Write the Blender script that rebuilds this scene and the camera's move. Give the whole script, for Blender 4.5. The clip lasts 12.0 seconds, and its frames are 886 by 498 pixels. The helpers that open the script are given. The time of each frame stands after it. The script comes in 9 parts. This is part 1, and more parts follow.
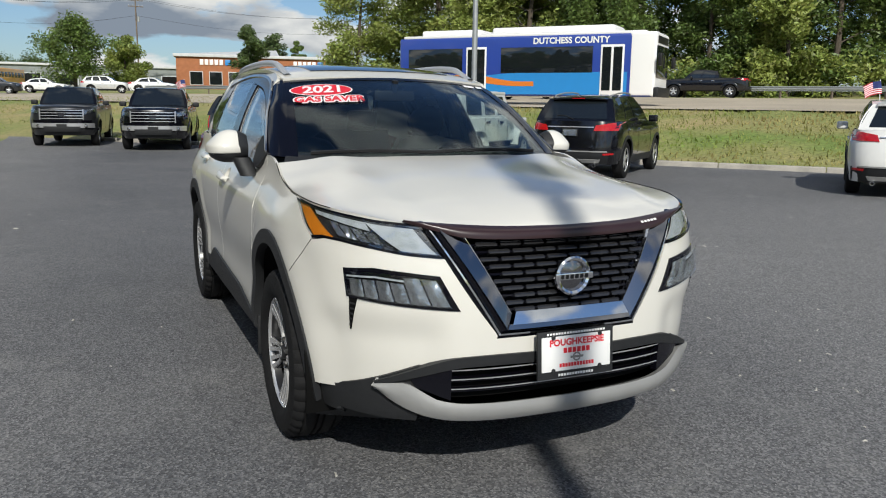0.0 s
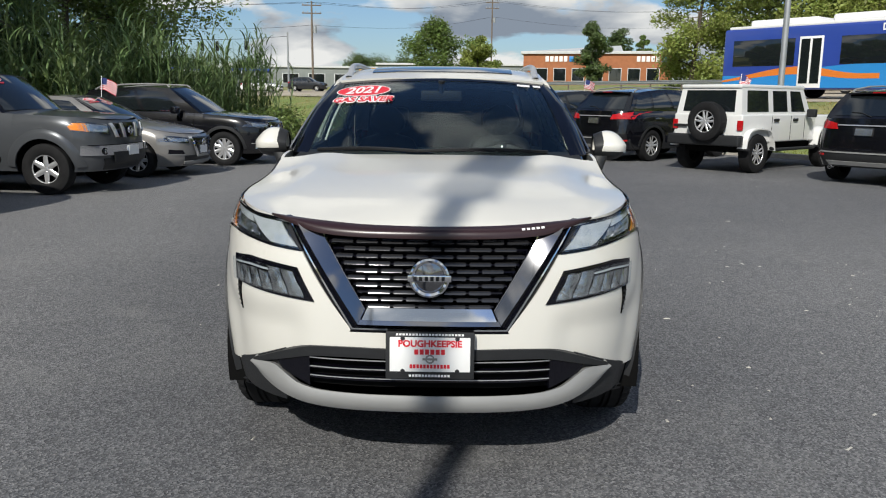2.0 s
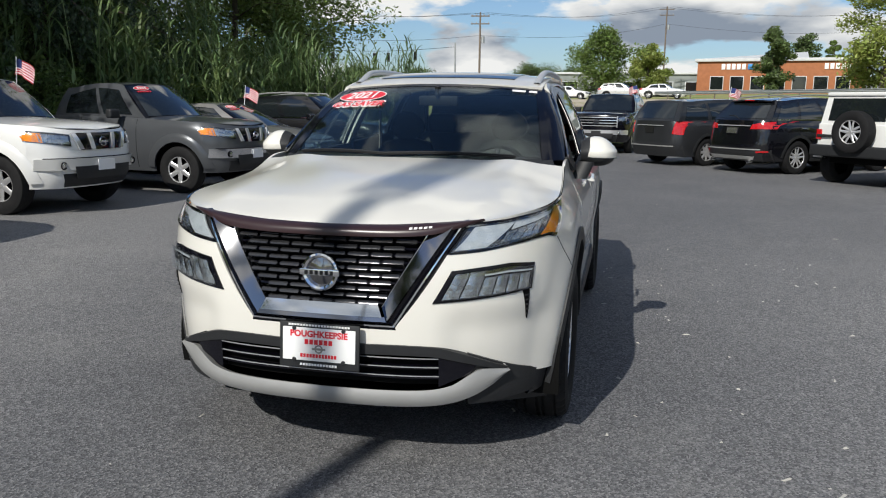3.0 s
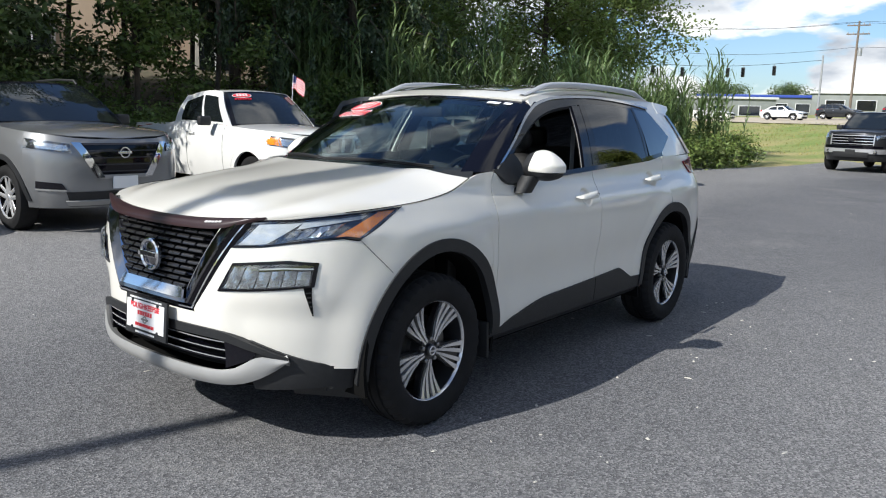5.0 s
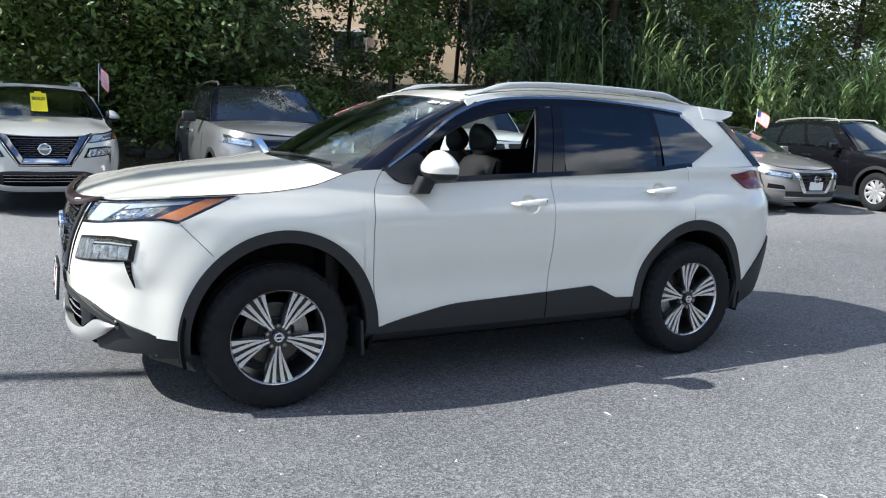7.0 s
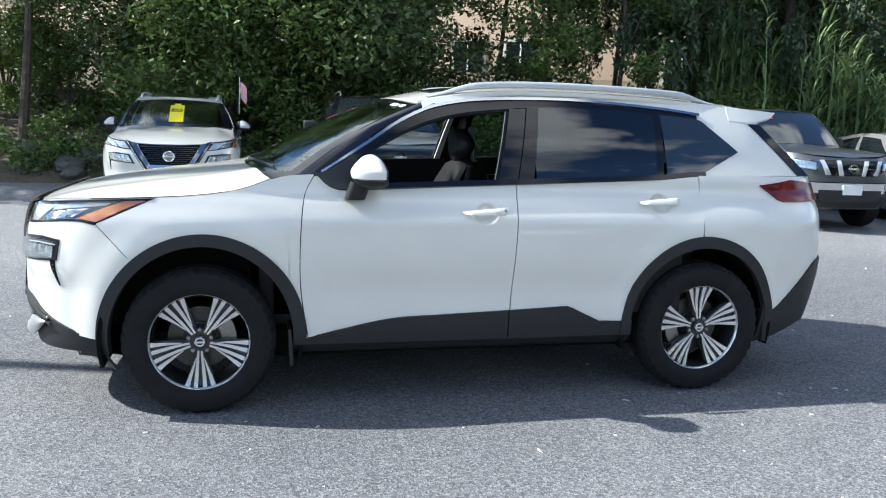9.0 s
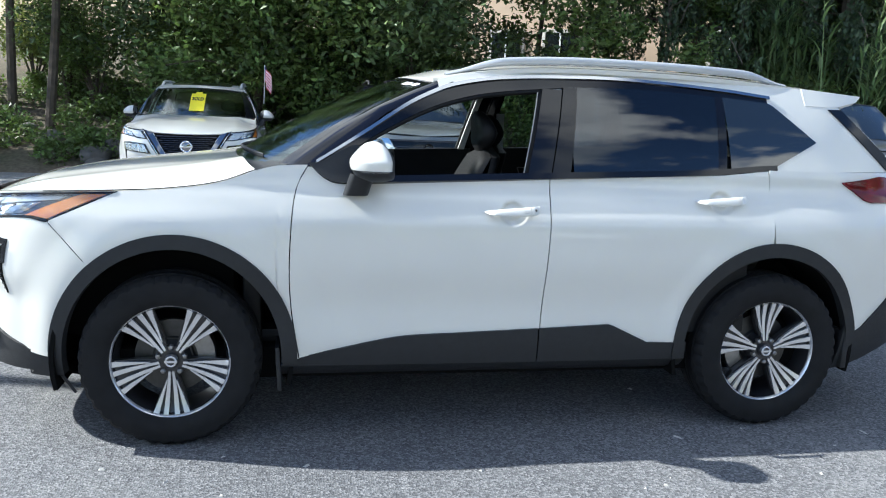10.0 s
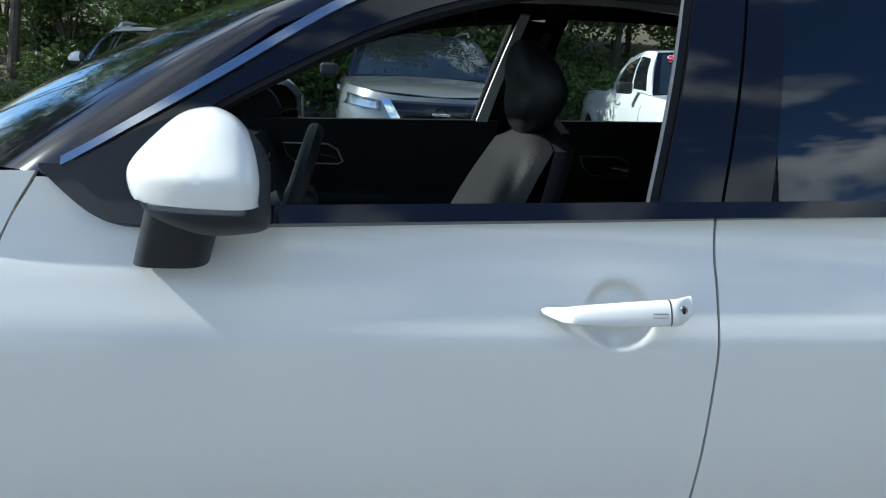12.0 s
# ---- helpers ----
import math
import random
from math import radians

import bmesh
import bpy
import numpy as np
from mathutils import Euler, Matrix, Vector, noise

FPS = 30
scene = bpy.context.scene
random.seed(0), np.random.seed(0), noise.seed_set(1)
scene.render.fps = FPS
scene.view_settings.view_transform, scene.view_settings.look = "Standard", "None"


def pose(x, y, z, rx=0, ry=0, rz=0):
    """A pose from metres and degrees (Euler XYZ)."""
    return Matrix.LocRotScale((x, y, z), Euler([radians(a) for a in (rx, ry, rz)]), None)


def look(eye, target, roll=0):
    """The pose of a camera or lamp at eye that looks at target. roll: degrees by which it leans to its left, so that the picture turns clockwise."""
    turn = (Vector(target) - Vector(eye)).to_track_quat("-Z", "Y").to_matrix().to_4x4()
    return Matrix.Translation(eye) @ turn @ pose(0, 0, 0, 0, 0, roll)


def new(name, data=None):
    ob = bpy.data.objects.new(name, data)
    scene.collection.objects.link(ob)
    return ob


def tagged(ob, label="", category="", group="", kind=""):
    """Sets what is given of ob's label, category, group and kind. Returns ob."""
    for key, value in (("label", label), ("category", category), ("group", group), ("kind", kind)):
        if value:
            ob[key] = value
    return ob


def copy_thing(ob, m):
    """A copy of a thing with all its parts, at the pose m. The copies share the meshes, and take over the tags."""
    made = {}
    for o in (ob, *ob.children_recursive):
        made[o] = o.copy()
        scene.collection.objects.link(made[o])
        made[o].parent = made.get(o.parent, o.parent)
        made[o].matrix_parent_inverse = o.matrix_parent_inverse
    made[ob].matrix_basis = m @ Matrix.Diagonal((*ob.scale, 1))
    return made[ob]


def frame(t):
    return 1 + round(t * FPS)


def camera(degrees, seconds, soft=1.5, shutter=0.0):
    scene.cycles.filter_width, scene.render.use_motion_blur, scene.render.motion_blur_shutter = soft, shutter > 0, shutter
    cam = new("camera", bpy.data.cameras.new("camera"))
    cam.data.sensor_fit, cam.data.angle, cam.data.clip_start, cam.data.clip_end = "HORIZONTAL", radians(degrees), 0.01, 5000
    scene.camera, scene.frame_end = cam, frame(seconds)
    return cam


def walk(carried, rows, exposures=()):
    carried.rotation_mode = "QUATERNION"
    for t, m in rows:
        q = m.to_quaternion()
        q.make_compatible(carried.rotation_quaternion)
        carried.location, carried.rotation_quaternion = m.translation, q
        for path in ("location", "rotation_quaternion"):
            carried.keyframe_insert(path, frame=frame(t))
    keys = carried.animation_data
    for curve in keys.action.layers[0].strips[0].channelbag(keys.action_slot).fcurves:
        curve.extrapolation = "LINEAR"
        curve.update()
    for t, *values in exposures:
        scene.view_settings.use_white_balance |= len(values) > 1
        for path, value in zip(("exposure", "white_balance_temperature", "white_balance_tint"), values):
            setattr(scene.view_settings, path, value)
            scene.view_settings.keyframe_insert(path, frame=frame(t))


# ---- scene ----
cam = camera(58.6, 12.0, soft=1.1)
PATH = [
    (0, (-1.576, -3.309, 1.429), (-0.781, -1.508, 1.074), 0.8),
    (0.5, (-1.252, -3.423, 1.428), (-0.615, -1.561, 1.069), 0.5),
    (1, (-0.83, -3.516, 1.438), (-0.401, -1.597, 1.077), 0.4),
    (1.5, (-0.376, -3.673, 1.451), (-0.178, -1.717, 1.085), 0.0),
    (2, (0.091, -3.72, 1.475), (0.061, -1.756, 1.098), 0.6),
    (2.5, (0.624, -3.757, 1.467), (0.381, -1.806, 1.098), 0.6),
    (3, (1.124, -3.683, 1.461), (0.678, -1.767, 1.102), 0.7),
    (3.2, (1.363, -3.624, 1.467), (0.832, -1.727, 1.118), 0.8),
    (4.8, (2.969, -2.922, 1.472), (1.816, -1.322, 1.139), 1.3),
    (5, (3.155, -2.805, 1.475), (1.929, -1.261, 1.137), 1.6),
    (5.5, (3.612, -2.436, 1.512), (2.217, -1.043, 1.176), 1.8),
    (6, (4.091, -1.988, 1.509), (2.532, -0.781, 1.177), 1.9),
    (6.5, (4.347, -1.544, 1.496), (2.685, -0.484, 1.156), 2.4),
    (8.3, (4.906, 0.08, 1.51), (3.021, 0.653, 1.171), 2.0),
    (8.5, (4.883, 0.175, 1.513), (2.985, 0.706, 1.172), 2.0),
    (9, (4.767, 0.29, 1.503), (2.848, 0.741, 1.167), 2.0),
    (9.5, (4.559, 0.377, 1.471), (2.629, 0.773, 1.13), 2.0),
    (10, (4.154, 0.515, 1.445), (2.218, 0.876, 1.092), 2.3),
    (10.5, (3.641, 0.628, 1.393), (1.706, 0.968, 1.019), 2.5),
    (11, (3.08, 0.746, 1.373), (1.147, 1.073, 0.976), 2.8),
    (11.5, (2.538, 0.851, 1.383), (0.609, 1.169, 0.940), 3.4),
    (12, (2.016, 0.955, 1.368), (0.092, 1.270, 0.921), 3.6),
]
EXPOSURES = [(0.0, -0.02, 6450, 7), (2.5, 0.04, 6450, 8), (5.0, 0.58, 6300, 9), (6.5, 1.08, 6200, 8), (8.5, 1.38, 6000, 7), (10.0, 1.48, 5900, 5), (11.0, 1.46, 5820, 4), (12.0, 1.14, 5750, 3)]
walk(cam, [(t, look(eye, target, roll)) for t, eye, target, roll in PATH],
     exposures=EXPOSURES)

# ---- world, sun, exposure ----
SUN_AZ, SUN_EL = 195.0, 38.0      # compass from +y towards +x; the sun stands before the car


def to_sun():
    a, e = radians(SUN_AZ), radians(SUN_EL)
    return Vector((math.sin(a) * math.cos(e), math.cos(a) * math.cos(e), math.sin(e)))


def build_light():
    w = bpy.data.worlds.new("sky")
    scene.world = w
    w.use_nodes = True
    nt = w.node_tree
    nt.nodes.clear()
    N, L = nt.nodes.new, nt.links.new
    sky = N("ShaderNodeTexSky")
    sky.sky_type, sky.sun_disc = "NISHITA", False
    sky.sun_elevation, sky.sun_rotation = radians(SUN_EL), radians(SUN_AZ)
    sky.air_density, sky.dust_density, sky.ozone_density = 1.0, 0.6, 2.0
    tc = N("ShaderNodeTexCoord")
    sep = N("ShaderNodeSeparateXYZ")
    L(tc.outputs["Generated"], sep.inputs[0])
    # cloud deck seen in perspective: direction divided by its height
    mx = N("ShaderNodeMath"); mx.operation = "MAXIMUM"; mx.inputs[1].default_value = 0.0
    L(sep.outputs["Z"], mx.inputs[0])
    ad = N("ShaderNodeMath"); ad.operation = "ADD"; ad.inputs[1].default_value = 0.42
    L(mx.outputs[0], ad.inputs[0])
    dv = N("ShaderNodeVectorMath"); dv.operation = "DIVIDE"
    cb = N("ShaderNodeCombineXYZ")
    for i in range(3):
        L(ad.outputs[0], cb.inputs[i])
    L(tc.outputs["Generated"], dv.inputs[0])
    L(cb.outputs[0], dv.inputs[1])
    mp = N("ShaderNodeMapping")
    mp.inputs["Location"].default_value = (1.7, 6.4, 0.9)
    mp.inputs["Scale"].default_value = (1.0, 1.0, 1.9)
    L(dv.outputs[0], mp.inputs[0])
    n1 = N("ShaderNodeTexNoise")
    n1.inputs["Scale"].default_value, n1.inputs["Detail"].default_value, n1.inputs["Roughness"].default_value = 2.5, 10.0, 0.52
    L(mp.outputs[0], n1.inputs["Vector"])
    cov = N("ShaderNodeValToRGB")
    cov.color_ramp.elements[0].position, cov.color_ramp.elements[1].position = 0.485, 0.535
    L(n1.outputs["Fac"], cov.inputs[0])
    n2 = N("ShaderNodeTexNoise")
    n2.inputs["Scale"].default_value, n2.inputs["Detail"].default_value = 3.6, 6.0
    L(mp.outputs[0], n2.inputs["Vector"])
    shade = N("ShaderNodeValToRGB")
    shade.color_ramp.elements[0].position, shade.color_ramp.elements[1].position = 0.38, 0.62
    shade.color_ramp.elements[0].color = (3.0, 3.5, 4.3, 1)
    shade.color_ramp.elements[1].color = (10.0, 9.9, 9.7, 1)
    L(n2.outputs["Fac"], shade.inputs[0])
    tint = N("ShaderNodeMix"); tint.data_type = "RGBA"; tint.blend_type = "MULTIPLY"
    tint.inputs["Factor"].default_value = 1.0
    tint.inputs["B"].default_value = (0.80, 0.92, 1.10, 1)
    L(sky.outputs[0], tint.inputs["A"])
    mix = N("ShaderNodeMix"); mix.data_type = "RGBA"
    L(cov.outputs["Color"], mix.inputs["Factor"])
    L(tint.outputs["Result"], mix.inputs["A"])
    L(shade.outputs["Color"], mix.inputs["B"])
    bg = N("ShaderNodeBackground")
    bg.inputs["Strength"].default_value = 0.083
    L(mix.outputs["Result"], bg.inputs["Color"])
    out = N("ShaderNodeOutputWorld")
    L(bg.outputs[0], out.inputs[0])
    lamp = bpy.data.lights.new("sun", "SUN")
    lamp.energy, lamp.angle, lamp.color = 4.1, radians(0.55), (1.0, 0.955, 0.88)
    ob = new("sun", lamp)
    ob.matrix_world = look(to_sun() * 60, (0, 0, 0))


build_light()


# ---- materials ----
def mat(name, col, rough=0.5, metal=0.0, var=0.0, scale=8.0, col2=None, bump=0.0, bscale=60.0, coat=0.0, spec=0.5,
        island=0.0, rvar=0.0, fine=0.0, trans=0.0):
    m = bpy.data.materials.new(name)
    m.use_nodes = True
    nt = m.node_tree
    N, L = nt.nodes.new, nt.links.new
    b = nt.nodes["Principled BSDF"]
    b.inputs["Base Color"].default_value = (*col, 1)
    b.inputs["Roughness"].default_value, b.inputs["Metallic"].default_value = rough, metal
    b.inputs["Specular IOR Level"].default_value = spec
    if coat:
        b.inputs["Coat Weight"].default_value, b.inputs["Coat Roughness"].default_value = coat, 0.03
    tc = N("ShaderNodeTexCoord")
    colour = None
    if var or col2:
        n = N("ShaderNodeTexNoise")
        n.inputs["Scale"].default_value, n.inputs["Detail"].default_value = scale, 6.0
        L(tc.outputs["Object"], n.inputs["Vector"])
        r = N("ShaderNodeValToRGB")
        c2 = col2 or tuple(c * (1 - var) for c in col)
        r.color_ramp.elements[0].position, r.color_ramp.elements[1].position = 0.32, 0.68
        r.color_ramp.elements[0].color, r.color_ramp.elements[1].color = (*c2, 1), (*col, 1)
        L(n.outputs["Fac"], r.inputs[0])
        colour = r.outputs["Color"]
        if rvar:
            mr = N("ShaderNodeMapRange")
            mr.inputs["To Min"].default_value, mr.inputs["To Max"].default_value = max(0.02, rough - rvar), min(1, rough + rvar)
            L(n.outputs["Fac"], mr.inputs["Value"])
            L(mr.outputs[0], b.inputs["Roughness"])
    if fine and colour:
        n = N("ShaderNodeTexNoise")
        n.inputs["Scale"].default_value, n.inputs["Detail"].default_value = bscale, 3.0
        L(tc.outputs["Object"], n.inputs["Vector"])
        mr = N("ShaderNodeMapRange")
        mr.inputs["From Min"].default_value, mr.inputs["From Max"].default_value = 0.3, 0.7
        mr.inputs["To Min"].default_value, mr.inputs["To Max"].default_value = 1 - fine, 1 + fine
        L(n.outputs["Fac"], mr.inputs["Value"])
        mu = N("ShaderNodeMix"); mu.data_type = "RGBA"; mu.blend_type = "MULTIPLY"
        mu.inputs["Factor"].default_value = 1.0
        L(colour, mu.inputs["A"])
        L(mr.outputs[0], mu.inputs["B"])
        colour = mu.outputs["Result"]
    if island:
        g = N("ShaderNodeNewGeometry")
        hs = N("ShaderNodeHueSaturation")
        mr = N("ShaderNodeMapRange")
        mr.inputs["To Min"].default_value, mr.inputs["To Max"].default_value = 1 - island, 1 + island
        L(g.outputs["Random Per Island"], mr.inputs["Value"])
        L(mr.outputs[0], hs.inputs["Value"])
        mh = N("ShaderNodeMapRange")
        mh.inputs["To Min"].default_value, mh.inputs["To Max"].default_value = 0.485, 0.51
        L(g.outputs["Random Per Island"], mh.inputs["Value"])
        L(mh.outputs[0], hs.inputs["Hue"])
        if colour:
            L(colour, hs.inputs["Color"])
        else:
            hs.inputs["Color"].default_value = (*col, 1)
        colour = hs.outputs["Color"]
    if colour:
        L(colour, b.inputs["Base Color"])
    if bump:
        n = N("ShaderNodeTexNoise")
        n.inputs["Scale"].default_value, n.inputs["Detail"].default_value = bscale, 4.0
        L(tc.outputs["Object"], n.inputs["Vector"])
        bp = N("ShaderNodeBump")
        bp.inputs["Strength"].default_value, bp.inputs["Distance"].default_value = bump, 0.01
        L(n.outputs["Fac"], bp.inputs["Height"])
        L(bp.outputs[0], b.inputs["Normal"])
    if trans:
        # leaves let some light through
        t = N("ShaderNodeBsdfTranslucent")
        if colour:
            L(colour, t.inputs["Color"])
        else:
            t.inputs["Color"].default_value = (*col, 1)
        ms = N("ShaderNodeMixShader")
        ms.inputs[0].default_value = trans
        L(b.outputs[0], ms.inputs[1])
        L(t.outputs[0], ms.inputs[2])
        L(ms.outputs[0], nt.nodes["Material Output"].inputs["Surface"])
    return m


def glass(name, tint, ior=1.5, extra=0.0):
    """Thin pane: tinted see-through with Fresnel gloss."""
    m = bpy.data.materials.new(name)
    m.use_nodes = True
    nt = m.node_tree
    nt.nodes.clear()
    N, L = nt.nodes.new, nt.links.new
    t = N("ShaderNodeBsdfTransparent"); t.inputs["Color"].default_value = (*tint, 1)
    g = N("ShaderNodeBsdfGlossy"); g.inputs["Roughness"].default_value = 0.012
    g.inputs["Color"].default_value = (0.95, 0.97, 1.0, 1)
    f = N("ShaderNodeLayerWeight"); f.inputs["Blend"].default_value = 0.5
    pw = N("ShaderNodeMath"); pw.operation = "POWER"; pw.inputs[1].default_value = 5.0
    L(f.outputs["Facing"], pw.inputs[0])
    ad = N("ShaderNodeMath"); ad.operation = "MULTIPLY_ADD"; ad.use_clamp = True
    ad.inputs[1].default_value, ad.inputs[2].default_value = 0.9, 0.04 + extra
    L(pw.outputs[0], ad.inputs[0])
    ms = N("ShaderNodeMixShader")
    L(ad.outputs[0], ms.inputs[0])
    L(t.outputs[0], ms.inputs[1])
    L(g.outputs[0], ms.inputs[2])
    o = N("ShaderNodeOutputMaterial")
    L(ms.outputs[0], o.inputs["Surface"])
    return m


def paint(name, col, rough=0.35, metal=0.0, soft=0.03):
    m = mat(name, col, rough=rough, metal=metal, var=0.04, scale=3.0, coat=1.0 if max(col) > 0.1 else 0.7, spec=0.5 if max(col) > 0.3 else 0.12)
    m.node_tree.nodes["Principled BSDF"].inputs["Coat Roughness"].default_value = soft
    return m


M = {
    "pearl": paint("pearl_white_paint", (0.73, 0.71, 0.65), rough=0.34, soft=0.09),
    "white": paint("white_paint", (0.78, 0.78, 0.76), rough=0.4),
    "silver": paint("silver_paint", (0.62, 0.62, 0.60), rough=0.35, metal=0.35),
    "gunmetal": paint("gunmetal_paint", (0.23, 0.235, 0.24), rough=0.28, metal=0.45),
    "darkgrey": paint("dark_grey_paint", (0.034, 0.036, 0.040), rough=0.32, metal=0.4),
    "black": mat("black_paint", (0.004, 0.004, 0.006), rough=0.22, coat=1.0, spec=0.35, var=0.1, scale=3),
    "slate": paint("slate_grey_paint", (0.085, 0.090, 0.098), rough=0.30, metal=0.35),
    "taupe": paint("taupe_grey_paint", (0.27, 0.26, 0.25), rough=0.33, metal=0.45),
    "blue": paint("blue_paint", (0.025, 0.06, 0.33), rough=0.4),
    "lightblue": paint("light_blue_paint", (0.03, 0.25, 0.62), rough=0.4),
    "orange": paint("orange_paint", (0.72, 0.20, 0.03), rough=0.4),
    "busyellow": paint("school_bus_yellow_paint", (0.75, 0.36, 0.02), rough=0.4),
    "plastic": mat("black_plastic", (0.021, 0.022, 0.024), rough=0.52, spec=0.38, var=0.2, scale=30, bump=0.12, bscale=500),
    "piano": mat("gloss_black_plastic", (0.004, 0.004, 0.007), rough=0.06, coat=0.1, spec=0.36),
    "rubber": mat("tyre_rubber", (0.013, 0.013, 0.014), rough=0.78, spec=0.25, var=0.35, scale=14, bump=0.15, bscale=220),
    "bright": mat("bright_metal_trim", (0.72, 0.73, 0.75), rough=0.16, metal=0.65),
    "alloy": mat("machined_alloy", (0.74, 0.74, 0.75), rough=0.26, metal=0.7, var=0.08, scale=20),
    "alloydark": mat("dark_wheel_paint", (0.018, 0.018, 0.02), rough=0.3, coat=0.4),
    "chrome": mat("chrome", (0.80, 0.81, 0.83), rough=0.06, metal=1.0),
    "satin": mat("satin_silver_trim", (0.30, 0.30, 0.295), rough=0.45, metal=0.2, var=0.08, scale=9),
    "smokedark": mat("dark_badge", (0.05, 0.05, 0.06), rough=0.2, metal=0.6),
    "steel": mat("brake_steel", (0.34, 0.33, 0.32), rough=0.4, metal=1.0, var=0.25, scale=25),
    "discdark": mat("dark_brake_disc", (0.10, 0.098, 0.095), rough=0.45, metal=0.8, var=0.3, scale=20),
    "glassdark": mat("dark_tinted_window", (0.010, 0.013, 0.015), rough=0.03, spec=0.8, coat=0.6),
    "lens": glass("clear_lamp_lens", (0.93, 0.95, 0.97), 1.45, 0.03),
    "lampin": mat("lamp_reflector", (0.80, 0.79, 0.76), rough=0.12, metal=0.9, col2=(0.42, 0.42, 0.41), scale=30, bump=0.35, bscale=70),
    "daylamp": mat("white_day_lamp", (0.60, 0.61, 0.60), rough=0.2, var=0.25, scale=25),
    "lamphouse": mat("lamp_housing", (0.03, 0.03, 0.033), rough=0.25),
    "darkred": mat("smoked_red_lens", (0.19, 0.005, 0.014), rough=0.12, coat=0.1, spec=0.3, col2=(0.07, 0.003, 0.006), scale=9),
    "redlens": mat("red_lamp_lens", (0.55, 0.012, 0.016), rough=0.09, coat=0.8, var=0.35, scale=30),
    "amber": mat("amber_reflector", (0.95, 0.29, 0.02), rough=0.15, coat=0.8, var=0.2, scale=60),
    "under": mat("underbody", (0.005, 0.005, 0.005), rough=0.9, spec=0.1),
    "plate": mat("plate_white", (0.80, 0.80, 0.79), rough=0.45),
    "redink": mat("red_print", (0.68, 0.015, 0.03), rough=0.35),
    "whiteink": mat("white_print", (0.85, 0.84, 0.83), rough=0.4),
    "blackink": mat("black_print", (0.012, 0.012, 0.012), rough=0.4),
    "yellow": mat("yellow_card", (0.83, 0.70, 0.02), rough=0.5),
    "navy": mat("flag_blue", (0.025, 0.04, 0.16), rough=0.8),
    "flagred": mat("flag_red", (0.52, 0.03, 0.05), rough=0.8),
    "flagwhite": mat("flag_white", (0.75, 0.73, 0.73), rough=0.8),
    "concrete": mat("concrete", (0.48, 0.45, 0.40), rough=0.9, col2=(0.33, 0.31, 0.28), scale=3, bump=0.3, bscale=80, fine=0.15),
    "galv": mat("galvanised_steel", (0.42, 0.44, 0.45), rough=0.5, metal=0.5, var=0.15, scale=3),
    "wood": mat("weathered_pole_wood", (0.20, 0.16, 0.125), rough=0.9, var=0.35, scale=5, bump=0.4, bscale=40),
    "bark": mat("bark", (0.115, 0.092, 0.07), rough=0.95, var=0.45, scale=7, bump=0.8, bscale=30),
    "stucco": mat("beige_stucco", (0.66, 0.50, 0.36), rough=0.9, var=0.12, scale=1.2, bump=0.2, bscale=60),
    "brick": mat("orange_brick_wall", (0.40, 0.155, 0.07), rough=0.9, var=0.2, scale=2.0, bump=0.2, bscale=15),
    "metalroof": mat("white_metal_cladding", (0.62, 0.63, 0.63), rough=0.6, var=0.12, scale=1.5),
    "shedgrey": mat("grey_green_cladding", (0.24, 0.26, 0.25), rough=0.7, var=0.2, scale=0.6),
    "rock": mat("rock", (0.15, 0.14, 0.125), rough=0.95, var=0.45, scale=3, bump=0.8, bscale=12),
    "earth": mat("hillside_earth", (0.12, 0.09, 0.06), rough=1.0, col2=(0.065, 0.065, 0.035), scale=1.3, bump=0.8, bscale=14, fine=0.35),
    "leaf": mat("leaf_green", (0.170, 0.240, 0.058), rough=0.5, col2=(0.080, 0.130, 0.031), scale=0.5, island=0.5, trans=0.28),
    "leaflight": mat("leaf_yellow_green", (0.36, 0.41, 0.11), rough=0.5, col2=(0.21, 0.27, 0.065), scale=0.4, island=0.4, trans=0.35),
    "leafdark": mat("leaf_dark_green", (0.125, 0.180, 0.054), rough=0.5, col2=(0.050, 0.082, 0.027), scale=0.5, island=0.5, trans=0.18),
    "leafmid": mat("leaf_mid_green", (0.24, 0.31, 0.085), rough=0.5, col2=(0.12, 0.18, 0.045), scale=0.5, island=0.45, trans=0.3),
    "needle": mat("spruce_needles", (0.075, 0.120, 0.050), rough=0.55, col2=(0.028, 0.050, 0.022), scale=0.6, island=0.35, trans=0.12),
    "reed": mat("reed_leaf", (0.19, 0.26, 0.095), rough=0.5, col2=(0.085, 0.145, 0.055), scale=0.7, island=0.35, trans=0.3),
    "grass": mat("grass_blades", (0.19, 0.26, 0.05), rough=0.7, col2=(0.34, 0.28, 0.11), scale=0.35, island=0.3, trans=0.2),
    "cable": mat("cable_black", (0.02, 0.02, 0.02), rough=0.7),
    "flint": mat("stone_chip", (0.46, 0.44, 0.40), rough=0.9),
}


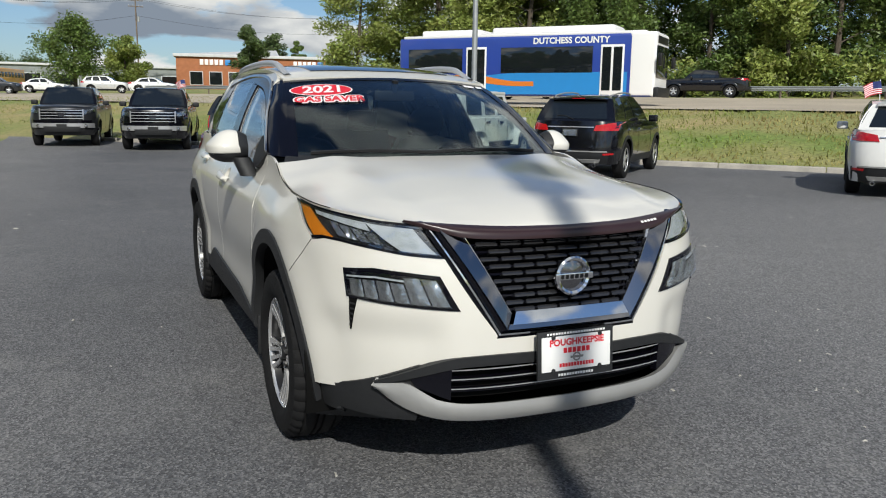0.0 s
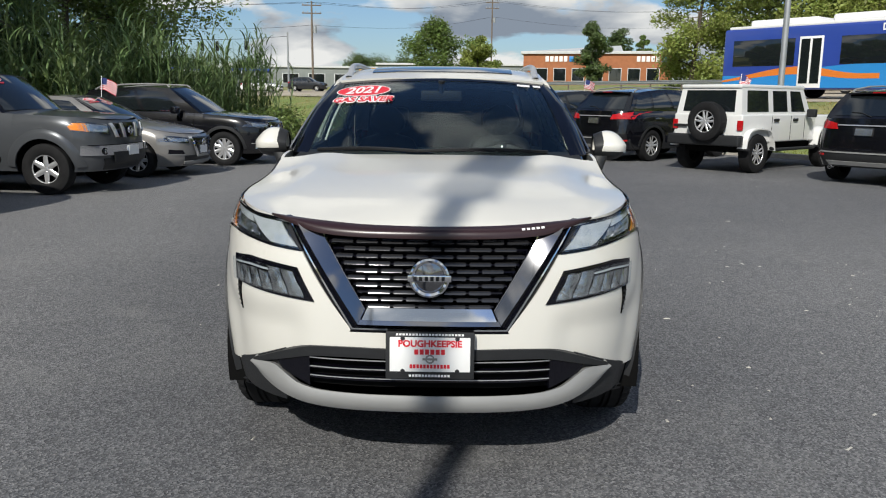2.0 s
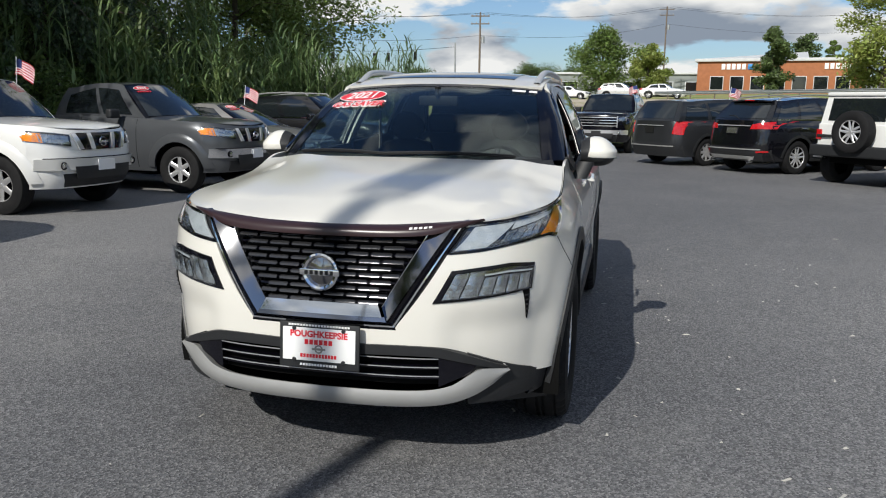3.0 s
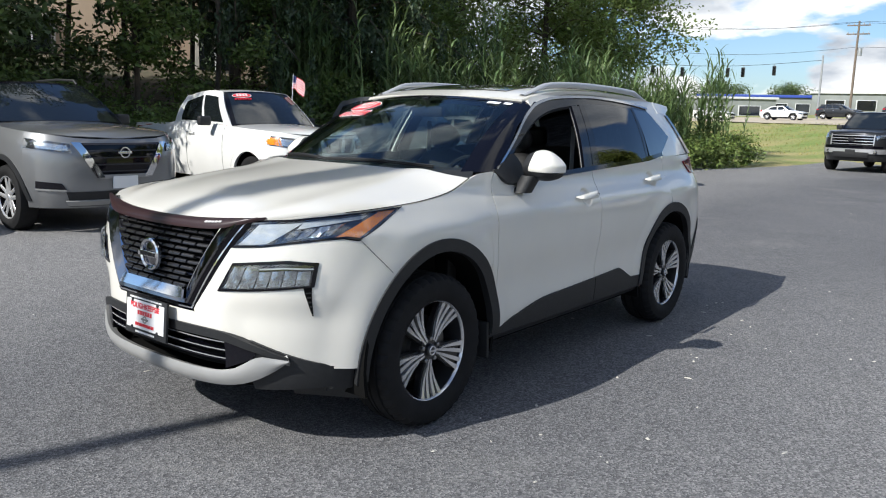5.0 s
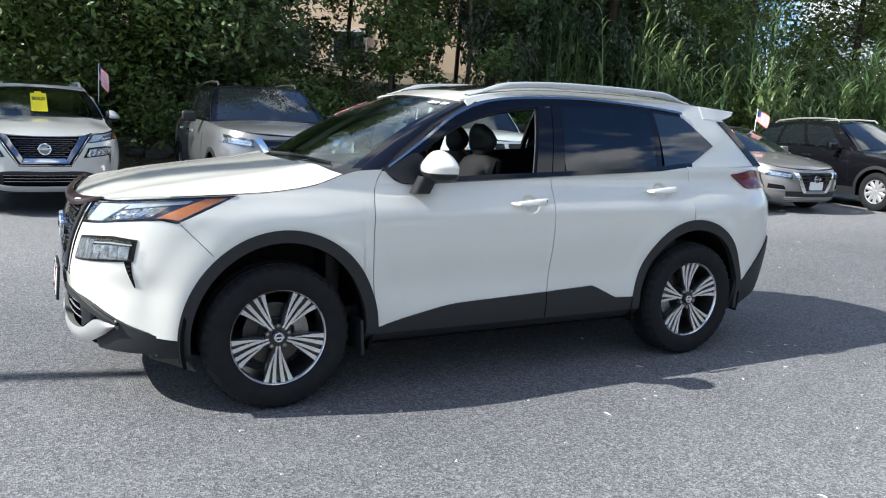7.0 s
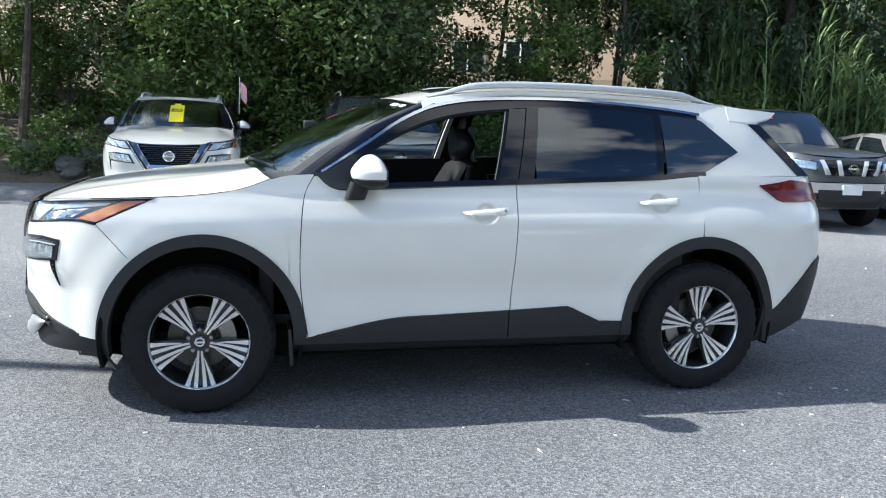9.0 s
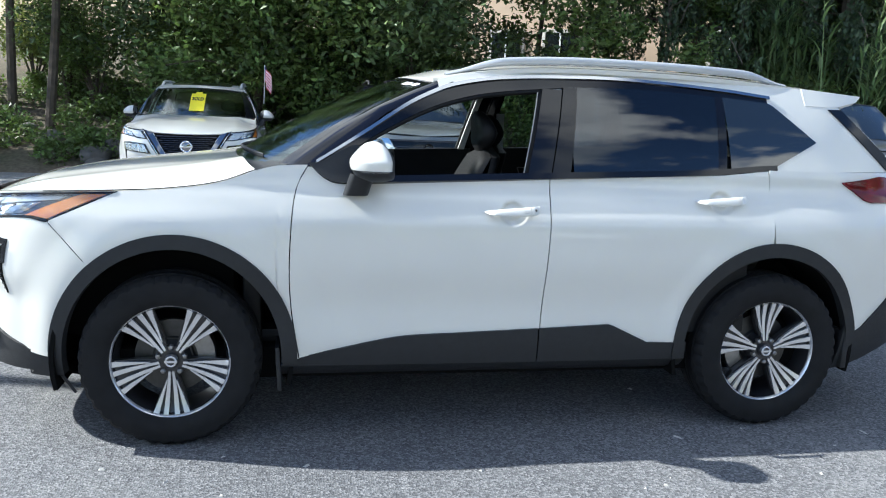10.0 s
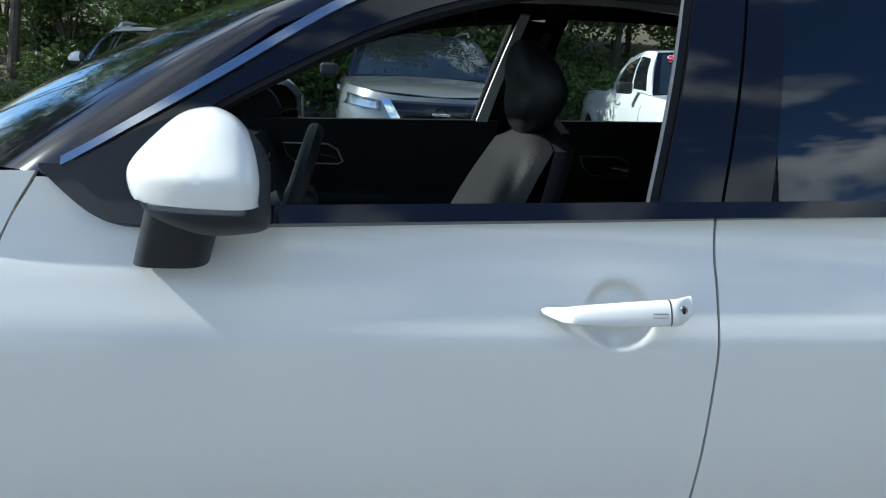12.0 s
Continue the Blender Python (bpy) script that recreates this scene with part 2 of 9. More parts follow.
def asphalt():
    m = bpy.data.materials.new("asphalt")
    m.use_nodes = True
    nt = m.node_tree
    N, L = nt.nodes.new, nt.links.new
    b = nt.nodes["Principled BSDF"]
    tc = N("ShaderNodeTexCoord")

    def noise_(scale, detail=4.0, rough=0.6, distort=0.0):
        n = N("ShaderNodeTexNoise")
        n.inputs["Scale"].default_value, n.inputs["Detail"].default_value = scale, detail
        n.inputs["Roughness"].default_value, n.inputs["Distortion"].default_value = rough, distort
        L(tc.outputs["Object"], n.inputs["Vector"])
        return n.outputs["Fac"]

    def ramp(src, stops):
        r = N("ShaderNodeValToRGB")
        while len(r.color_ramp.elements) < len(stops):
            r.color_ramp.elements.new(0.5)
        for e, (p, c) in zip(r.color_ramp.elements, stops):
            e.position, e.color = p, (c[0], c[1], c[2], 1)
        L(src, r.inputs[0])
        return r.outputs["Color"]

    def mixc(a, bb, fac, mode="MIX"):
        x = N("ShaderNodeMix"); x.data_type = "RGBA"; x.blend_type = mode
        if isinstance(fac, float):
            x.inputs["Factor"].default_value = fac
        else:
            L(fac, x.inputs["Factor"])
        for k, v in (("A", a), ("B", bb)):
            if isinstance(v, tuple):
                x.inputs[k].default_value = (*v, 1)
            else:
                L(v, x.inputs[k])
        return x.outputs["Result"]
    base = ramp(noise_(0.28, 6.0, 0.55, 0.6), [(0.3, (0.108, 0.110, 0.118)), (0.7, (0.160, 0.160, 0.166))])
    # paler towards +x: the brighter light level there is put into the colour
    sp = N("ShaderNodeSeparateXYZ")
    L(tc.outputs["Object"], sp.inputs[0])
    wob = N("ShaderNodeMath"); wob.operation = "MULTIPLY_ADD"; wob.inputs[1].default_value = 2.4
    L(noise_(0.35, 5.0, 0.6), wob.inputs[0])
    L(sp.outputs["X"], wob.inputs[2])
    lit_east = N("ShaderNodeMapRange")
    lit_east.inputs["From Min"].default_value, lit_east.inputs["From Max"].default_value = 1.6, 4.6
    lit_east.inputs["To Min"].default_value, lit_east.inputs["To Max"].default_value = 0.0, 0.72
    L(wob.outputs[0], lit_east.inputs["Value"])
    ends = N("ShaderNodeMapRange")
    ends.inputs["From Min"].default_value, ends.inputs["From Max"].default_value = 4.0, 7.5
    ends.inputs["To Min"].default_value, ends.inputs["To Max"].default_value = 1.0, 0.25
    L(sp.outputs["Y"], ends.inputs["Value"])
    both = N("ShaderNodeMath"); both.operation = "MULTIPLY"
    L(lit_east.outputs[0], both.inputs[0])
    L(ends.outputs[0], both.inputs[1])
    base = mixc(base, (0.225, 0.222, 0.222), both.outputs[0])
    # and paler towards -x, light level again put into the colour
    wst = N("ShaderNodeMapRange")
    wst.inputs["From Min"].default_value, wst.inputs["From Max"].default_value = -0.2, -2.4
    wst.inputs["To Min"].default_value, wst.inputs["To Max"].default_value = 0.0, 0.8
    L(wob.outputs[0], wst.inputs["Value"])
    base = mixc(base, (0.225, 0.222, 0.222), wst.outputs[0])
    # aggregate: voronoi stones with lighter and darker grains
    v = N("ShaderNodeTexVoronoi"); v.inputs["Scale"].default_value = 115.0
    L(tc.outputs["Object"], v.inputs["Vector"])
    grain = ramp(v.outputs["Color"], [(0.12, (0.45, 0.45, 0.46)), (0.55, (0.94, 0.94, 0.94)), (0.92, (1.75, 1.73, 1.68))])
    c = mixc(base, grain, 1.0, "MULTIPLY")
    # pale dusty scuffs, in patches
    scuff = ramp(noise_(1.1, 9.0, 0.76, 0.5), [(0.52, (0, 0, 0)), (0.70, (1, 1, 1))])
    patch = ramp(noise_(0.22, 2.0), [(0.40, (0, 0, 0)), (0.60, (1, 1, 1))])
    pf = mixc(scuff, patch, 1.0, "MULTIPLY")
    speck = ramp(noise_(60.0, 2.0), [(0.5, (0, 0, 0)), (0.66, (1, 1, 1))])
    pf = mixc(pf, speck, 0.75, "MULTIPLY")
    c = mixc(c, (0.30, 0.295, 0.28), pf)
    # thin pale drag marks
    dist = N("ShaderNodeMath"); dist.operation = "SUBTRACT"; dist.inputs[1].default_value = 0.5
    L(noise_(0.55, 2.5, 0.5, 0.3), dist.inputs[0])
    ab = N("ShaderNodeMath"); ab.operation = "ABSOLUTE"
    L(dist.outputs[0], ab.inputs[0])
    thin = ramp(ab.outputs[0], [(0.0, (0.22, 0.22, 0.22)), (0.004, (0, 0, 0))])
    patchy = ramp(noise_(0.9, 3.0), [(0.5, (0, 0, 0)), (0.62, (1, 1, 1))])
    c = mixc(c, (0.30, 0.295, 0.28), mixc(mixc(thin, patchy, 1.0, "MULTIPLY"), speck, 0.6, "MULTIPLY"))
    L(c, b.inputs["Base Color"])
    b.inputs["Roughness"].default_value = 0.82
    b.inputs["Specular IOR Level"].default_value = 0.28
    bp = N("ShaderNodeBump"); bp.inputs["Strength"].default_value, bp.inputs["Distance"].default_value = 0.6, 0.006
    L(v.outputs["Distance"], bp.inputs["Height"])
    L(bp.outputs[0], b.inputs["Normal"])
    return m


M["asphalt"] = asphalt()
M["road"] = mat("pale_road_surface", (0.50, 0.43, 0.33), rough=0.9, var=0.2, scale=0.3, bump=0.2, bscale=60, fine=0.12)
M["ground"] = mat("grassy_ground", (0.33, 0.27, 0.12), rough=1.0, col2=(0.14, 0.21, 0.04), scale=0.30, bump=0.6, bscale=9, fine=0.3)


# ---- building helpers ----
def mesh_of(name, verts, faces, smooth=True, angle=35):
    me = bpy.data.meshes.new(name)
    me.from_pydata([tuple(v) for v in verts], [], faces)
    me.update()
    if smooth:
        me.polygons.foreach_set("use_smooth", [True] * len(me.polygons))
        me.set_sharp_from_angle(angle=radians(angle))
    return me


def part(name, data, material, parent=None, label="", m=None):
    """One mesh object under a thing or a part; data is a bmesh or a mesh."""
    if isinstance(data, bmesh.types.BMesh):
        me = bpy.data.meshes.new(name)
        bmesh.ops.recalc_face_normals(data, faces=data.faces)
        data.to_mesh(me)
        data.free()
        me.polygons.foreach_set("use_smooth", [True] * len(me.polygons))
        me.set_sharp_from_angle(angle=radians(38))
    else:
        me = data
    if material is not None and not me.materials:
        me.materials.append(material)
    ob = new(name, me)
    if m is not None:
        ob.matrix_basis = m
    if parent is not None:
        ob.parent = parent
    if label:
        ob["label"] = label
    return ob


def thing(name, label, category, m=None, group="", kind=""):
    ob = new(name)
    ob.empty_display_size = 0.2
    if m is not None:
        ob.matrix_basis = m
    return tagged(ob, label, category, group, kind)


def grid(nu, nv, f):
    """Vertices and quads of a surface f(u, v), u and v from 0 to 1."""
    vs = [Vector(f(i / nu, j / nv)) for j in range(nv + 1) for i in range(nu + 1)]
    fs = [(j * (nu + 1) + i, j * (nu + 1) + i + 1, (j + 1) * (nu + 1) + i + 1, (j + 1) * (nu + 1) + i)
          for j in range(nv) for i in range(nu)]
    return vs, fs


def sheet(vs, fs, thick=0.0, flip=False, toward=None):
    """A bmesh from vertices and faces, given thickness towards its back. toward: the front's rough direction."""
    bm = bmesh.new()
    bv = [bm.verts.new(v) for v in vs]
    for f in fs:
        if len(set(f)) > 2:
            try:
                bm.faces.new([bv[i] for i in f])
            except ValueError:
                pass
    bmesh.ops.remove_doubles(bm, verts=bm.verts, dist=1e-5)
    bm.normal_update()
    if toward is not None:
        s = sum((fc.normal * fc.calc_area() for fc in bm.faces), Vector())
        flip = s.dot(Vector(toward)) < 0
    if flip:
        bmesh.ops.reverse_faces(bm, faces=bm.faces)
        bm.normal_update()
    if thick:
        n = {v: v.normal.copy() for v in bm.verts}
        old = list(bm.faces)
        edges = [e for e in bm.edges if len(e.link_faces) == 1]
        back = {v: bm.verts.new(v.co - n[v] * thick) for v in list(bm.verts)}
        for fc in old:
            bm.faces.new([back[v] for v in reversed(fc.verts)])
        for e in edges:
            lp = e.link_loops[0]
            a, b = lp.vert, lp.link_loop_next.vert
            bm.faces.new((b, a, back[a], back[b]))
    return bm


def box(x0, x1, y0, y1, z0, z1, bevel=0.0, seg=2, bm=None):
    own = bmesh.new()
    bmesh.ops.create_cube(own, size=1.0, matrix=Matrix.LocRotScale(
        ((x0 + x1) / 2, (y0 + y1) / 2, (z0 + z1) / 2), None, (abs(x1 - x0), abs(y1 - y0), abs(z1 - z0))))
    if bevel:
        bmesh.ops.bevel(own, geom=own.edges[:], offset=bevel, segments=seg, profile=0.6, affect="EDGES")
    if bm is None:
        return own
    me = bpy.data.meshes.new("tmp")
    own.to_mesh(me)
    own.free()
    bm.from_mesh(me)
    bpy.data.meshes.remove(me)
    return bm


def join(bm, other, m=None):
    me = bpy.data.meshes.new("tmp")
    other.to_mesh(me)
    other.free()
    if m is not None:
        me.transform(m)
    bm.from_mesh(me)
    bpy.data.meshes.remove(me)
    return bm


def lathe(profile, n=48, axis="X", a0=0.0, a1=360.0):
    """Turns (along, radius) pairs about an axis."""
    bm = bmesh.new()
    full = abs(a1 - a0) >= 359.9
    rings = []
    k = n if full else n + 1
    for i in range(k):
        a = radians(a0 + (a1 - a0) * i / n)
        ring = []
        for al, r in profile:
            c, s = r * math.cos(a), r * math.sin(a)
            ring.append(bm.verts.new({"X": (al, c, s), "Y": (c, al, s), "Z": (c, s, al)}[axis]))
        rings.append(ring)
    for i in range(n):
        a, b = rings[i], rings[(i + 1) % k]
        for j in range(len(profile) - 1):
            bm.faces.new((a[j], a[j + 1], b[j + 1], b[j]))
    return bm


def tube(points, r, n=8, taper=None, cap=True):
    """A round bar along points; taper: radius at the end."""
    bm = bmesh.new()
    pts = [Vector(p) for p in points]
    rings = []
    for i, p in enumerate(pts):
        d = (pts[min(i + 1, len(pts) - 1)] - pts[max(i - 1, 0)]).normalized()
        s = d.orthogonal().normalized() if i == 0 else (rings_s - d * rings_s.dot(d)).normalized()
        rings_s = s
        t = d.cross(s)
        k = i / max(1, len(pts) - 1)
        rr = r if taper is None else r + (taper - r) * k
        rings.append([bm.verts.new(p + (s * math.cos(2 * math.pi * j / n) + t * math.sin(2 * math.pi * j / n)) * rr) for j in range(n)])
    for a, b in zip(rings, rings[1:]):
        for j in range(n):
            bm.faces.new((a[j], a[(j + 1) % n], b[(j + 1) % n], b[j]))
    if cap:
        bm.faces.new(list(reversed(rings[0])))
        bm.faces.new(rings[-1])
    return bm


def curve(points, n=24):
    """A smooth line through points (Catmull-Rom), as n + 1 Vectors."""
    p = [Vector(q) for q in points]
    p = [p[0] * 2 - p[1]] + p + [p[-1] * 2 - p[-2]]
    out, k = [], len(p) - 3
    for i in range(n + 1):
        t = i / n * k
        j = min(int(t), k - 1)
        t -= j
        a, b, c, d = p[j:j + 4]
        out.append(0.5 * (2 * b + (c - a) * t + (2 * a - 5 * b + 4 * c - d) * t * t + (3 * b - a - 3 * c + d) * t ** 3))
    return out


def along(xs):
    """A piecewise smooth function from (place, value) pairs."""
    ks = sorted(xs)

    def f(x):
        if x <= ks[0][0]:
            return ks[0][1]
        for (a, va), (b, vb) in zip(ks, ks[1:]):
            if x <= b:
                i = ks.index((a, va))
                h = b - a
                ma = (vb - ks[i - 1][1]) / (b - ks[i - 1][0]) if i else (vb - va) / h
                mb = (ks[i + 2][1] - va) / (ks[i + 2][0] - a) if i + 2 < len(ks) else (vb - va) / h
                t = (x - a) / h
                return ((2 * t ** 3 - 3 * t * t + 1) * va + (t ** 3 - 2 * t * t + t) * h * ma
                        + (-2 * t ** 3 + 3 * t * t) * vb + (t ** 3 - t * t) * h * mb)
        return ks[-1][1]
    return f


def lerp(a, b, t):
    return a + (b - a) * t


def smooth(a, b, x):
    t = max(0.0, min(1.0, (x - a) / (b - a)))
    return t * t * (3 - 2 * t)


def text_mesh(body, size, name="lettering", align="CENTER", extrude=0.0, spacing=1.0, bold=0.0, shear=0.0):
    cu = bpy.data.curves.new(name, "FONT")
    cu.body, cu.size, cu.align_x, cu.align_y = body, size, align, "CENTER"
    cu.extrude, cu.space_character, cu.offset, cu.shear = extrude, spacing, bold, shear
    cu.resolution_u = 3
    ob = bpy.data.objects.new(name, cu)
    scene.collection.objects.link(ob)
    bpy.context.view_layer.update()
    me = bpy.data.meshes.new_from_object(ob.evaluated_get(bpy.context.evaluated_depsgraph_get()))
    bpy.data.objects.remove(ob)
    bpy.data.curves.remove(cu)
    me.name = name
    me.materials.clear()
    return me


# ---- ground, lot, road ----
# the road runs along RD, to the far side of NRM
NRM, RD = Vector((0.766, 0.643, 0)), Vector((0.643, -0.766, 0))


def across(x, y):
    return x * NRM.x + y * NRM.y


ROAD_Z = along([(17.9, 0.0), (19.5, 0.18), (23.0, 0.75), (28.0, 1.42), (34.0, 1.62), (52.0, 2.2), (57.0, 2.4), (75.0, 3.2), (400.0, 9.0)])


def height(x, y):
    """Height of the land."""
    d = across(x, y)
    h = ROAD_Z(d) if d > 17.9 else 0.0
    # the wooded bank behind the row of cars
    edge = -11.2 + 0.12 * (y + 4) if y < 14 else -9.0
    if x < edge and y < 24:
        k = edge - x
        h = max(h, (0.35 * smooth(0, 0.8, k) + 1.9 * smooth(0.4, 7, k) + 0.1 * max(0, k - 7)) * (1 - smooth(14, 24, y) * 0.75))
    if d < 17.9 and y > 34:
        h = max(h, 0.9 * smooth(34, 70, y))
    if abs(x) > 400 or abs(y) > 400:
        h = max(h, 3.0)
    return h


def build_ground():
    # one sheet, finer near the lot
    def axis(lo, hi, a, b, fine, n_out):
        v = list(np.arange(a, b + fine / 2, fine))
        left = [a - (a - lo) * (k / n_out) ** 2.2 for k in range(n_out, 0, -1)]
        right = [b + (hi - b) * (k / n_out) ** 2.2 for k in range(1, n_out + 1)]
        return left + v + right
    xs, ys = axis(-1800, 1800, -32, 62, 1.0, 16), axis(-1800, 1800, -24, 84, 1.0, 16)
    vs, fs = [], []
    for y in ys:
        for x in xs:
            h = height(x, y)
            if h > 0.05:
                h += 0.10 * (noise.noise(Vector((x * 0.5, y * 0.5, 0)))) * min(1, h * 2)
            vs.append((x, y, h - 0.03))
    n = len(xs)
    for j in range(len(ys) - 1):
        for i in range(n - 1):
            fs.append((j * n + i, j * n + i + 1, (j + 1) * n + i + 1, (j + 1) * n + i))
    me = mesh_of("ground", vs, fs)
    me.materials.append(M["ground"])
    me.materials.append(M["earth"])
    for p in me.polygons:
        # bare leaf litter under the trees of the bank
        if p.center.x < -9.5 + (0.0 if p.center.y < 9 else 1.5) and -30 < p.center.y < 24:
            p.material_index = 1
    tagged(part("ground", me, None),
           "grassy ground with dry brown patches, rising to the road", "ground", kind="structure")
    # asphalt lot: up to the kerb, the bank and the far lawn
    lot = []
    kerb0, kerb1 = NRM * 17.6 + RD * -42, NRM * 17.6 + RD * 40
    ring = [(-11.2, -14), (-11.6, -6), (-10.6, 2), (-9.6, 9), (-8.4, 14.5), (-6.6, 20), (-5.0, 25), (-4.6, 30), (-4.9, 36.5)]
    ring = [tuple(v[:2]) for v in curve([(*p, 0) for p in ring], 48)]
    ring += [(-1.0, 37.2), (4.0, 35.0), (kerb0.x + 16.2, kerb0.y - 19.4)]
    ring += [tuple((NRM * 17.6 + RD * s)[:2]) for s in (-18, -10, -2, 6, 14, 22, 30, 40)]
    ring += [(30, -60), (-22, -60)]
    bm = bmesh.new()
    f = bm.faces.new([bm.verts.new((x, y, 0.0)) for x, y in ring])
    if f.normal.z < 0 or f.calc_area() < 0:
        f.normal_flip()
    bmesh.ops.triangulate(bm, faces=bm.faces)
    bm.normal_update()
    for f in bm.faces:
        if f.normal.z < 0:
            f.normal_flip()
    ob = part("pavement", bm, M["asphalt"])
    tagged(ob, "dark asphalt parking lot with pale scuffs", "pavement", kind="structure")
    # concrete kerb in cast lengths
    kerb = tagged(new("kerb"), "pale concrete kerb along the grass", "kerb", kind="structure")
    prof = box(-1.22, 1.22, -0.09, 0.09, -0.1, 0.13, 0.025)
    me = bpy.data.meshes.new("kerb_stone")
    prof.to_mesh(me)
    prof.free()
    ang = math.degrees(math.atan2(RD.y, RD.x))
    for i in range(24):
        p = NRM * 17.68 + RD * (-22 + 2.46 * i)
        part("kerb_stone", me, M["concrete"], kerb, m=pose(p.x, p.y, 0, 0, 0, ang))
    # road
    def road(u, v):
        d = lerp(28.2, 52.5, v)
        p = NRM * d + RD * lerp(-160, 160, u)
        return (p.x, p.y, ROAD_Z(d) + 0.03)
    tagged(part("road", sheet(*grid(60, 10, road), toward=(0, 0, 1)), M["road"]), "wide sunlit pale road beyond the grass", "road", kind="structure")


build_ground()


# ---- vehicles ----
def az(x, y, bearing, z=0.0):
    """A pose whose forward (-y) points at a compass bearing."""
    return pose(x, y, z, 0, 0, 180 - bearing)


def wheel_meshes(R, rim_r, width, style, n=5):
    """Meshes of tyre, rim face and dark barrel; the outside is +x."""
    h = width / 2
    t = lathe([(-h * 0.8, rim_r), (-h, rim_r + 0.03), (-h * 1.02, R - 0.06), (-h * 0.86, R - 0.012), (-h * 0.5, R), (h * 0.5, R),
               (h * 0.86, R - 0.012), (h * 1.02, R - 0.06), (h, rim_r + 0.03), (h * 0.82, rim_r - 0.004)], 48)
    d = lathe([(h * 0.15, 0.0), (h * 0.15, rim_r * 0.62), (h * 0.1, rim_r * 0.63), (h * 0.05, rim_r * 0.9), (h * 0.7, rim_r * 0.97), (h * 0.78, rim_r)], 40)
    r = lathe([(h * 0.74, rim_r * 0.93), (h * 0.84, rim_r * 0.955), (h * 0.86, rim_r * 1.0), (h * 0.74, rim_r * 1.01)], 48)
    join(r, lathe([(h * 0.78, 0.0), (h * 0.78, rim_r * 0.14), (h * 0.62, rim_r * 0.22), (h * 0.4, rim_r * 0.22)], 24))
    for i in range(n):
        for k in ((-1, 1) if style == "double" else (0,)):
            w = 0.10 if style == "double" else 0.17
            def spoke(u, v, k=k, w=w):
                rr = lerp(rim_r * 0.14, rim_r * 0.95, v)
                wid = rim_r * w * lerp(1.25, 0.9, v)
                return (h * lerp(0.74, 0.80, v) - 0.012 * (2 * u - 1) ** 2, (u - 0.5) * 2 * wid + k * rim_r * 0.17 * lerp(0.5, 1.25, v), rr)
            s = sheet(*grid(4, 5, spoke), thick=0.022, toward=(1, 0, 0))
            join(r, s, Matrix.Rotation(2 * math.pi * i / n, 4, "X"))
    out = []
    for nm, b in (("tyre", t), ("rim", r), ("wheel", d)):
        me = bpy.data.meshes.new(nm)
        bmesh.ops.recalc_face_normals(b, faces=b.faces)
        b.to_mesh(me)
        b.free()
        me.polygons.foreach_set("use_smooth", [True] * len(me.polygons))
        me.set_sharp_from_angle(angle=radians(38))
        out.append(me)
    out[0].materials.append(M["rubber"])
    out[1].materials.append(M["alloydark"] if style == "dark" else M["alloy"])
    out[2].materials.append(M["under"])
    return out


WHEELS = {}


def put_wheels(car, R, rim_r, width, xc, ys, style="five", n=5):
    key = (R, rim_r, width, style, n)
    if key not in WHEELS:
        WHEELS[key] = wheel_meshes(*key)
    tyre, rim, hub = WHEELS[key]
    for y in ys:
        for s in (1, -1):
            w = part("wheel", hub, None, car, m=pose(s * xc, y, R, 0, 0, 0 if s > 0 else 180))
            part("tyre", tyre, None, w)
            part("rim", rim, None, w, "bright alloy rim" if style != "dark" else "dark alloy rim")


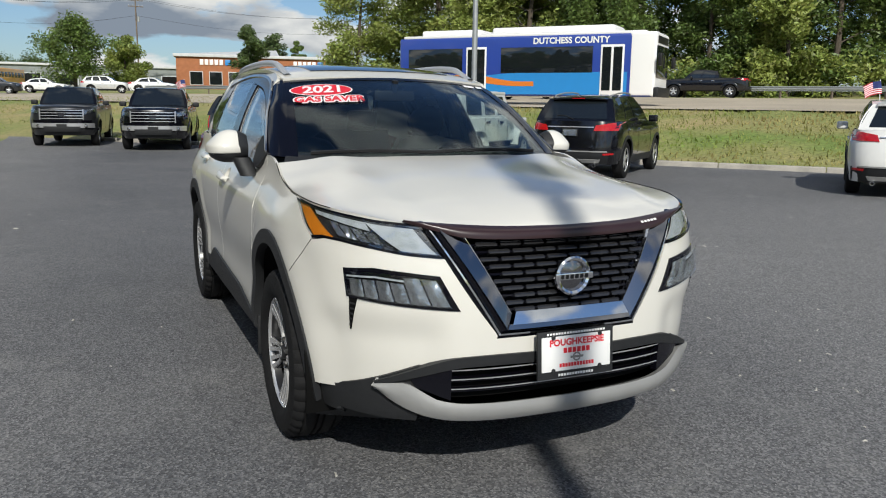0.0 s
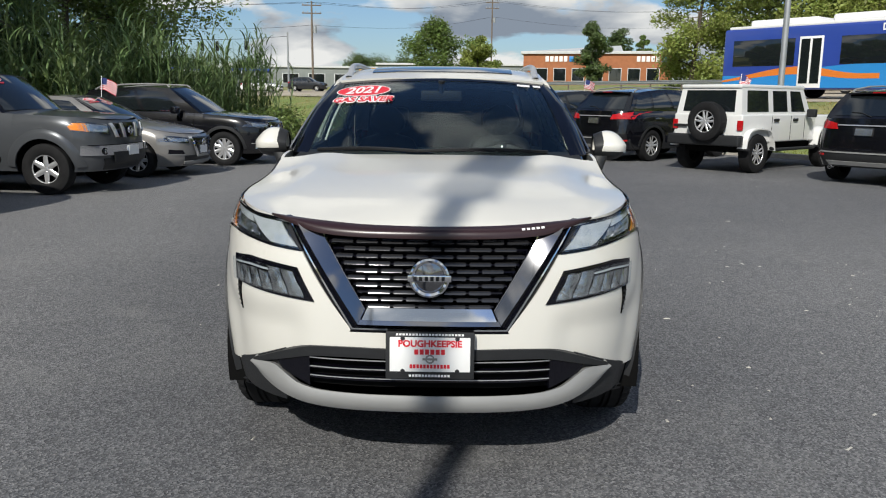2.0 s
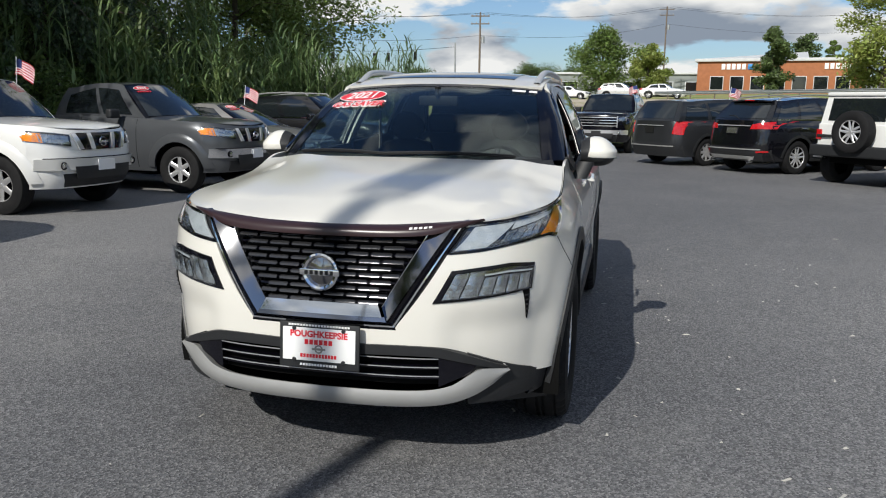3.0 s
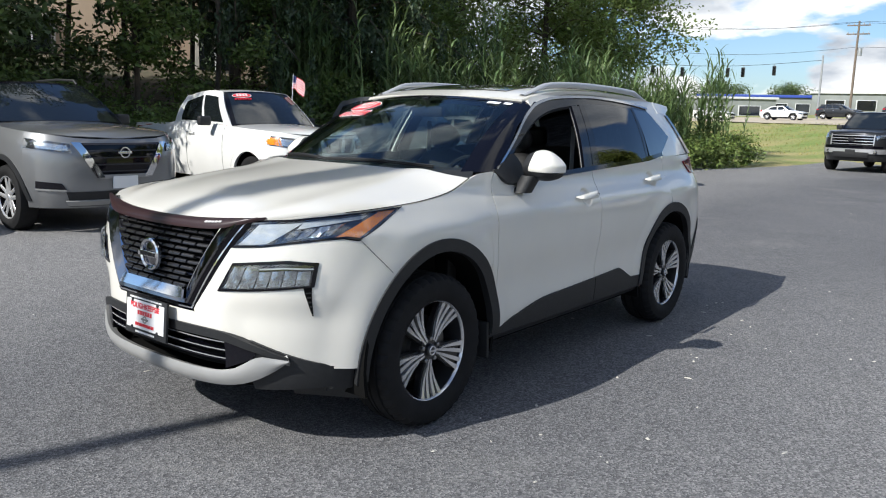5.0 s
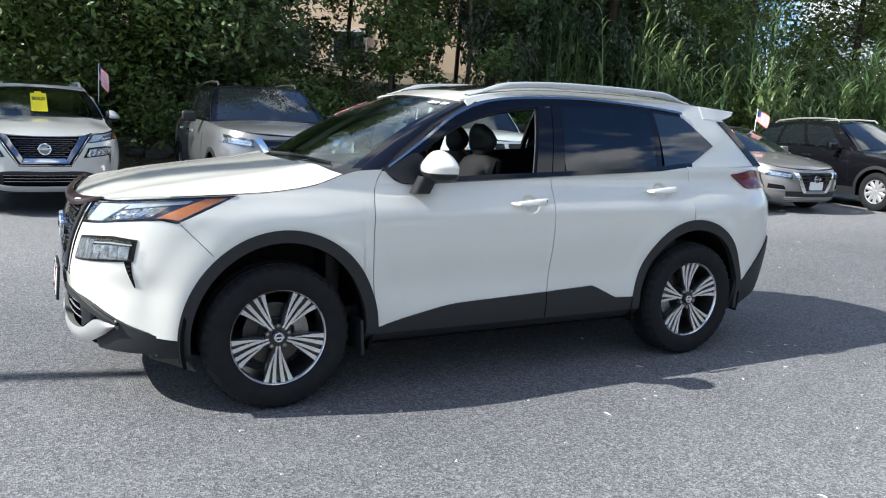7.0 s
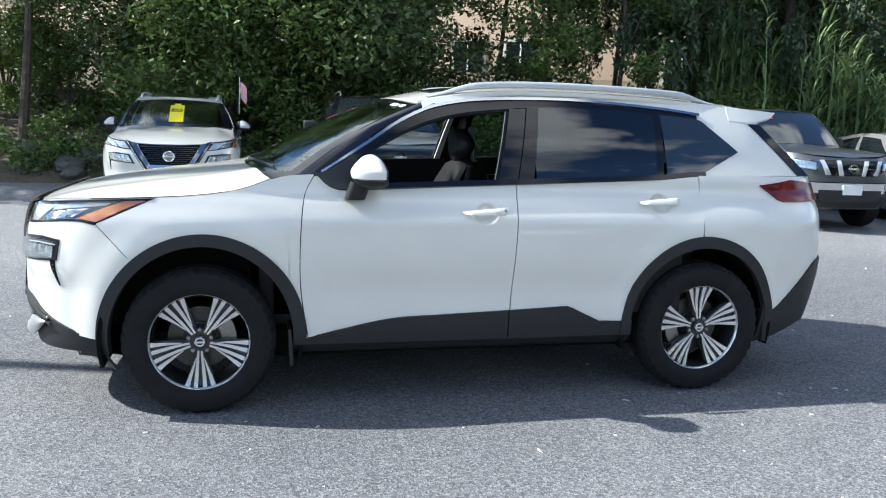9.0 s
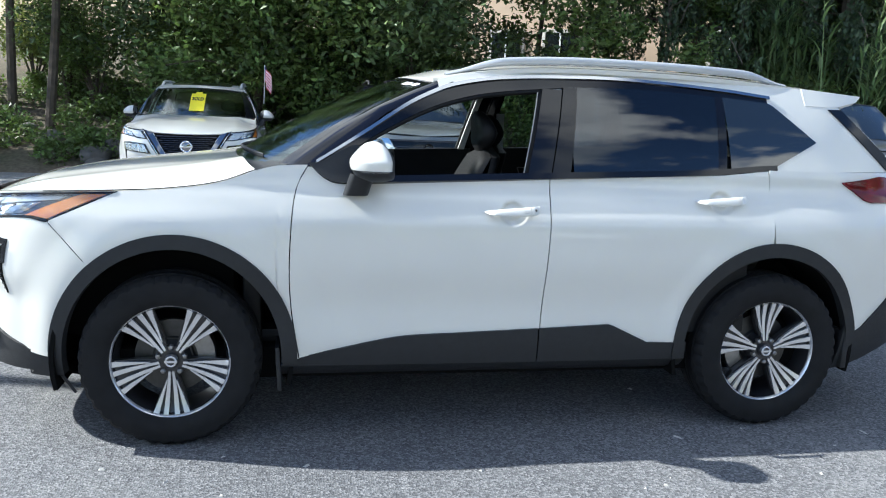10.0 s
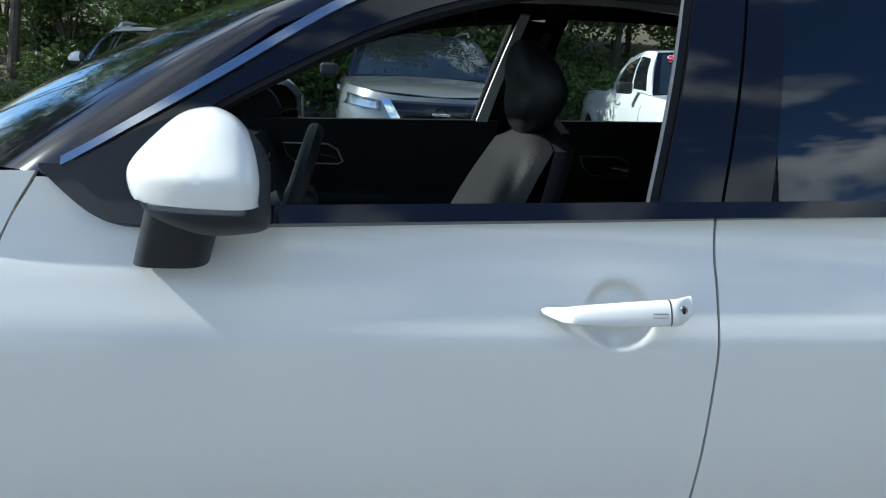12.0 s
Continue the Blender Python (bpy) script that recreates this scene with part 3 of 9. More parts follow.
def vehicle(name, label, category, place, colour, W=0.92, wb=2.75, fo=0.92, ro=1.0, sill=0.28, hood_f=0.95, hood_b=1.12, belt=1.14,
            roof=1.70, ya=0.35, yt=1.15, yrt=3.1, yrb=3.55, wr=0.60, R=0.36, rim=0.23, style="five", spokes=5, kind="suv", bed=0.0, clad="plastic",
            grille="bars", sq=3.0, rails=False, back="suv", seats=2, trim="chrome", group="", face=1.0, archr=0.075, roof_paint="", sticker=False, gs=1.0):
    """A parked vehicle: front axle at the origin of its pose, facing its -y."""
    car = thing(name, label, category, place, group)
    pt = M[colour]
    ye = wb + ro
    deck = belt if kind in ("suv", "van") else (bed if kind == "pickup" else belt + 0.02)
    top = [(-fo, hood_f), (-fo + 0.25, hood_f + 0.05), (ya, hood_b), (ya + 0.6, lerp(hood_b, belt, 0.7)), (yrb - 0.2, belt)]
    if kind == "pickup":
        ztop = lambda y: along(top)(y) if y < yrb + 0.02 else bed
    elif kind == "sedan":
        ztop = along(top + [(ye - 0.1, belt - 0.03), (ye, belt - 0.08)])
    else:
        ztop = along(top + [(ye, belt)])
    prof = along([(0.0, 0.93), (0.25, 0.985), (0.55, 1.0), (0.8, 0.985), (0.93, 0.955), (1.0, 0.915)])

    def wz(z, y):
        return W * prof((z - sill) / max(0.2, ztop(y) - sill))
    fr = along([(sill, -0.10), (sill + 0.12, -0.02), (0.6, 0.0), (hood_f - 0.05, -0.02), (hood_f + 0.1, -0.14)])
    rr_ = along([(sill, -0.10), (0.5, 0.0), (0.8, -0.02), (belt, -0.09 if back == "suv" else -0.04)])

    def plan(s, z, y0):
        """s: 0 front centre .. 1 front wheel, 1..2 side, 2..3 to rear centre."""
        if s <= 1:
            a = s * math.pi / 2
            return Vector((wz(z, y0) * math.sin(a) ** (2 / sq), -(fo + fr(z)) * math.cos(a) ** (2 / sq), z))
        if s <= 2:
            return Vector((wz(z, y0), lerp(0, wb, s - 1), z))
        a = (s - 2) * math.pi / 2
        return Vector((wz(z, y0) * max(0, math.cos(a)) ** (2 / 4.0), wb + (ro + rr_(z)) * math.sin(a) ** (2 / 4.0), z))
    Ra = R + archr
    cols = []
    fr_arch = math.acos(min(1, (Ra / fo)) ** (sq / 2)) / (math.pi / 2)
    re_arch = 2 + math.asin(min(1, (Ra / ro)) ** (4.0 / 2)) / (math.pi / 2)
    for k in range(9):
        cols.append((fr_arch * k / 8, False))
    for k in range(13):
        a = math.pi * (1 - k / 12)
        y = Ra * math.cos(a)
        s = (1 + y / wb) if y >= 0 else math.acos(min(1, (-y / fo)) ** (sq / 2)) / (math.pi / 2)
        cols.append((s, True))
    for k in range(9):
        cols.append((1 + lerp(Ra, wb - Ra, k / 8) / wb, False))
    for k in range(13):
        y = Ra * math.cos(math.pi * (1 - k / 12))
        s = (2 + y / wb) if y <= 0 else 2 + math.asin(min(1, y / ro) ** (4.0 / 2)) / (math.pi / 2)
        cols.append((s, True))
    for k in range(8):
        cols.append((lerp(re_arch, 3.0, k / 7), False))

    def y_of(s):
        return plan(s, 0.6, 0)[1]
    half = []
    for s, arch in cols:
        y = y_of(s)
        lo = sill
        if arch:
            ax = 0 if y < wb / 2 else wb
            lo = max(sill, R + math.sqrt(max(0, Ra * Ra - (y - ax) ** 2)))
        half.append([plan(s, lerp(lo, ztop(y), j / 7), y) for j in range(8)])
    vs, fs = [], []
    for sx in (1, -1):
        b0 = len(vs)
        for c in half:
            vs += [Vector((p.x * sx, p.y, p.z)) for p in c]
        for i in range(len(half) - 1):
            for j in range(7):
                q = [b0 + i * 8 + j, b0 + (i + 1) * 8 + j, b0 + (i + 1) * 8 + j + 1, b0 + i * 8 + j + 1]
                fs.append(q if sx > 0 else q[::-1])
    part("body", sheet(vs, fs, thick=0.012), pt, car)
    # dark floor pan and wheel wells
    part("underbody", box(-W * 0.84, W * 0.84, -0.25, wb + ro * 0.6, sill - 0.02, min(hood_f, belt) - 0.16, 0.05), M["under"], car)
    part("nose_frame", box(-W * 0.52, W * 0.52, -fo * 0.78, -0.2, sill - 0.01, hood_f - 0.2, 0.05), M["under"], car)

    # hood and rear deck
    def top_grid(y0, y1, crown, nv=12):
        def f(u, v):
            y = lerp(y0, y1, v)
            z = ztop(y)
            w = wz(z, y) * 1.0
            yy = y
            if y < 0:
                w = min(w, wz(z, y) * max(0.0, 1 - (min(1, -y / (fo + fr(z)))) ** sq) ** (1 / sq))
            elif y > wb:
                w = min(w, wz(z, y) * max(0.0, 1 - (min(1, (y - wb) / (ro + rr_(z)))) ** 4) ** (1 / 4))
            x = (2 * u - 1) * w
            return (x, yy, z + crown * (1 - abs(2 * u - 1) ** 2.2) * min(1, w / W))
        return f
    part("hood", sheet(*grid(16, 14, top_grid(-fo - fr(hood_f), ya + 0.12, 0.055)), thick=0.01, toward=(0, 0, 1)), pt, car)
    if kind == "sedan":
        part("boot_lid", sheet(*grid(12, 6, top_grid(yrb - 0.1, ye - 0.05, 0.03)), thick=0.01, toward=(0, 0, 1)), pt, car)
    if kind == "pickup":
        part("bed", box(-W * 0.84, W * 0.84, yrb + 0.05, ye - 0.1, 0.62, bed - 0.12, 0.02), M["plastic"], car, "dark cargo bed")

    # greenhouse surfaces, by two border lines each
    wb0 = W * 0.90

    def shield(u, v, k=0.0):
        x = 2 * u - 1
        a = Vector((x * wb0 * 0.98, ya + 0.16 * x * x, hood_b + 0.02 * (1 - x * x)))
        b = Vector((x * wr, yt + 0.06 * x * x, roof - 0.05 - 0.03 * x * x))
        p = a.lerp(b, v)
        p.z += 0.03 * math.sin(math.pi * v)
        return p + Vector((0, -0.5, 0.8)) * k

    def roofs(u, v, k=0.0):
        x = 2 * u - 1
        y = lerp(yt + 0.06 * x * x, yrt, v)
        z = roof - 0.05 - 0.03 * x * x + 0.05 * math.sin(math.pi * min(1, v * 1.15 + 0.02)) ** 0.7 - 0.05 * v * (1 if kind != "van" else 0.4)
        return Vector((x * wr, y, z + k))

    def rear(u, v, k=0.0):
        x = 2 * u - 1
        a = Vector((x * wb0 * 0.96, yrb + (-0.10 if back != "sedan" else -0.06) * x * x, belt))
        b = roofs(u, 1.0)
        p = a.lerp(b, v)
        return p + Vector((0, 0.8, 0.3)) * k

    def flank(u, v, sx, k=0.0):
        # border: belt below, roof edge above
        y0, y1 = ya + 0.16, yrb - (0.10 if back != "sedan" else 0.06)
        yb = lerp(y0, y1, u)
        a = Vector((wb0 * lerp(0.98, 0.96, u), yb, max(ztop(min(yb, yrb)), hood_b if u < 0.02 else 0)))
        b = roofs(1.0, u)
        p = a.lerp(b, v)
        p.x += 0.035 * math.sin(math.pi * v) + k * 0.9
        p.z += k * 0.3
        p.x *= sx
        return p
    part("cabin", sheet(*grid(10, 6, shield), thick=0.02, toward=(0, -1, 1)), M["piano"] if trim != "body" else pt, car, "black windscreen surround")
    part("roof", sheet(*grid(12, 14, roofs), thick=0.02, toward=(0, 0, 1)), M[roof_paint or colour], car)
    part("tailgate", sheet(*grid(10, 6, rear), thick=0.02, toward=(0, 1, 0.3)), pt, car)
    part("windscreen", sheet(*grid(14, 8, lambda u, v: shield(lerp(0.045, 0.955, u), lerp(0.05, 0.94, v), 0.006)), thick=0.004, toward=(0, -1, 1)), M["glassdark"], car)
    part("rear_window", sheet(*grid(10, 6, lambda u, v: rear(lerp(0.09, 0.91, u), lerp(0.1, 0.88, v), 0.008)), thick=0.004, toward=(0, 1, 0.3)), M["glassdark"], car)
    cuts = {1: [(0.16, 0.55), (0.60, 0.86)], 2: [(0.13, 0.42), (0.455, 0.70), (0.735, 0.95)], 3: [(0.12, 0.44), (0.49, 0.88)]}[seats]
    for sx in (1, -1):
        part("side_frame", sheet(*grid(16, 6, lambda u, v: flank(u, v, sx)), thick=0.02, toward=(sx, 0, 0.2)), M[roof_paint] if roof_paint else pt, car)
        for i, (a, b) in enumerate(cuts):
            part("side_window", sheet(*grid(6, 4, lambda u, v: flank(lerp(a, b, u), lerp(0.07, 0.86 - (0.12 if i == len(cuts) - 1 else 0) * u - (0.05 if i == 0 else 0) * (1 - u), v), sx, 0.007)),
                                      thick=0.004, toward=(sx, 0, 0.2)), M["glassdark"], car)
        # mirror with a stalk
        mb = box(-0.10, 0.10, -0.07, 0.06, -0.075, 0.075, 0.04, 3)
        part("mirror", mb, M["plastic"] if roof_paint or kind == "pickup" or not face else pt, car, m=pose(sx * (W + 0.11), ya + 0.62, lerp(hood_b, belt, 0.5) + 0.06, 0, 0, sx * 8))
        if trim == "chrome" and kind != "pickup":
            part("window_line", sheet(*grid(16, 1, lambda u, v: flank(lerp(0.10, 0.95, u), lerp(0.035, 0.062, v), sx, 0.009)), thick=0.006, toward=(sx, 0, 0.2)), M["chrome"], car, "bright window line")
        if kind == "pickup":
            # swollen arches
            for ax in (0, wb):
                def flare(u, v, ax=ax):
                    a = math.pi * lerp(0.02, 0.98, u)
                    r0 = Ra + lerp(-0.008, 0.13, v)
                    y = ax + r0 * math.cos(a)
                    z = min(R + r0 * math.sin(a), ztop(y) - 0.05)
                    if y < 0:
                        x = wz(z, y) * max(0, 1 - min(1, -y / (fo + fr(z))) ** sq) ** (1 / sq)
                    else:
                        x = wz(z, y)
                    return (sx * (x + 0.004 + 0.030 * math.cos(math.pi / 2 * v) ** 0.6), y, z)
                part("fender_flare", sheet(*grid(24, 5, flare), thick=0.02, toward=(sx, 0, 0.3)), pt, car)
        # door seams and handles
        for yh in ([ya + 1.35, ya + 2.28] if kind != "pickup" else [ya + 1.25, ya + 2.0]):
            if yh < yrb - 0.1:
                part("door_handle", box(-0.018, 0.018, -0.1, 0.1, -0.018, 0.018, 0.012), pt if trim != "chrome" else M["chrome"], car,
                     m=pose(sx * (wz(belt - 0.17, yh) + 0.012), yh, belt - 0.17))
        for ys in ([ya + 0.28, ya + 1.48, ya + 2.45] if kind != "pickup" else [ya + 0.28, ya + 1.4, yrb + 0.02]):
            if R + 0.1 < ys < wb + ro * 0.5:
                lo = sill + 0.06 if ys < wb - Ra else R + Ra
                z1 = ztop(ys) - 0.02
                part("door_seam", sheet([Vector((sx * (wz(lerp(lo, z1, k / 6), ys) + 0.002), ys + d, lerp(lo, z1, k / 6))) for k in range(7) for d in (-0.004, 0.004)],
                                        [(2 * k, 2 * k + 1, 2 * k + 3, 2 * k + 2) for k in range(6)], thick=0.002, toward=(sx, 0, 0)), M["under"], car)
        # arch lips and sill
        if clad:
            for ax in (0, wb):
                def lip(u, v, ax=ax):
                    a = math.pi * u
                    r0 = Ra + lerp(-0.012, 0.05, v)
                    y = ax + r0 * math.cos(a)
                    z = R + r0 * math.sin(a)
                    if y < 0:
                        x = wz(z, y) * max(0, 1 - min(1, -y / (fo + fr(z))) ** sq) ** (1 / sq)
                    elif y > wb:
                        x = wz(z, y) * max(0, 1 - min(1, (y - wb) / (ro + rr_(z))) ** 4) ** (1 / 4)
                    else:
                        x = wz(z, y)
                    return (sx * (x + 0.012), y, z)
                part("arch_trim", sheet(*grid(20, 2, lip), thick=0.02, toward=(sx, 0, 0)), M[clad], car)
            part("sill_trim", sheet(*grid(8, 2, lambda u, v: (sx * (wz(lerp(sill, sill + 0.14, v), 1.2) + 0.008), lerp(Ra, wb - Ra, u), lerp(sill - 0.01, sill + 0.14, v))),
                                    thick=0.015, toward=(sx, 0, 0)), M[clad], car)
        if rails:
            part("roof_rail", tube([roofs(0.5 + 0.45 * sx, v, 0.012 + (0.05 if 0.04 < v < 0.93 else 0.0)) for v in (0.02, 0.06, 0.3, 0.6, 0.9, 0.95)], 0.017, 6), M["plastic" if roof_paint else "satin"], car)

    # front: patches in (x, z) carried onto the nose
    def nose(x, z, k):
        w = wz(z, -fo * 0.8)
        return Vector((x, -(fo + fr(z)) * max(0.0, 1 - min(1, abs(x) / w) ** sq) ** (1 / sq) - k, z))

    def front_patch(nm, c, material, k=0.01, label="", th=0.02, nu=8, nv=4, par=None):
        f = lambda u, v: nose(lerp(lerp(c[0][0], c[1][0], u), lerp(c[3][0], c[2][0], u), v), lerp(lerp(c[0][1], c[1][1], u), lerp(c[3][1], c[2][1], u), v), k)
        return part(nm, sheet(*grid(nu, nv, f), thick=th, toward=(0, -1, 0)), material, par or car, label)
    hz = hood_f
    gw = W * 0.62
    if grille == "vee":
        vh = 0.36 * (0.5 + 0.5 * gs)
        front_patch("grille", [(-0.22 * gs, hz - vh), (0.22 * gs, hz - vh), (0.40 * gs, hz - 0.04), (-0.40 * gs, hz - 0.04)], M["piano"], 0.012, "black grille")
        for sx in (1, -1):
            front_patch("grille_trim", [(sx * 0.20 * gs, hz - vh - 0.03), (sx * 0.28 * gs, hz - vh - 0.03), (sx * (0.40 * gs + 0.09), hz - 0.03), (sx * 0.40 * gs, hz - 0.03)], M["chrome"], 0.030, "chrome vee trim")
        front_patch("grille_trim", [(-0.25 * gs, hz - vh - 0.045), (0.25 * gs, hz - vh - 0.045), (0.23 * gs, hz - vh), (-0.23 * gs, hz - vh)], M["satin"], 0.027, "satin vee foot")
        for i in range(5):
            z = hz - vh + 0.03 + (vh - 0.09) / 4 * i
            w = lerp(0.22, 0.39, (z - hz + vh) / (vh - 0.04)) * gs
            front_patch("grille_slat", [(-w, z), (w, z), (w, z + 0.018), (-w, z + 0.018)], M["smokedark"], 0.024, nv=1)
        front_patch("skid_trim", [(-W * 0.62, sill + 0.03), (W * 0.62, sill + 0.03), (W * 0.66, sill + 0.085), (-W * 0.66, sill + 0.085)], M["satin"], 0.035, "satin silver skid trim", nv=2, nu=14)
        for sx in (1, -1):
            front_patch("fog_light", [(sx * W * 0.66, sill + 0.22), (sx * W * 0.90, sill + 0.23), (sx * W * 0.90, sill + 0.31), (sx * W * 0.70, sill + 0.29)], M["piano"], 0.012, "black fog lamp slot", nu=4, nv=3)
            front_patch("fog_trim", [(sx * W * 0.66, sill + 0.20), (sx * W * 0.90, sill + 0.21), (sx * W * 0.90, sill + 0.226), (sx * W * 0.66, sill + 0.216)], M["satin"], 0.02, "satin strip", nu=4, nv=1)
    elif grille == "frontier":
        front_patch("grille", [(-0.36, hz - 0.25), (0.36, hz - 0.25), (0.46, hz - 0.03), (-0.46, hz - 0.03)], M["piano"], 0.012, "black grille")
        for sx in (1, -1):
            front_patch("grille_trim", [(sx * 0.14, hz - 0.25), (sx * 0.20, hz - 0.25), (sx * 0.25, hz - 0.03), (sx * 0.19, hz - 0.03)], M["bright"], 0.03, "chrome grille bar")
            front_patch("grille_trim", [(sx * 0.33, hz - 0.24), (sx * 0.40, hz - 0.24), (sx * 0.49, hz - 0.03), (sx * 0.43, hz - 0.03)], M["bright"], 0.03, "chrome grille bar")
    elif grille == "truck":
        front_patch("grille", [(-gw, hz - 0.36), (gw, hz - 0.36), (gw, hz - 0.03), (-gw, hz - 0.03)], M["piano"], 0.012, "black grille")
        for i in range(4):
            z = hz - 0.335 + 0.087 * i
            front_patch("grille_bar", [(-gw, z), (gw, z), (gw, z + 0.020), (-gw, z + 0.020)], M["bright"], 0.035, "chrome grille bar", nv=2)
        front_patch("badge", [(-0.09, hz - 0.24), (0.09, hz - 0.24), (0.09, hz - 0.15), (-0.09, hz - 0.15)], M["smokedark"], 0.05, "plain dark badge", nu=4, nv=2)
        for sx in (1, -1):
            front_patch("grille_bar", [(sx * gw, hz - 0.37), (sx * (gw + 0.03), hz - 0.37), (sx * (gw + 0.03), hz - 0.02), (sx * gw, hz - 0.02)], M["bright"], 0.036, "chrome grille bar", nu=2)
    elif grille:
        front_patch("grille", [(-gw * 0.8, hz - 0.28), (gw * 0.8, hz - 0.28), (gw * 0.95, hz - 0.05), (-gw * 0.95, hz - 0.05)], M["piano"], 0.012, "black grille")
    if grille in ("vee", "frontier"):
        part("badge", lathe([(0.0, 0.068), (-0.016, 0.064), (-0.016, 0.05), (0.0, 0.046)], 28, "Y"), M["chrome"], car, "chrome ring badge", m=Matrix.Translation(nose(0, hz - 0.15, 0.025)))
        part("badge_bar", box(-0.085, 0.085, -0.014, 0.0, -0.013, 0.013, 0.004), M["chrome"], car, m=Matrix.Translation(nose(0, hz - 0.15, 0.028)))
    if grille:
        for sx in (1, -1):
            lx0, lx1 = (gw + 0.035, W * 0.93) if grille in ("truck", "bars") else ((0.40 * gs + 0.095, W * 0.955) if grille == "vee" else (0.50, W * 0.95))
            lh = 0.15 if grille == "vee" else 0.20
            hl = front_patch("headlight", [(sx * lx0, hz - lh), (sx * lx1, hz - lh * 0.7), (sx * lx1, hz + 0.005), (sx * lx0, hz - 0.05)], M["lamphouse"], 0.012, "clear headlight")
            front_patch("reflector", [(sx * lerp(lx0, lx1, 0.08), hz - lh * 0.86), (sx * lerp(lx0, lx1, 0.8), hz - lh * 0.68), (sx * lerp(lx0, lx1, 0.8), hz - 0.035), (sx * lerp(lx0, lx1, 0.08), hz - 0.07)], M["lampin"], 0.018, par=hl)
            front_patch("lens", [(sx * lx0, hz - lh - 0.005), (sx * lx1, hz - lh * 0.7 - 0.005), (sx * lx1, hz + 0.01), (sx * lx0, hz - 0.045)], M["lens"], 0.026, th=0.003, par=hl)
            if grille == "frontier":
                front_patch("indicator", [(sx * lerp(lx0, lx1, 0.72), hz - 0.15), (sx * lx1, hz - 0.125), (sx * lx1, hz - 0.02), (sx * lerp(lx0, lx1, 0.72), hz - 0.03)], M["amber"], 0.017, "amber indicator", par=hl)
    bump_m = {"truck": "bright", "frontier": "chrome" if trim == "chrome" else "silver"}.get(grille)
    if bump_m:
        front_patch("front_bumper", [(-W * 0.93, sill + 0.24), (W * 0.93, sill + 0.24), (W * 0.93, sill + 0.385), (-W * 0.93, sill + 0.385)], M[bump_m], 0.05, "bright front bumper", th=0.06, nu=16)
        front_patch("bumper_gap", [(-W * 0.86, sill + 0.395), (W * 0.86, sill + 0.395), (W * 0.86, hz - 0.38), (-W * 0.86, hz - 0.38)], M["piano"], 0.012, "black panel over the bumper", nu=12)
        front_patch("bumper_intake", [(-W * 0.50, sill + 0.12), (W * 0.50, sill + 0.12), (W * 0.54, sill + 0.285), (-W * 0.54, sill + 0.285)], M["plastic"], 0.058, "black slot in the bumper", nu=10)
        for sx in (1, -1):
            fl = part("fog_light", lathe([(0.0, 0.052), (-0.008, 0.050), (-0.008, 0.040), (0.012, 0.036), (0.012, 0.0)], 20, "Y"), M["piano"], car, "round fog lamp", m=Matrix.Translation(nose(sx * W * 0.69, sill + 0.30, 0.060)))
            part("lens", lathe([(0.0, 0.036), (-0.004, 0.025), (-0.006, 0.0)], 16, "Y"), M["lampin"], fl)
    if grille:
        front_patch("lower_intake", [(-W * 0.6, sill + 0.02), (W * 0.6, sill + 0.02), (W * 0.66, sill + 0.19), (-W * 0.66, sill + 0.19)], M["plastic"], 0.012, "black lower intake")
        front_patch("number_plate", [(-0.15, sill + 0.22), (0.15, sill + 0.22), (0.15, sill + 0.36), (-0.15, sill + 0.36)], M["plate"] if grille != "truck" else M["plastic"], 0.07 if bump_m else 0.03, "dealer plate", nu=2, nv=2)

    # rear: patches in (x, z)
    def stern(x, z, k):
        w = wz(z, wb + ro * 0.5)
        return Vector((x, wb + (ro + rr_(z)) * max(0.0, 1 - min(1, abs(x) / w) ** 4) ** (1 / 4) + k, z))

    def rear_patch(nm, c, material, k=0.01, label="", nu=6, nv=4):
        f = lambda u, v: stern(lerp(lerp(c[0][0], c[1][0], u), lerp(c[3][0], c[2][0], u), v), lerp(lerp(c[0][1], c[1][1], u), lerp(c[3][1], c[2][1], u), v), k)
        return part(nm, sheet(*grid(nu, nv, f), thick=0.02, toward=(0, 1, 0)), material, car, label)
    bz = belt if kind != "pickup" else bed
    for sx in (1, -1):
        if back == "upright":
            rear_patch("tail_light", [(sx * W * 0.80, bz - 0.36), (sx * W * 0.93, bz - 0.36), (sx * W * 0.93, bz - 0.10), (sx * W * 0.80, bz - 0.10)], M["redlens"], 0.03, "red tail light")
        elif back == "tall":
            rear_patch("tail_light", [(sx * W * 0.74, bz - 0.32), (sx * W * 0.93, bz - 0.34), (sx * W * 0.93, bz - 0.01), (sx * W * 0.78, bz - 0.01)], M["redlens"], 0.015, "red tail light")
        else:
            rear_patch("tail_light", [(sx * W * 0.50, bz - 0.19), (sx * W * 0.945, bz - 0.18), (sx * W * 0.945, bz - 0.01), (sx * W * 0.54, bz - 0.08)], M["redlens"], 0.015, "red tail light")
    rear_patch("rear_bumper", [(-W * 0.9, sill), (W * 0.9, sill), (W * 0.93, sill + 0.26), (-W * 0.93, sill + 0.26)], M["plastic"], 0.02, "dark rear bumper", nu=12)
    if trim == "chrome" and kind != "pickup":
        rear_patch("rear_trim", [(-W * 0.5, bz - 0.125), (W * 0.5, bz - 0.125), (W * 0.5, bz - 0.105), (-W * 0.5, bz - 0.105)], M["bright"], 0.022, "bright tailgate strip", nv=1)
        rear_patch("bumper_step", [(-W * 0.8, sill + 0.25), (W * 0.8, sill + 0.25), (W * 0.8, sill + 0.275), (-W * 0.8, sill + 0.275)], M["satin"], 0.035, "satin bumper strip", nu=12, nv=1)
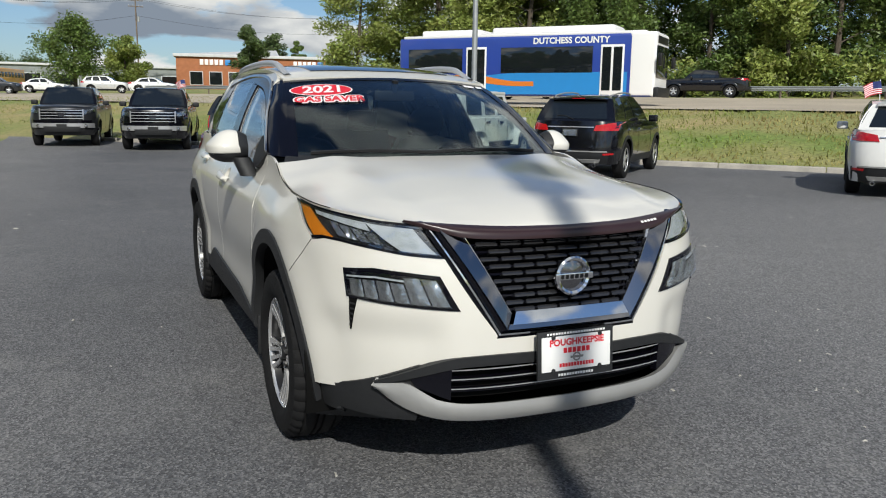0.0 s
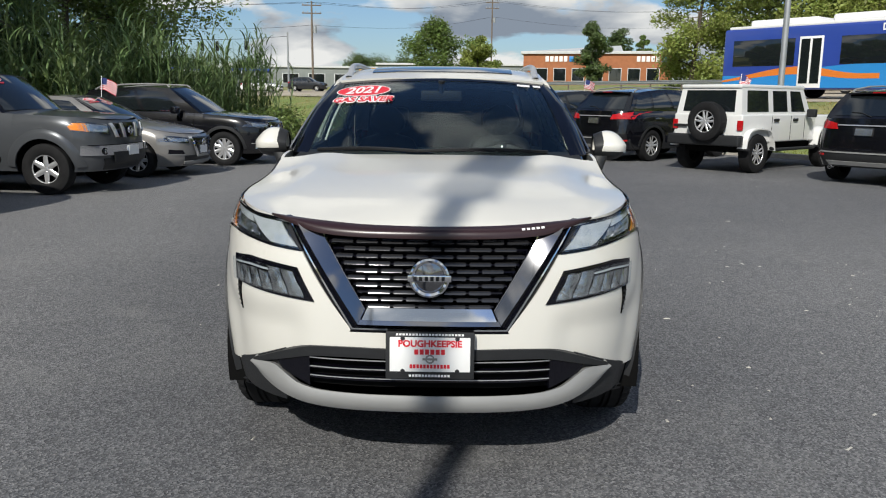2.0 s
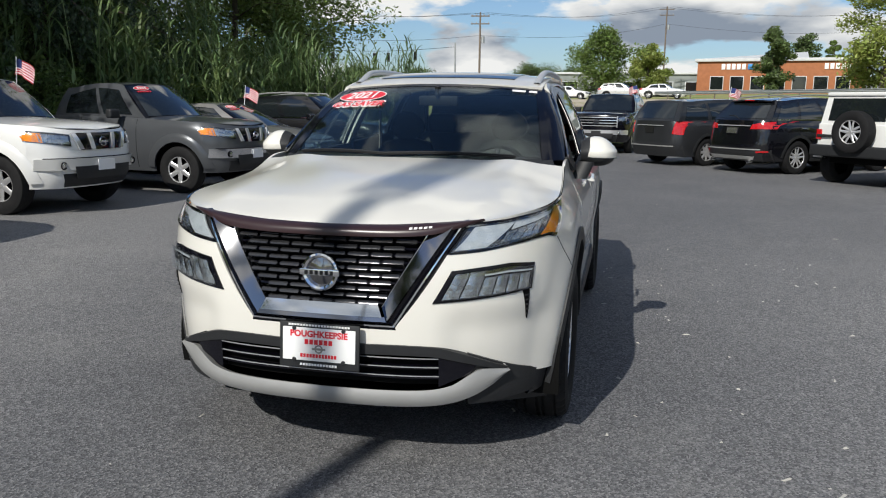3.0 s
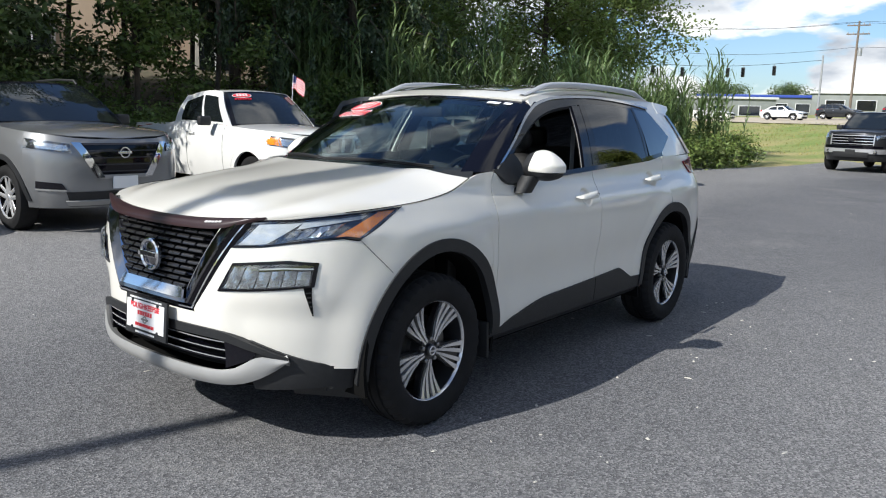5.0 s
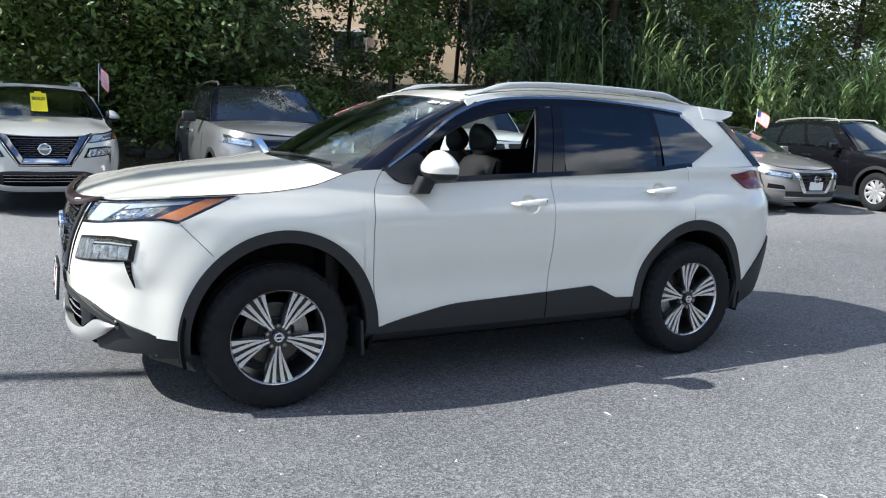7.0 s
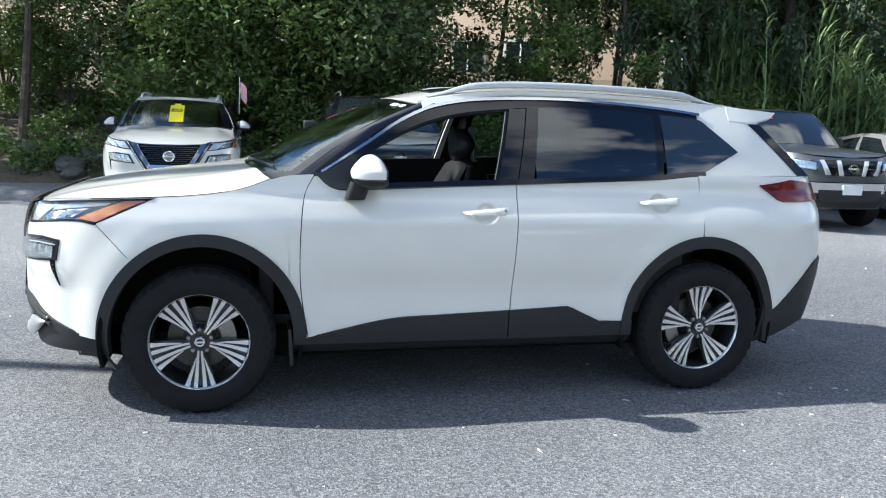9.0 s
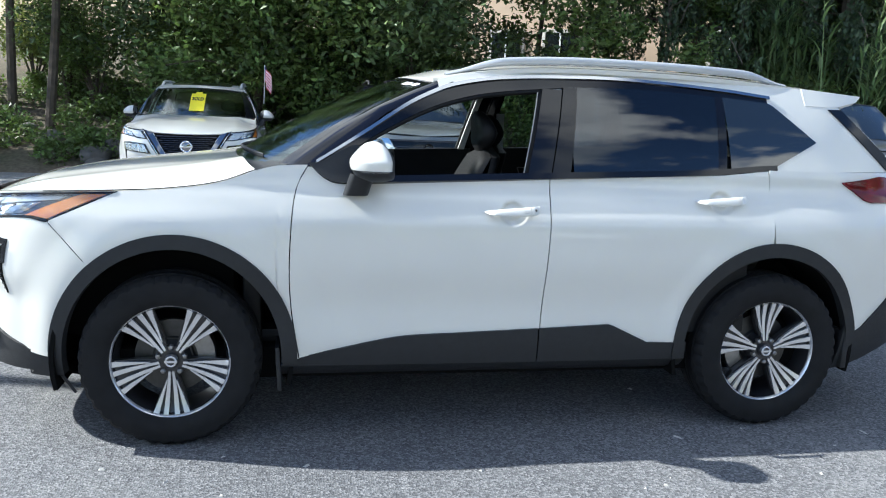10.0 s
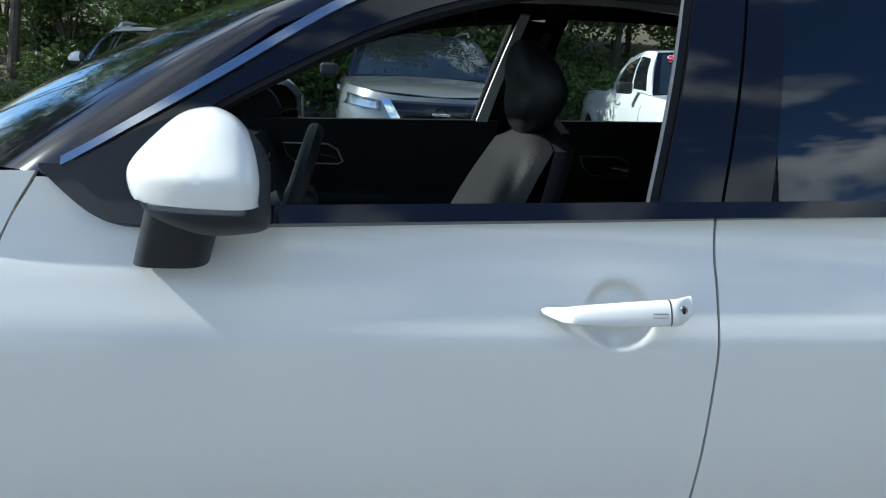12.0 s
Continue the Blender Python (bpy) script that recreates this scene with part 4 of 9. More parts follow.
    rear_patch("number_plate", [(-0.16, bz - 0.30), (0.16, bz - 0.30), (0.16, bz - 0.15), (-0.16, bz - 0.15)], M["blackink"], 0.018, "dark plate frame", nu=2, nv=2)
    if back == "suv" and kind == "suv":
        def wing(u, v):
            q = roofs(lerp(0.06, 0.94, u), 1.0)
            return q + Vector((0, lerp(-0.05, 0.15 - 0.05 * (2 * u - 1) ** 2, v), lerp(0.018, -0.005, v)))
        part("spoiler", sheet(*grid(12, 4, wing), thick=0.03, toward=(0, 0, 1)), pt, car)
        part("brake_light", sheet(*grid(4, 1, lambda u, v: wing(lerp(0.38, 0.62, u), 1.0) + Vector((0, 0.004, lerp(-0.024, -0.008, v)))), thick=0.004, toward=(0, 1, 0)), M["redlens"], car, "red brake light strip")
        part("rear_wiper", tube([rear(0.5, 0.06, 0.016), rear(0.62, 0.20, 0.018), rear(0.74, 0.22, 0.016)], 0.008, 6), M["plastic"], car)
        rear_patch("plate", [(-0.145, bz - 0.29), (0.145, bz - 0.29), (0.145, bz - 0.165), (-0.145, bz - 0.165)], M["lampin"] if group.startswith("cars parked nose") else M["plate"], 0.036, "pale dealer plate", nu=2, nv=2)
        for sx in (1, -1):
            rear_patch("bumper_reflector", [(sx * W * 0.72, sill + 0.19), (sx * W * 0.90, sill + 0.20), (sx * W * 0.90, sill + 0.235), (sx * W * 0.72, sill + 0.225)], M["redlens"], 0.034, "red bumper reflector", nu=3, nv=1)
            part("exhaust_tip", lathe([(0.0, 0.035), (0.12, 0.038), (0.12, 0.030), (0.0, 0.028)], 14, "Y"), M["chrome"], car, m=pose(sx * W * 0.55, wb + ro - 0.12, sill - 0.01))
        rear_patch("bumper_insert", [(-W * 0.62, sill + 0.03), (W * 0.62, sill + 0.03), (W * 0.66, sill + 0.10), (-W * 0.66, sill + 0.10)], M["satin"], 0.030, "satin lower insert", nu=10, nv=1)
    put_wheels(car, R, rim, 0.235, W - 0.135, (0, wb), style, spokes)
    if sticker:
        # oval sale sticker in the upper corner, with plain bars for its print
        def oval(ru, rv, k, dv=0.0):
            n = 24
            vs = [shield(0.22, 0.84 + dv, k)] + [shield(0.22 + ru * math.cos(2 * math.pi * i / n), 0.84 + dv + rv * math.sin(2 * math.pi * i / n), k) for i in range(n)]
            return sheet(vs, [(0, i + 1, (i + 1) % n + 1) for i in range(n)], thick=0.001, toward=(0, -1, 1))
        st = tagged(part("sale_sticker", oval(0.13, 0.078, 0.015), M["whiteink"], m=place), "red and white oval sale sticker on a windscreen", "sticker", "sale stickers")
        part("red_oval", oval(0.12, 0.066, 0.018), M["redink"], st, "red oval")
        for i in range(4):
            a = 0.22 - 0.075 + 0.04 * i
            part("print_bar", sheet(*grid(1, 1, lambda u, v: shield(lerp(a, a + 0.026, u), lerp(0.805, 0.875, v), 0.021)), thick=0.001, toward=(0, -1, 1)), M["whiteink"], st)
        for i in range(7):
            a = 0.22 - 0.11 + 0.032 * i
            part("print_bar", sheet(*grid(1, 1, lambda u, v: shield(lerp(a, a + 0.022, u), lerp(0.70, 0.745, v), 0.017)), thick=0.001, toward=(0, -1, 1)), M["redink"], st)
    return car


# ---- the parked cars ----
def build_parked():
    row = "cars parked in the row before the trees"
    rear = "cars parked nose to the kerb"
    vehicle("parked_suv", "grey mid-size suv with a black roof, parked before the trees", "suv", az(-6.45, 2.1, 91), "gunmetal", W=0.97, wb=2.90, fo=0.95, ro=1.12, sill=0.30,
            hood_f=1.08, hood_b=1.20, belt=1.22, roof=1.78, ya=0.45, yt=1.25, yrt=3.35, yrb=3.75, wr=0.66, R=0.38, rim=0.25, style="double", grille="vee", rails=True, group=row, roof_paint="black", gs=1.22)
    vehicle("pickup_truck", "white crew-cab pickup with a red windscreen sticker", "pickup truck", az(-6.6, 5.70, 95), "white", W=0.92, wb=3.2, fo=0.86, ro=1.2, sill=0.34,
            hood_f=1.08, hood_b=1.18, belt=1.22, roof=1.80, ya=0.50, yt=1.15, yrt=2.35, yrb=2.60, wr=0.62, R=0.38, rim=0.21, kind="pickup", bed=1.16, seats=3,
            grille="frontier", spokes=6, trim="silver", clad="", group=row, sticker=True)
    vehicle("pickup_truck", "dark grey crew-cab pickup with a chrome bumper", "pickup truck", az(-5.85, 8.65, 95), "slate", W=0.92, wb=3.2, fo=0.86, ro=1.2, sill=0.34,
            hood_f=1.08, hood_b=1.18, belt=1.22, roof=1.80, ya=0.50, yt=1.15, yrt=2.35, yrb=2.60, wr=0.62, R=0.38, rim=0.21, kind="pickup", bed=1.16, seats=3,
            grille="frontier", spokes=6, trim="chrome", clad="", group=row, sticker=True)
    vehicle("sedan", "taupe grey compact sedan with a red windscreen sticker", "sedan", az(-5.55, 11.2, 95), "taupe", W=0.88, wb=2.70, fo=0.88, ro=1.04, sill=0.20,
            hood_f=0.76, hood_b=0.96, belt=1.00, roof=1.48, ya=0.30, yt=1.25, yrt=2.55, yrb=3.15, wr=0.53, R=0.32, rim=0.205, kind="sedan", back="sedan", seats=3,
            grille="vee", spokes=8, clad="", group=row, sticker=True)
    vehicle("parked_suv", "black compact crossover with bright wheels", "suv", az(-4.75, 13.9, 95), "black", W=0.92, wb=2.70, fo=0.90, ro=1.05, sill=0.26,
            hood_f=0.94, hood_b=1.08, belt=1.12, roof=1.68, ya=0.35, yt=1.20, yrt=3.05, yrb=3.5, wr=0.60, R=0.36, rim=0.225, spokes=10, grille="vee", rails=True, group=row)

    def nose_in(rr, back_off, bearing=50, side=0.82):
        # from the right rear wheel's place to the front axle
        a = radians(bearing)
        f = Vector((math.sin(a), math.cos(a), 0))
        r = Vector((math.cos(a), -math.sin(a), 0))
        p = Vector((*rr, 0)) + f * back_off - r * side
        return az(p.x, p.y, bearing)
    vehicle("parked_suv", "black suv with red tail lights, backed by the grass kerb", "suv", nose_in((8.55, 10.45), 2.92, 50), "black", W=0.96, wb=2.92, fo=0.88, ro=1.02, sill=0.32,
            hood_f=1.06, hood_b=1.17, belt=1.18, roof=1.76, ya=0.45, yt=1.3, yrt=3.25, yrb=3.7, wr=0.66, R=0.385, rim=0.245, grille="bars", rails=True, group=rear)
    build_boxy_suv(nose_in((6.29, 12.76), 2.95, 50), rear)
    vehicle("parked_suv", "black mid-size suv with large red tail lights", "suv", nose_in((4.76, 15.74), 2.90, 50), "black", W=0.97, wb=2.90, fo=0.95, ro=1.12, sill=0.30,
            hood_f=1.08, hood_b=1.18, belt=1.20, roof=1.77, ya=0.45, yt=1.25, yrt=3.35, yrb=3.8, wr=0.66, R=0.38, rim=0.24, style="double", grille="vee", rails=True, group=rear)
    vehicle("minivan", "dark grey minivan with tall red tail lights", "minivan", nose_in((2.99, 17.74), 3.08, 50, 0.84), "darkgrey", W=0.99, wb=3.08, fo=0.95, ro=1.12, sill=0.24,
            hood_f=0.98, hood_b=1.10, belt=1.13, roof=1.72, ya=0.10, yt=1.05, yrt=3.75, yrb=4.1, wr=0.68, R=0.35, rim=0.22, kind="van", back="tall", spokes=8, grille="bars", group=rear)
    vehicle("parked_suv", "white crossover with a black rear bumper and small flag", "suv", nose_in((11.95, 5.55), 2.70, 50, 0.80), "white", W=0.92, wb=2.70, fo=0.92, ro=0.93, sill=0.26,
            hood_f=0.98, hood_b=1.10, belt=1.14, roof=1.70, ya=0.35, yt=1.2, yrt=3.0, yrb=3.45, wr=0.60, R=0.36, rim=0.225, grille="bars", group=rear)
    far = "pickups on the far side of the lot"
    vehicle("pickup_truck", "black full-size pickup with a chrome grille", "pickup truck", az(-2.35, 25.7, 187), "darkgrey", W=1.0, wb=3.68, fo=0.95, ro=1.25, sill=0.36,
            hood_f=1.22, hood_b=1.32, belt=1.36, roof=1.95, ya=0.50, yt=1.15, yrt=2.9, yrb=3.15, wr=0.72, R=0.41, rim=0.24, kind="pickup", bed=1.40, seats=3, grille="truck", clad="", group=far)
    vehicle("pickup_truck", "black full-size pickup with a chrome bumper and grille", "pickup truck", az(0.25, 22.9, 190), "black", W=1.0, wb=3.6, fo=1.0, ro=1.25, sill=0.36,
            hood_f=1.20, hood_b=1.30, belt=1.34, roof=1.93, ya=0.50, yt=1.15, yrt=2.8, yrb=3.05, wr=0.72, R=0.41, rim=0.25, kind="pickup", bed=1.38, seats=3, grille="truck", clad="", group=far)


def build_boxy_suv(place, group):
    """White upright off-roader: flat panels, spare wheel on the tailgate."""
    car = thing("off_road_suv", "white boxy four-door off-roader with a spare wheel", "suv", place, group)
    pt, bk = M["white"], M["plastic"]
    W, wb = 0.80, 2.95
    part("body", box(-W, W, 0.55, 3.55, 0.62, 1.20, 0.035, 3), pt, car)
    part("hood", box(-0.66, 0.66, -0.72, 0.55, 0.80, 1.18, 0.06, 3), pt, car)
    part("chassis", box(-0.6, 0.6, -0.7, 3.4, 0.42, 0.66, 0.03), M["under"], car)
    part("roof", box(-0.70, 0.70, 0.95, 3.50, 1.72, 1.80, 0.03, 3), pt, car)
    lo = [(-0.76, 0.70), (0.76, 0.70), (0.76, 3.54), (-0.76, 3.54)]
    hi = [(-0.69, 1.0), (0.69, 1.0), (0.69, 3.46), (-0.69, 3.46)]
    vs = [Vector((*p, 1.18)) for p in lo] + [Vector((*p, 1.74)) for p in hi]
    fs = [(0, 1, 5, 4), (1, 2, 6, 5), (2, 3, 7, 6), (3, 0, 4, 7), (4, 5, 6, 7)]
    part("cabin", sheet(vs, fs), pt, car)

    def quad(nm, pts, m, label=""):
        a, b, c, d = [Vector(p) for p in pts]
        n = (b - a).cross(d - a).normalized()
        cen = (a + c) / 2
        if n.dot(cen - Vector((0, 2.0, 1.2))) < 0:
            n = -n
        off = [p + n * 0.008 for p in (a, b, c, d)]
        part(nm, sheet(off, [(0, 1, 2, 3)], thick=0.012, toward=n), m, car, label)
    for s in (1, -1):
        X = lambda z: s * lerp(0.76, 0.69, (z - 1.18) / 0.56)
        for y0, y1, t0, t1 in ((0.98, 1.55, 1.16, 1.58), (1.72, 2.30, 1.74, 2.30), (2.50, 3.32, 2.50, 3.28)):
            quad("side_window", [(X(1.25), y0, 1.25), (X(1.25), y1, 1.25), (X(1.68), t1, 1.68), (X(1.68), t0, 1.68)], M["glassdark"])
        for y in (1.02, 1.62, 2.40):
            part("door_seam", box(s * W, s * (W + 0.004), y - 0.006, y + 0.006, 0.66, 1.17), M["under"], car)
        for y in (1.45, 2.25):
            part("door_handle", box(-0.02, 0.02, -0.09, 0.09, -0.03, 0.03, 0.012), bk, car, m=pose(s * (W + 0.015), y, 1.08))
        for ax, off in ((0, 0), (wb, 0)):
            arch_ = curve([(0, -0.60, 0.46), (0, -0.50, 0.74), (0, -0.36, 0.89), (0, 0.0, 0.93), (0, 0.36, 0.89), (0, 0.50, 0.74), (0, 0.56, 0.50)], 18)
            part("fender", sheet(*grid(18, 3, lambda u, v: arch_[int(round(u * 18))] + Vector((s * lerp(0.0, 0.20, v), 0, -0.012 * v * v))), thick=0.03, toward=(0, 0, 1)), pt, car, "wide flat wheel arch", m=pose(s * 0.70, ax, 0.0))
            part("arch_trim", box(-0.12, 0.12, -0.06, 0.06, -0.02, 0.02, 0.01), bk, car, m=pose(s * 0.80, ax + 0.5, 0.50))
        part("side_step", tube([(s * 0.84, 0.55, 0.50), (s * 0.88, 0.7, 0.47), (s * 0.88, 2.3, 0.47), (s * 0.84, 2.45, 0.50)], 0.035, 8), bk, car)
        part("tail_light", box(-0.055, 0.055, -0.03, 0.03, -0.10, 0.10, 0.012), M["redlens"], car, "red tail light", m=pose(s * 0.755, 3.55, 0.98))
        part("mirror", box(-0.1, 0.1, -0.05, 0.06, -0.09, 0.09, 0.03), bk, car, m=pose(s * 0.93, 0.98, 1.22))
    quad("windscreen", [(-0.68, 0.74, 1.24), (0.68, 0.74, 1.24), (0.62, 0.985, 1.69), (-0.62, 0.985, 1.69)], M["glassdark"])
    quad("rear_window", [(-0.60, 3.53, 1.25), (0.60, 3.53, 1.25), (0.57, 3.465, 1.68), (-0.57, 3.465, 1.68)], M["glassdark"])
    part("rear_bumper", box(-0.84, 0.84, 3.52, 3.72, 0.56, 0.78, 0.04, 3), bk, car)
    part("front_bumper", box(-0.84, 0.84, -0.92, -0.70, 0.52, 0.72, 0.04, 3), bk, car)
    part("grille", box(-0.45, 0.45, -0.75, -0.70, 0.80, 1.12, 0.02), bk, car)
    put_wheels(car, 0.40, 0.225, 0.25, 0.74, (0, wb), "double", 5)
    tyre, rim, hub = WHEELS[(0.40, 0.225, 0.25, "double", 5)]
    sp = part("spare_wheel", hub, None, car, m=pose(-0.12, 3.74, 1.05, 0, 0, 90))
    part("tyre", tyre, None, sp)
    part("rim", rim, None, sp)
    part("hinge", box(0.45, 0.78, 3.55, 3.60, 0.93, 0.98, 0.01), bk, car)


def car_flag(x, y, z, turn, sway=0.0):
    """Small striped flag on a plastic staff clipped to a car window."""
    t = thing("car_flag", "small striped flag on a white window staff", "flag", pose(x, y, z, 0, 0, turn), "flags on car windows")
    part("staff", tube([(0, 0, -0.25), (0.05, 0, 0.36)], 0.007, 6), M["whiteink"], t)
    def cloth(u, v):
        return Vector((0.045 + 0.30 * u - 0.05 * (1 - v), 0.03 * math.sin(u * 7 + v * 2), 0.10 + 0.23 * v - (0.10 + sway) * u * u))
    for k in range(13):
        part("stripe", sheet(*grid(8, 1, lambda u, v: cloth(u, lerp(k, k + 1, v) / 13)), thick=0.001, toward=(0, -1, 0)), M["flagred" if k % 2 == 0 else "flagwhite"], t)
    part("canton", sheet(*grid(4, 4, lambda u, v: cloth(u * 0.42, lerp(0.46, 1.0, v)) + Vector((0, -0.003, 0))), thick=0.006, toward=(0, -1, 0)), M["navy"], t, "blue field")


build_parked()
for f in ((-8.0, 6.75, 1.74, 0, 0.05), (-6.95, 12.05, 1.46, 0, 0.03), (-9.2, -0.05, 1.64, 20, 0.10), (12.0, 7.2, 1.68, 150, 0.0), (3.6, 18.6, 1.66, 20, 0.0), (6.6, 15.0, 1.72, 20, 0.0), (1.3, 24.3, 1.85, 200, 0.0)):
    car_flag(*f)


# ---- trees, reeds, grass ----
def leaf_mesh(name, centres, radii, per, size, material, seed, squash=0.8, droop=0.0, hang=0.35):
    """Many small folded leaves scattered in clumps."""
    rng = np.random.default_rng(seed)
    c = np.repeat(np.array(centres, float), per, axis=0)
    r = np.repeat(np.array(radii, float), per)[:, None]
    n = len(c)
    d = rng.normal(size=(n, 3))
    d /= np.linalg.norm(d, axis=1)[:, None]
    p = c + d * r * (rng.random((n, 1)) ** 0.45) * np.array([1, 1, squash])
    a = rng.normal(size=(n, 3))
    a[:, 2] = a[:, 2] * 0.6 - hang
    a /= np.linalg.norm(a, axis=1)[:, None]
    b = np.cross(a, rng.normal(size=(n, 3)))
    b /= np.linalg.norm(b, axis=1)[:, None] + 1e-9
    s = size * (0.6 + 0.8 * rng.random((n, 1)))
    nn = np.cross(a, b)
    v = np.empty((n, 4, 3))
    v[:, 0] = p - a * s
    v[:, 1] = p + b * s * 0.42 + nn * s * 0.12
    v[:, 2] = p + a * s
    v[:, 3] = p - b * s * 0.42 + nn * s * 0.12
    me = bpy.data.meshes.new(name)
    me.vertices.add(n * 4)
    me.vertices.foreach_set("co", v.reshape(-1))
    me.loops.add(n * 4)
    me.loops.foreach_set("vertex_index", np.arange(n * 4, dtype=np.int32))
    me.polygons.add(n)
    me.polygons.foreach_set("loop_start", np.arange(0, n * 4, 4, dtype=np.int32))
    me.polygons.foreach_set("loop_total", np.full(n, 4, dtype=np.int32))
    me.update(calc_edges=True)
    me.materials.append(material)
    return me


def tree(label, height_, spread, trunk_r, leaves, per, size, seed, material, low=0.25, stems=1, clumps=60, m=None, shape=1.0):
    """A tapered trunk with limbs, and a crown of leaf clumps round the limbs' ends."""
    rng = random.Random(seed)
    t = thing("tree", label, "tree", m)
    wood = bmesh.new()
    tips, rads = [], []
    for s in range(stems):
        lean = Vector((rng.uniform(-1, 1), rng.uniform(-1, 1), 0)) * (0.10 if stems == 1 else 0.22) * height_
        base = Vector((rng.uniform(-1, 1), rng.uniform(-1, 1), 0)) * (0.0 if stems == 1 else 0.5)
        spine = curve([base + Vector((0, 0, -0.3)), base + lean * 0.2 + Vector((rng.uniform(-.15, .15), rng.uniform(-.15, .15), height_ * 0.3)),
                       base + lean * 0.6 + Vector((0, 0, height_ * 0.62)), base + lean + Vector((0, 0, height_ * 0.92))], 12)
        join(wood, tube(spine, trunk_r * (1 if stems == 1 else 0.7), 8, taper=trunk_r * 0.15))
        nl = max(5, int(clumps * 0.35 / stems))
        for i in range(nl):
            k = lerp(low, 0.95, (i + rng.random()) / nl)
            p = spine[min(11, int(k * 12))]
            a = rng.uniform(0, 2 * math.pi)
            reach = spread * (math.sin(math.pi * min(1, (k - low) / (1 - low) * 0.8 + 0.2)) ** 0.7) * rng.uniform(0.55, 1.0) * shape
            e = p + Vector((math.cos(a) * reach, math.sin(a) * reach, rng.uniform(0.05, 0.35) * reach))
            mid = p.lerp(e, 0.5) + Vector((0, 0, 0.12 * reach))
            join(wood, tube(curve([p, mid, e], 5), trunk_r * 0.28 * (1.1 - k), 5, taper=0.012, cap=False))
            for f in (1.0, 0.72, 0.45):
                q = p.lerp(e, f) + Vector((rng.uniform(-.3, .3), rng.uniform(-.3, .3), rng.uniform(-.1, .4))) * spread * 0.3
                tips.append(q)
                rads.append(spread * rng.uniform(0.20, 0.36))
    part("trunk", wood, M["bark"], t)
    part("crown", leaf_mesh("crown", tips, rads, per, size, material, seed), None, t, leaves)
    return t


def spruce(label, h, spread, trunk_r, seed, m=None):
    """A straight trunk with whorls of long sagging limbs, hung with strings of needles."""
    rng = random.Random(seed)
    t = thing("tree", label, "tree", m)
    wood = bmesh.new()
    join(wood, tube([(0, 0, -0.3), (0.05, 0, h * 0.5), (0, 0, h)], trunk_r, 8, taper=0.02))
    cs, rs = [], []
    n = 64
    for i in range(n):
        k = (i + rng.random()) / n
        z = lerp(1.6, h * 0.97, k)
        reach = spread * (1 - k) ** 0.75 * rng.uniform(0.7, 1.05) + 0.2
        a = i * 2.4 + rng.uniform(-.3, .3)
        d = Vector((math.cos(a), math.sin(a), 0))
        limb = curve([Vector((0, 0, z)), d * reach * 0.5 + Vector((0, 0, z + 0.1 * reach)), d * reach + Vector((0, 0, z - 0.16 * reach))], 9)
        join(wood, tube(limb, 0.035 * (1.2 - k), 5, taper=0.008, cap=False))
        for p in limb[2:]:
            drop = rng.uniform(0.25, 0.95)
            side = Vector((-d.y, d.x, 0)) * rng.uniform(-0.4, 0.4)
            for q in range(4):
                cs.append(p + side + Vector((0, 0, -drop * q / 3)))
                rs.append(rng.uniform(0.10, 0.20))
    part("trunk", wood, M["bark"], t)
    part("crown", leaf_mesh("crown", cs, rs, 24, 0.06, M["needle"], seed, 1.4, hang=1.6), None, t)
    return t


def reed_mesh(name, spots, tall, seed, material):
    """Upright stalks with long arching leaves."""
    rng = random.Random(seed)
    vs, fs = [], []

    def blade(p, d, up, length, width, bend):
        b0 = len(vs)
        s = Vector((-d.y, d.x, 0)).normalized()
        q = p.copy()
        for k in range(6):
            t = k / 5
            w = width * (1 - t) ** 0.6 * (0.55 + 0.9 * min(1, t * 4)) * 0.5
            vs.append(q - s * w)
            vs.append(q + s * w)
            ang = up - bend * t
            q = q + (d * math.cos(ang) + Vector((0, 0, math.sin(ang)))) * (length / 5)
        for k in range(5):
            fs.append((b0 + 2 * k, b0 + 2 * k + 1, b0 + 2 * k + 3, b0 + 2 * k + 2))
    for x, y, z in spots:
        h = tall * (0.55 + 0.95 * max(0.0, min(1.0, 0.5 + 1.1 * noise.noise(Vector((x * 0.45, y * 0.45, 3.0)))))) * rng.uniform(0.85, 1.12)
        a = rng.uniform(0, 2 * math.pi)
        lean = Vector((math.cos(a), math.sin(a), 0)) * rng.uniform(0, 0.10)
        p = Vector((x, y, z - 0.1))
        blade(p, Vector((math.cos(a), math.sin(a), 0)), 1.52, h, 0.03, 0.12)
        for k in range(rng.randint(12, 17)):
            f = lerp(0.18, 0.99, k / 16)
            b = a + k * 2.3 + rng.uniform(-.5, .5)
            blade(p + Vector((0, 0, h * f)) + lean * h * f, Vector((math.cos(b), math.sin(b), 0)), rng.uniform(0.85, 1.35), rng.uniform(0.4, 0.75), rng.uniform(0.032, 0.055), rng.uniform(0.7, 1.9))
    me = bpy.data.meshes.new(name)
    me.from_pydata([tuple(v) for v in vs], [], fs)
    me.materials.append(material)
    return me


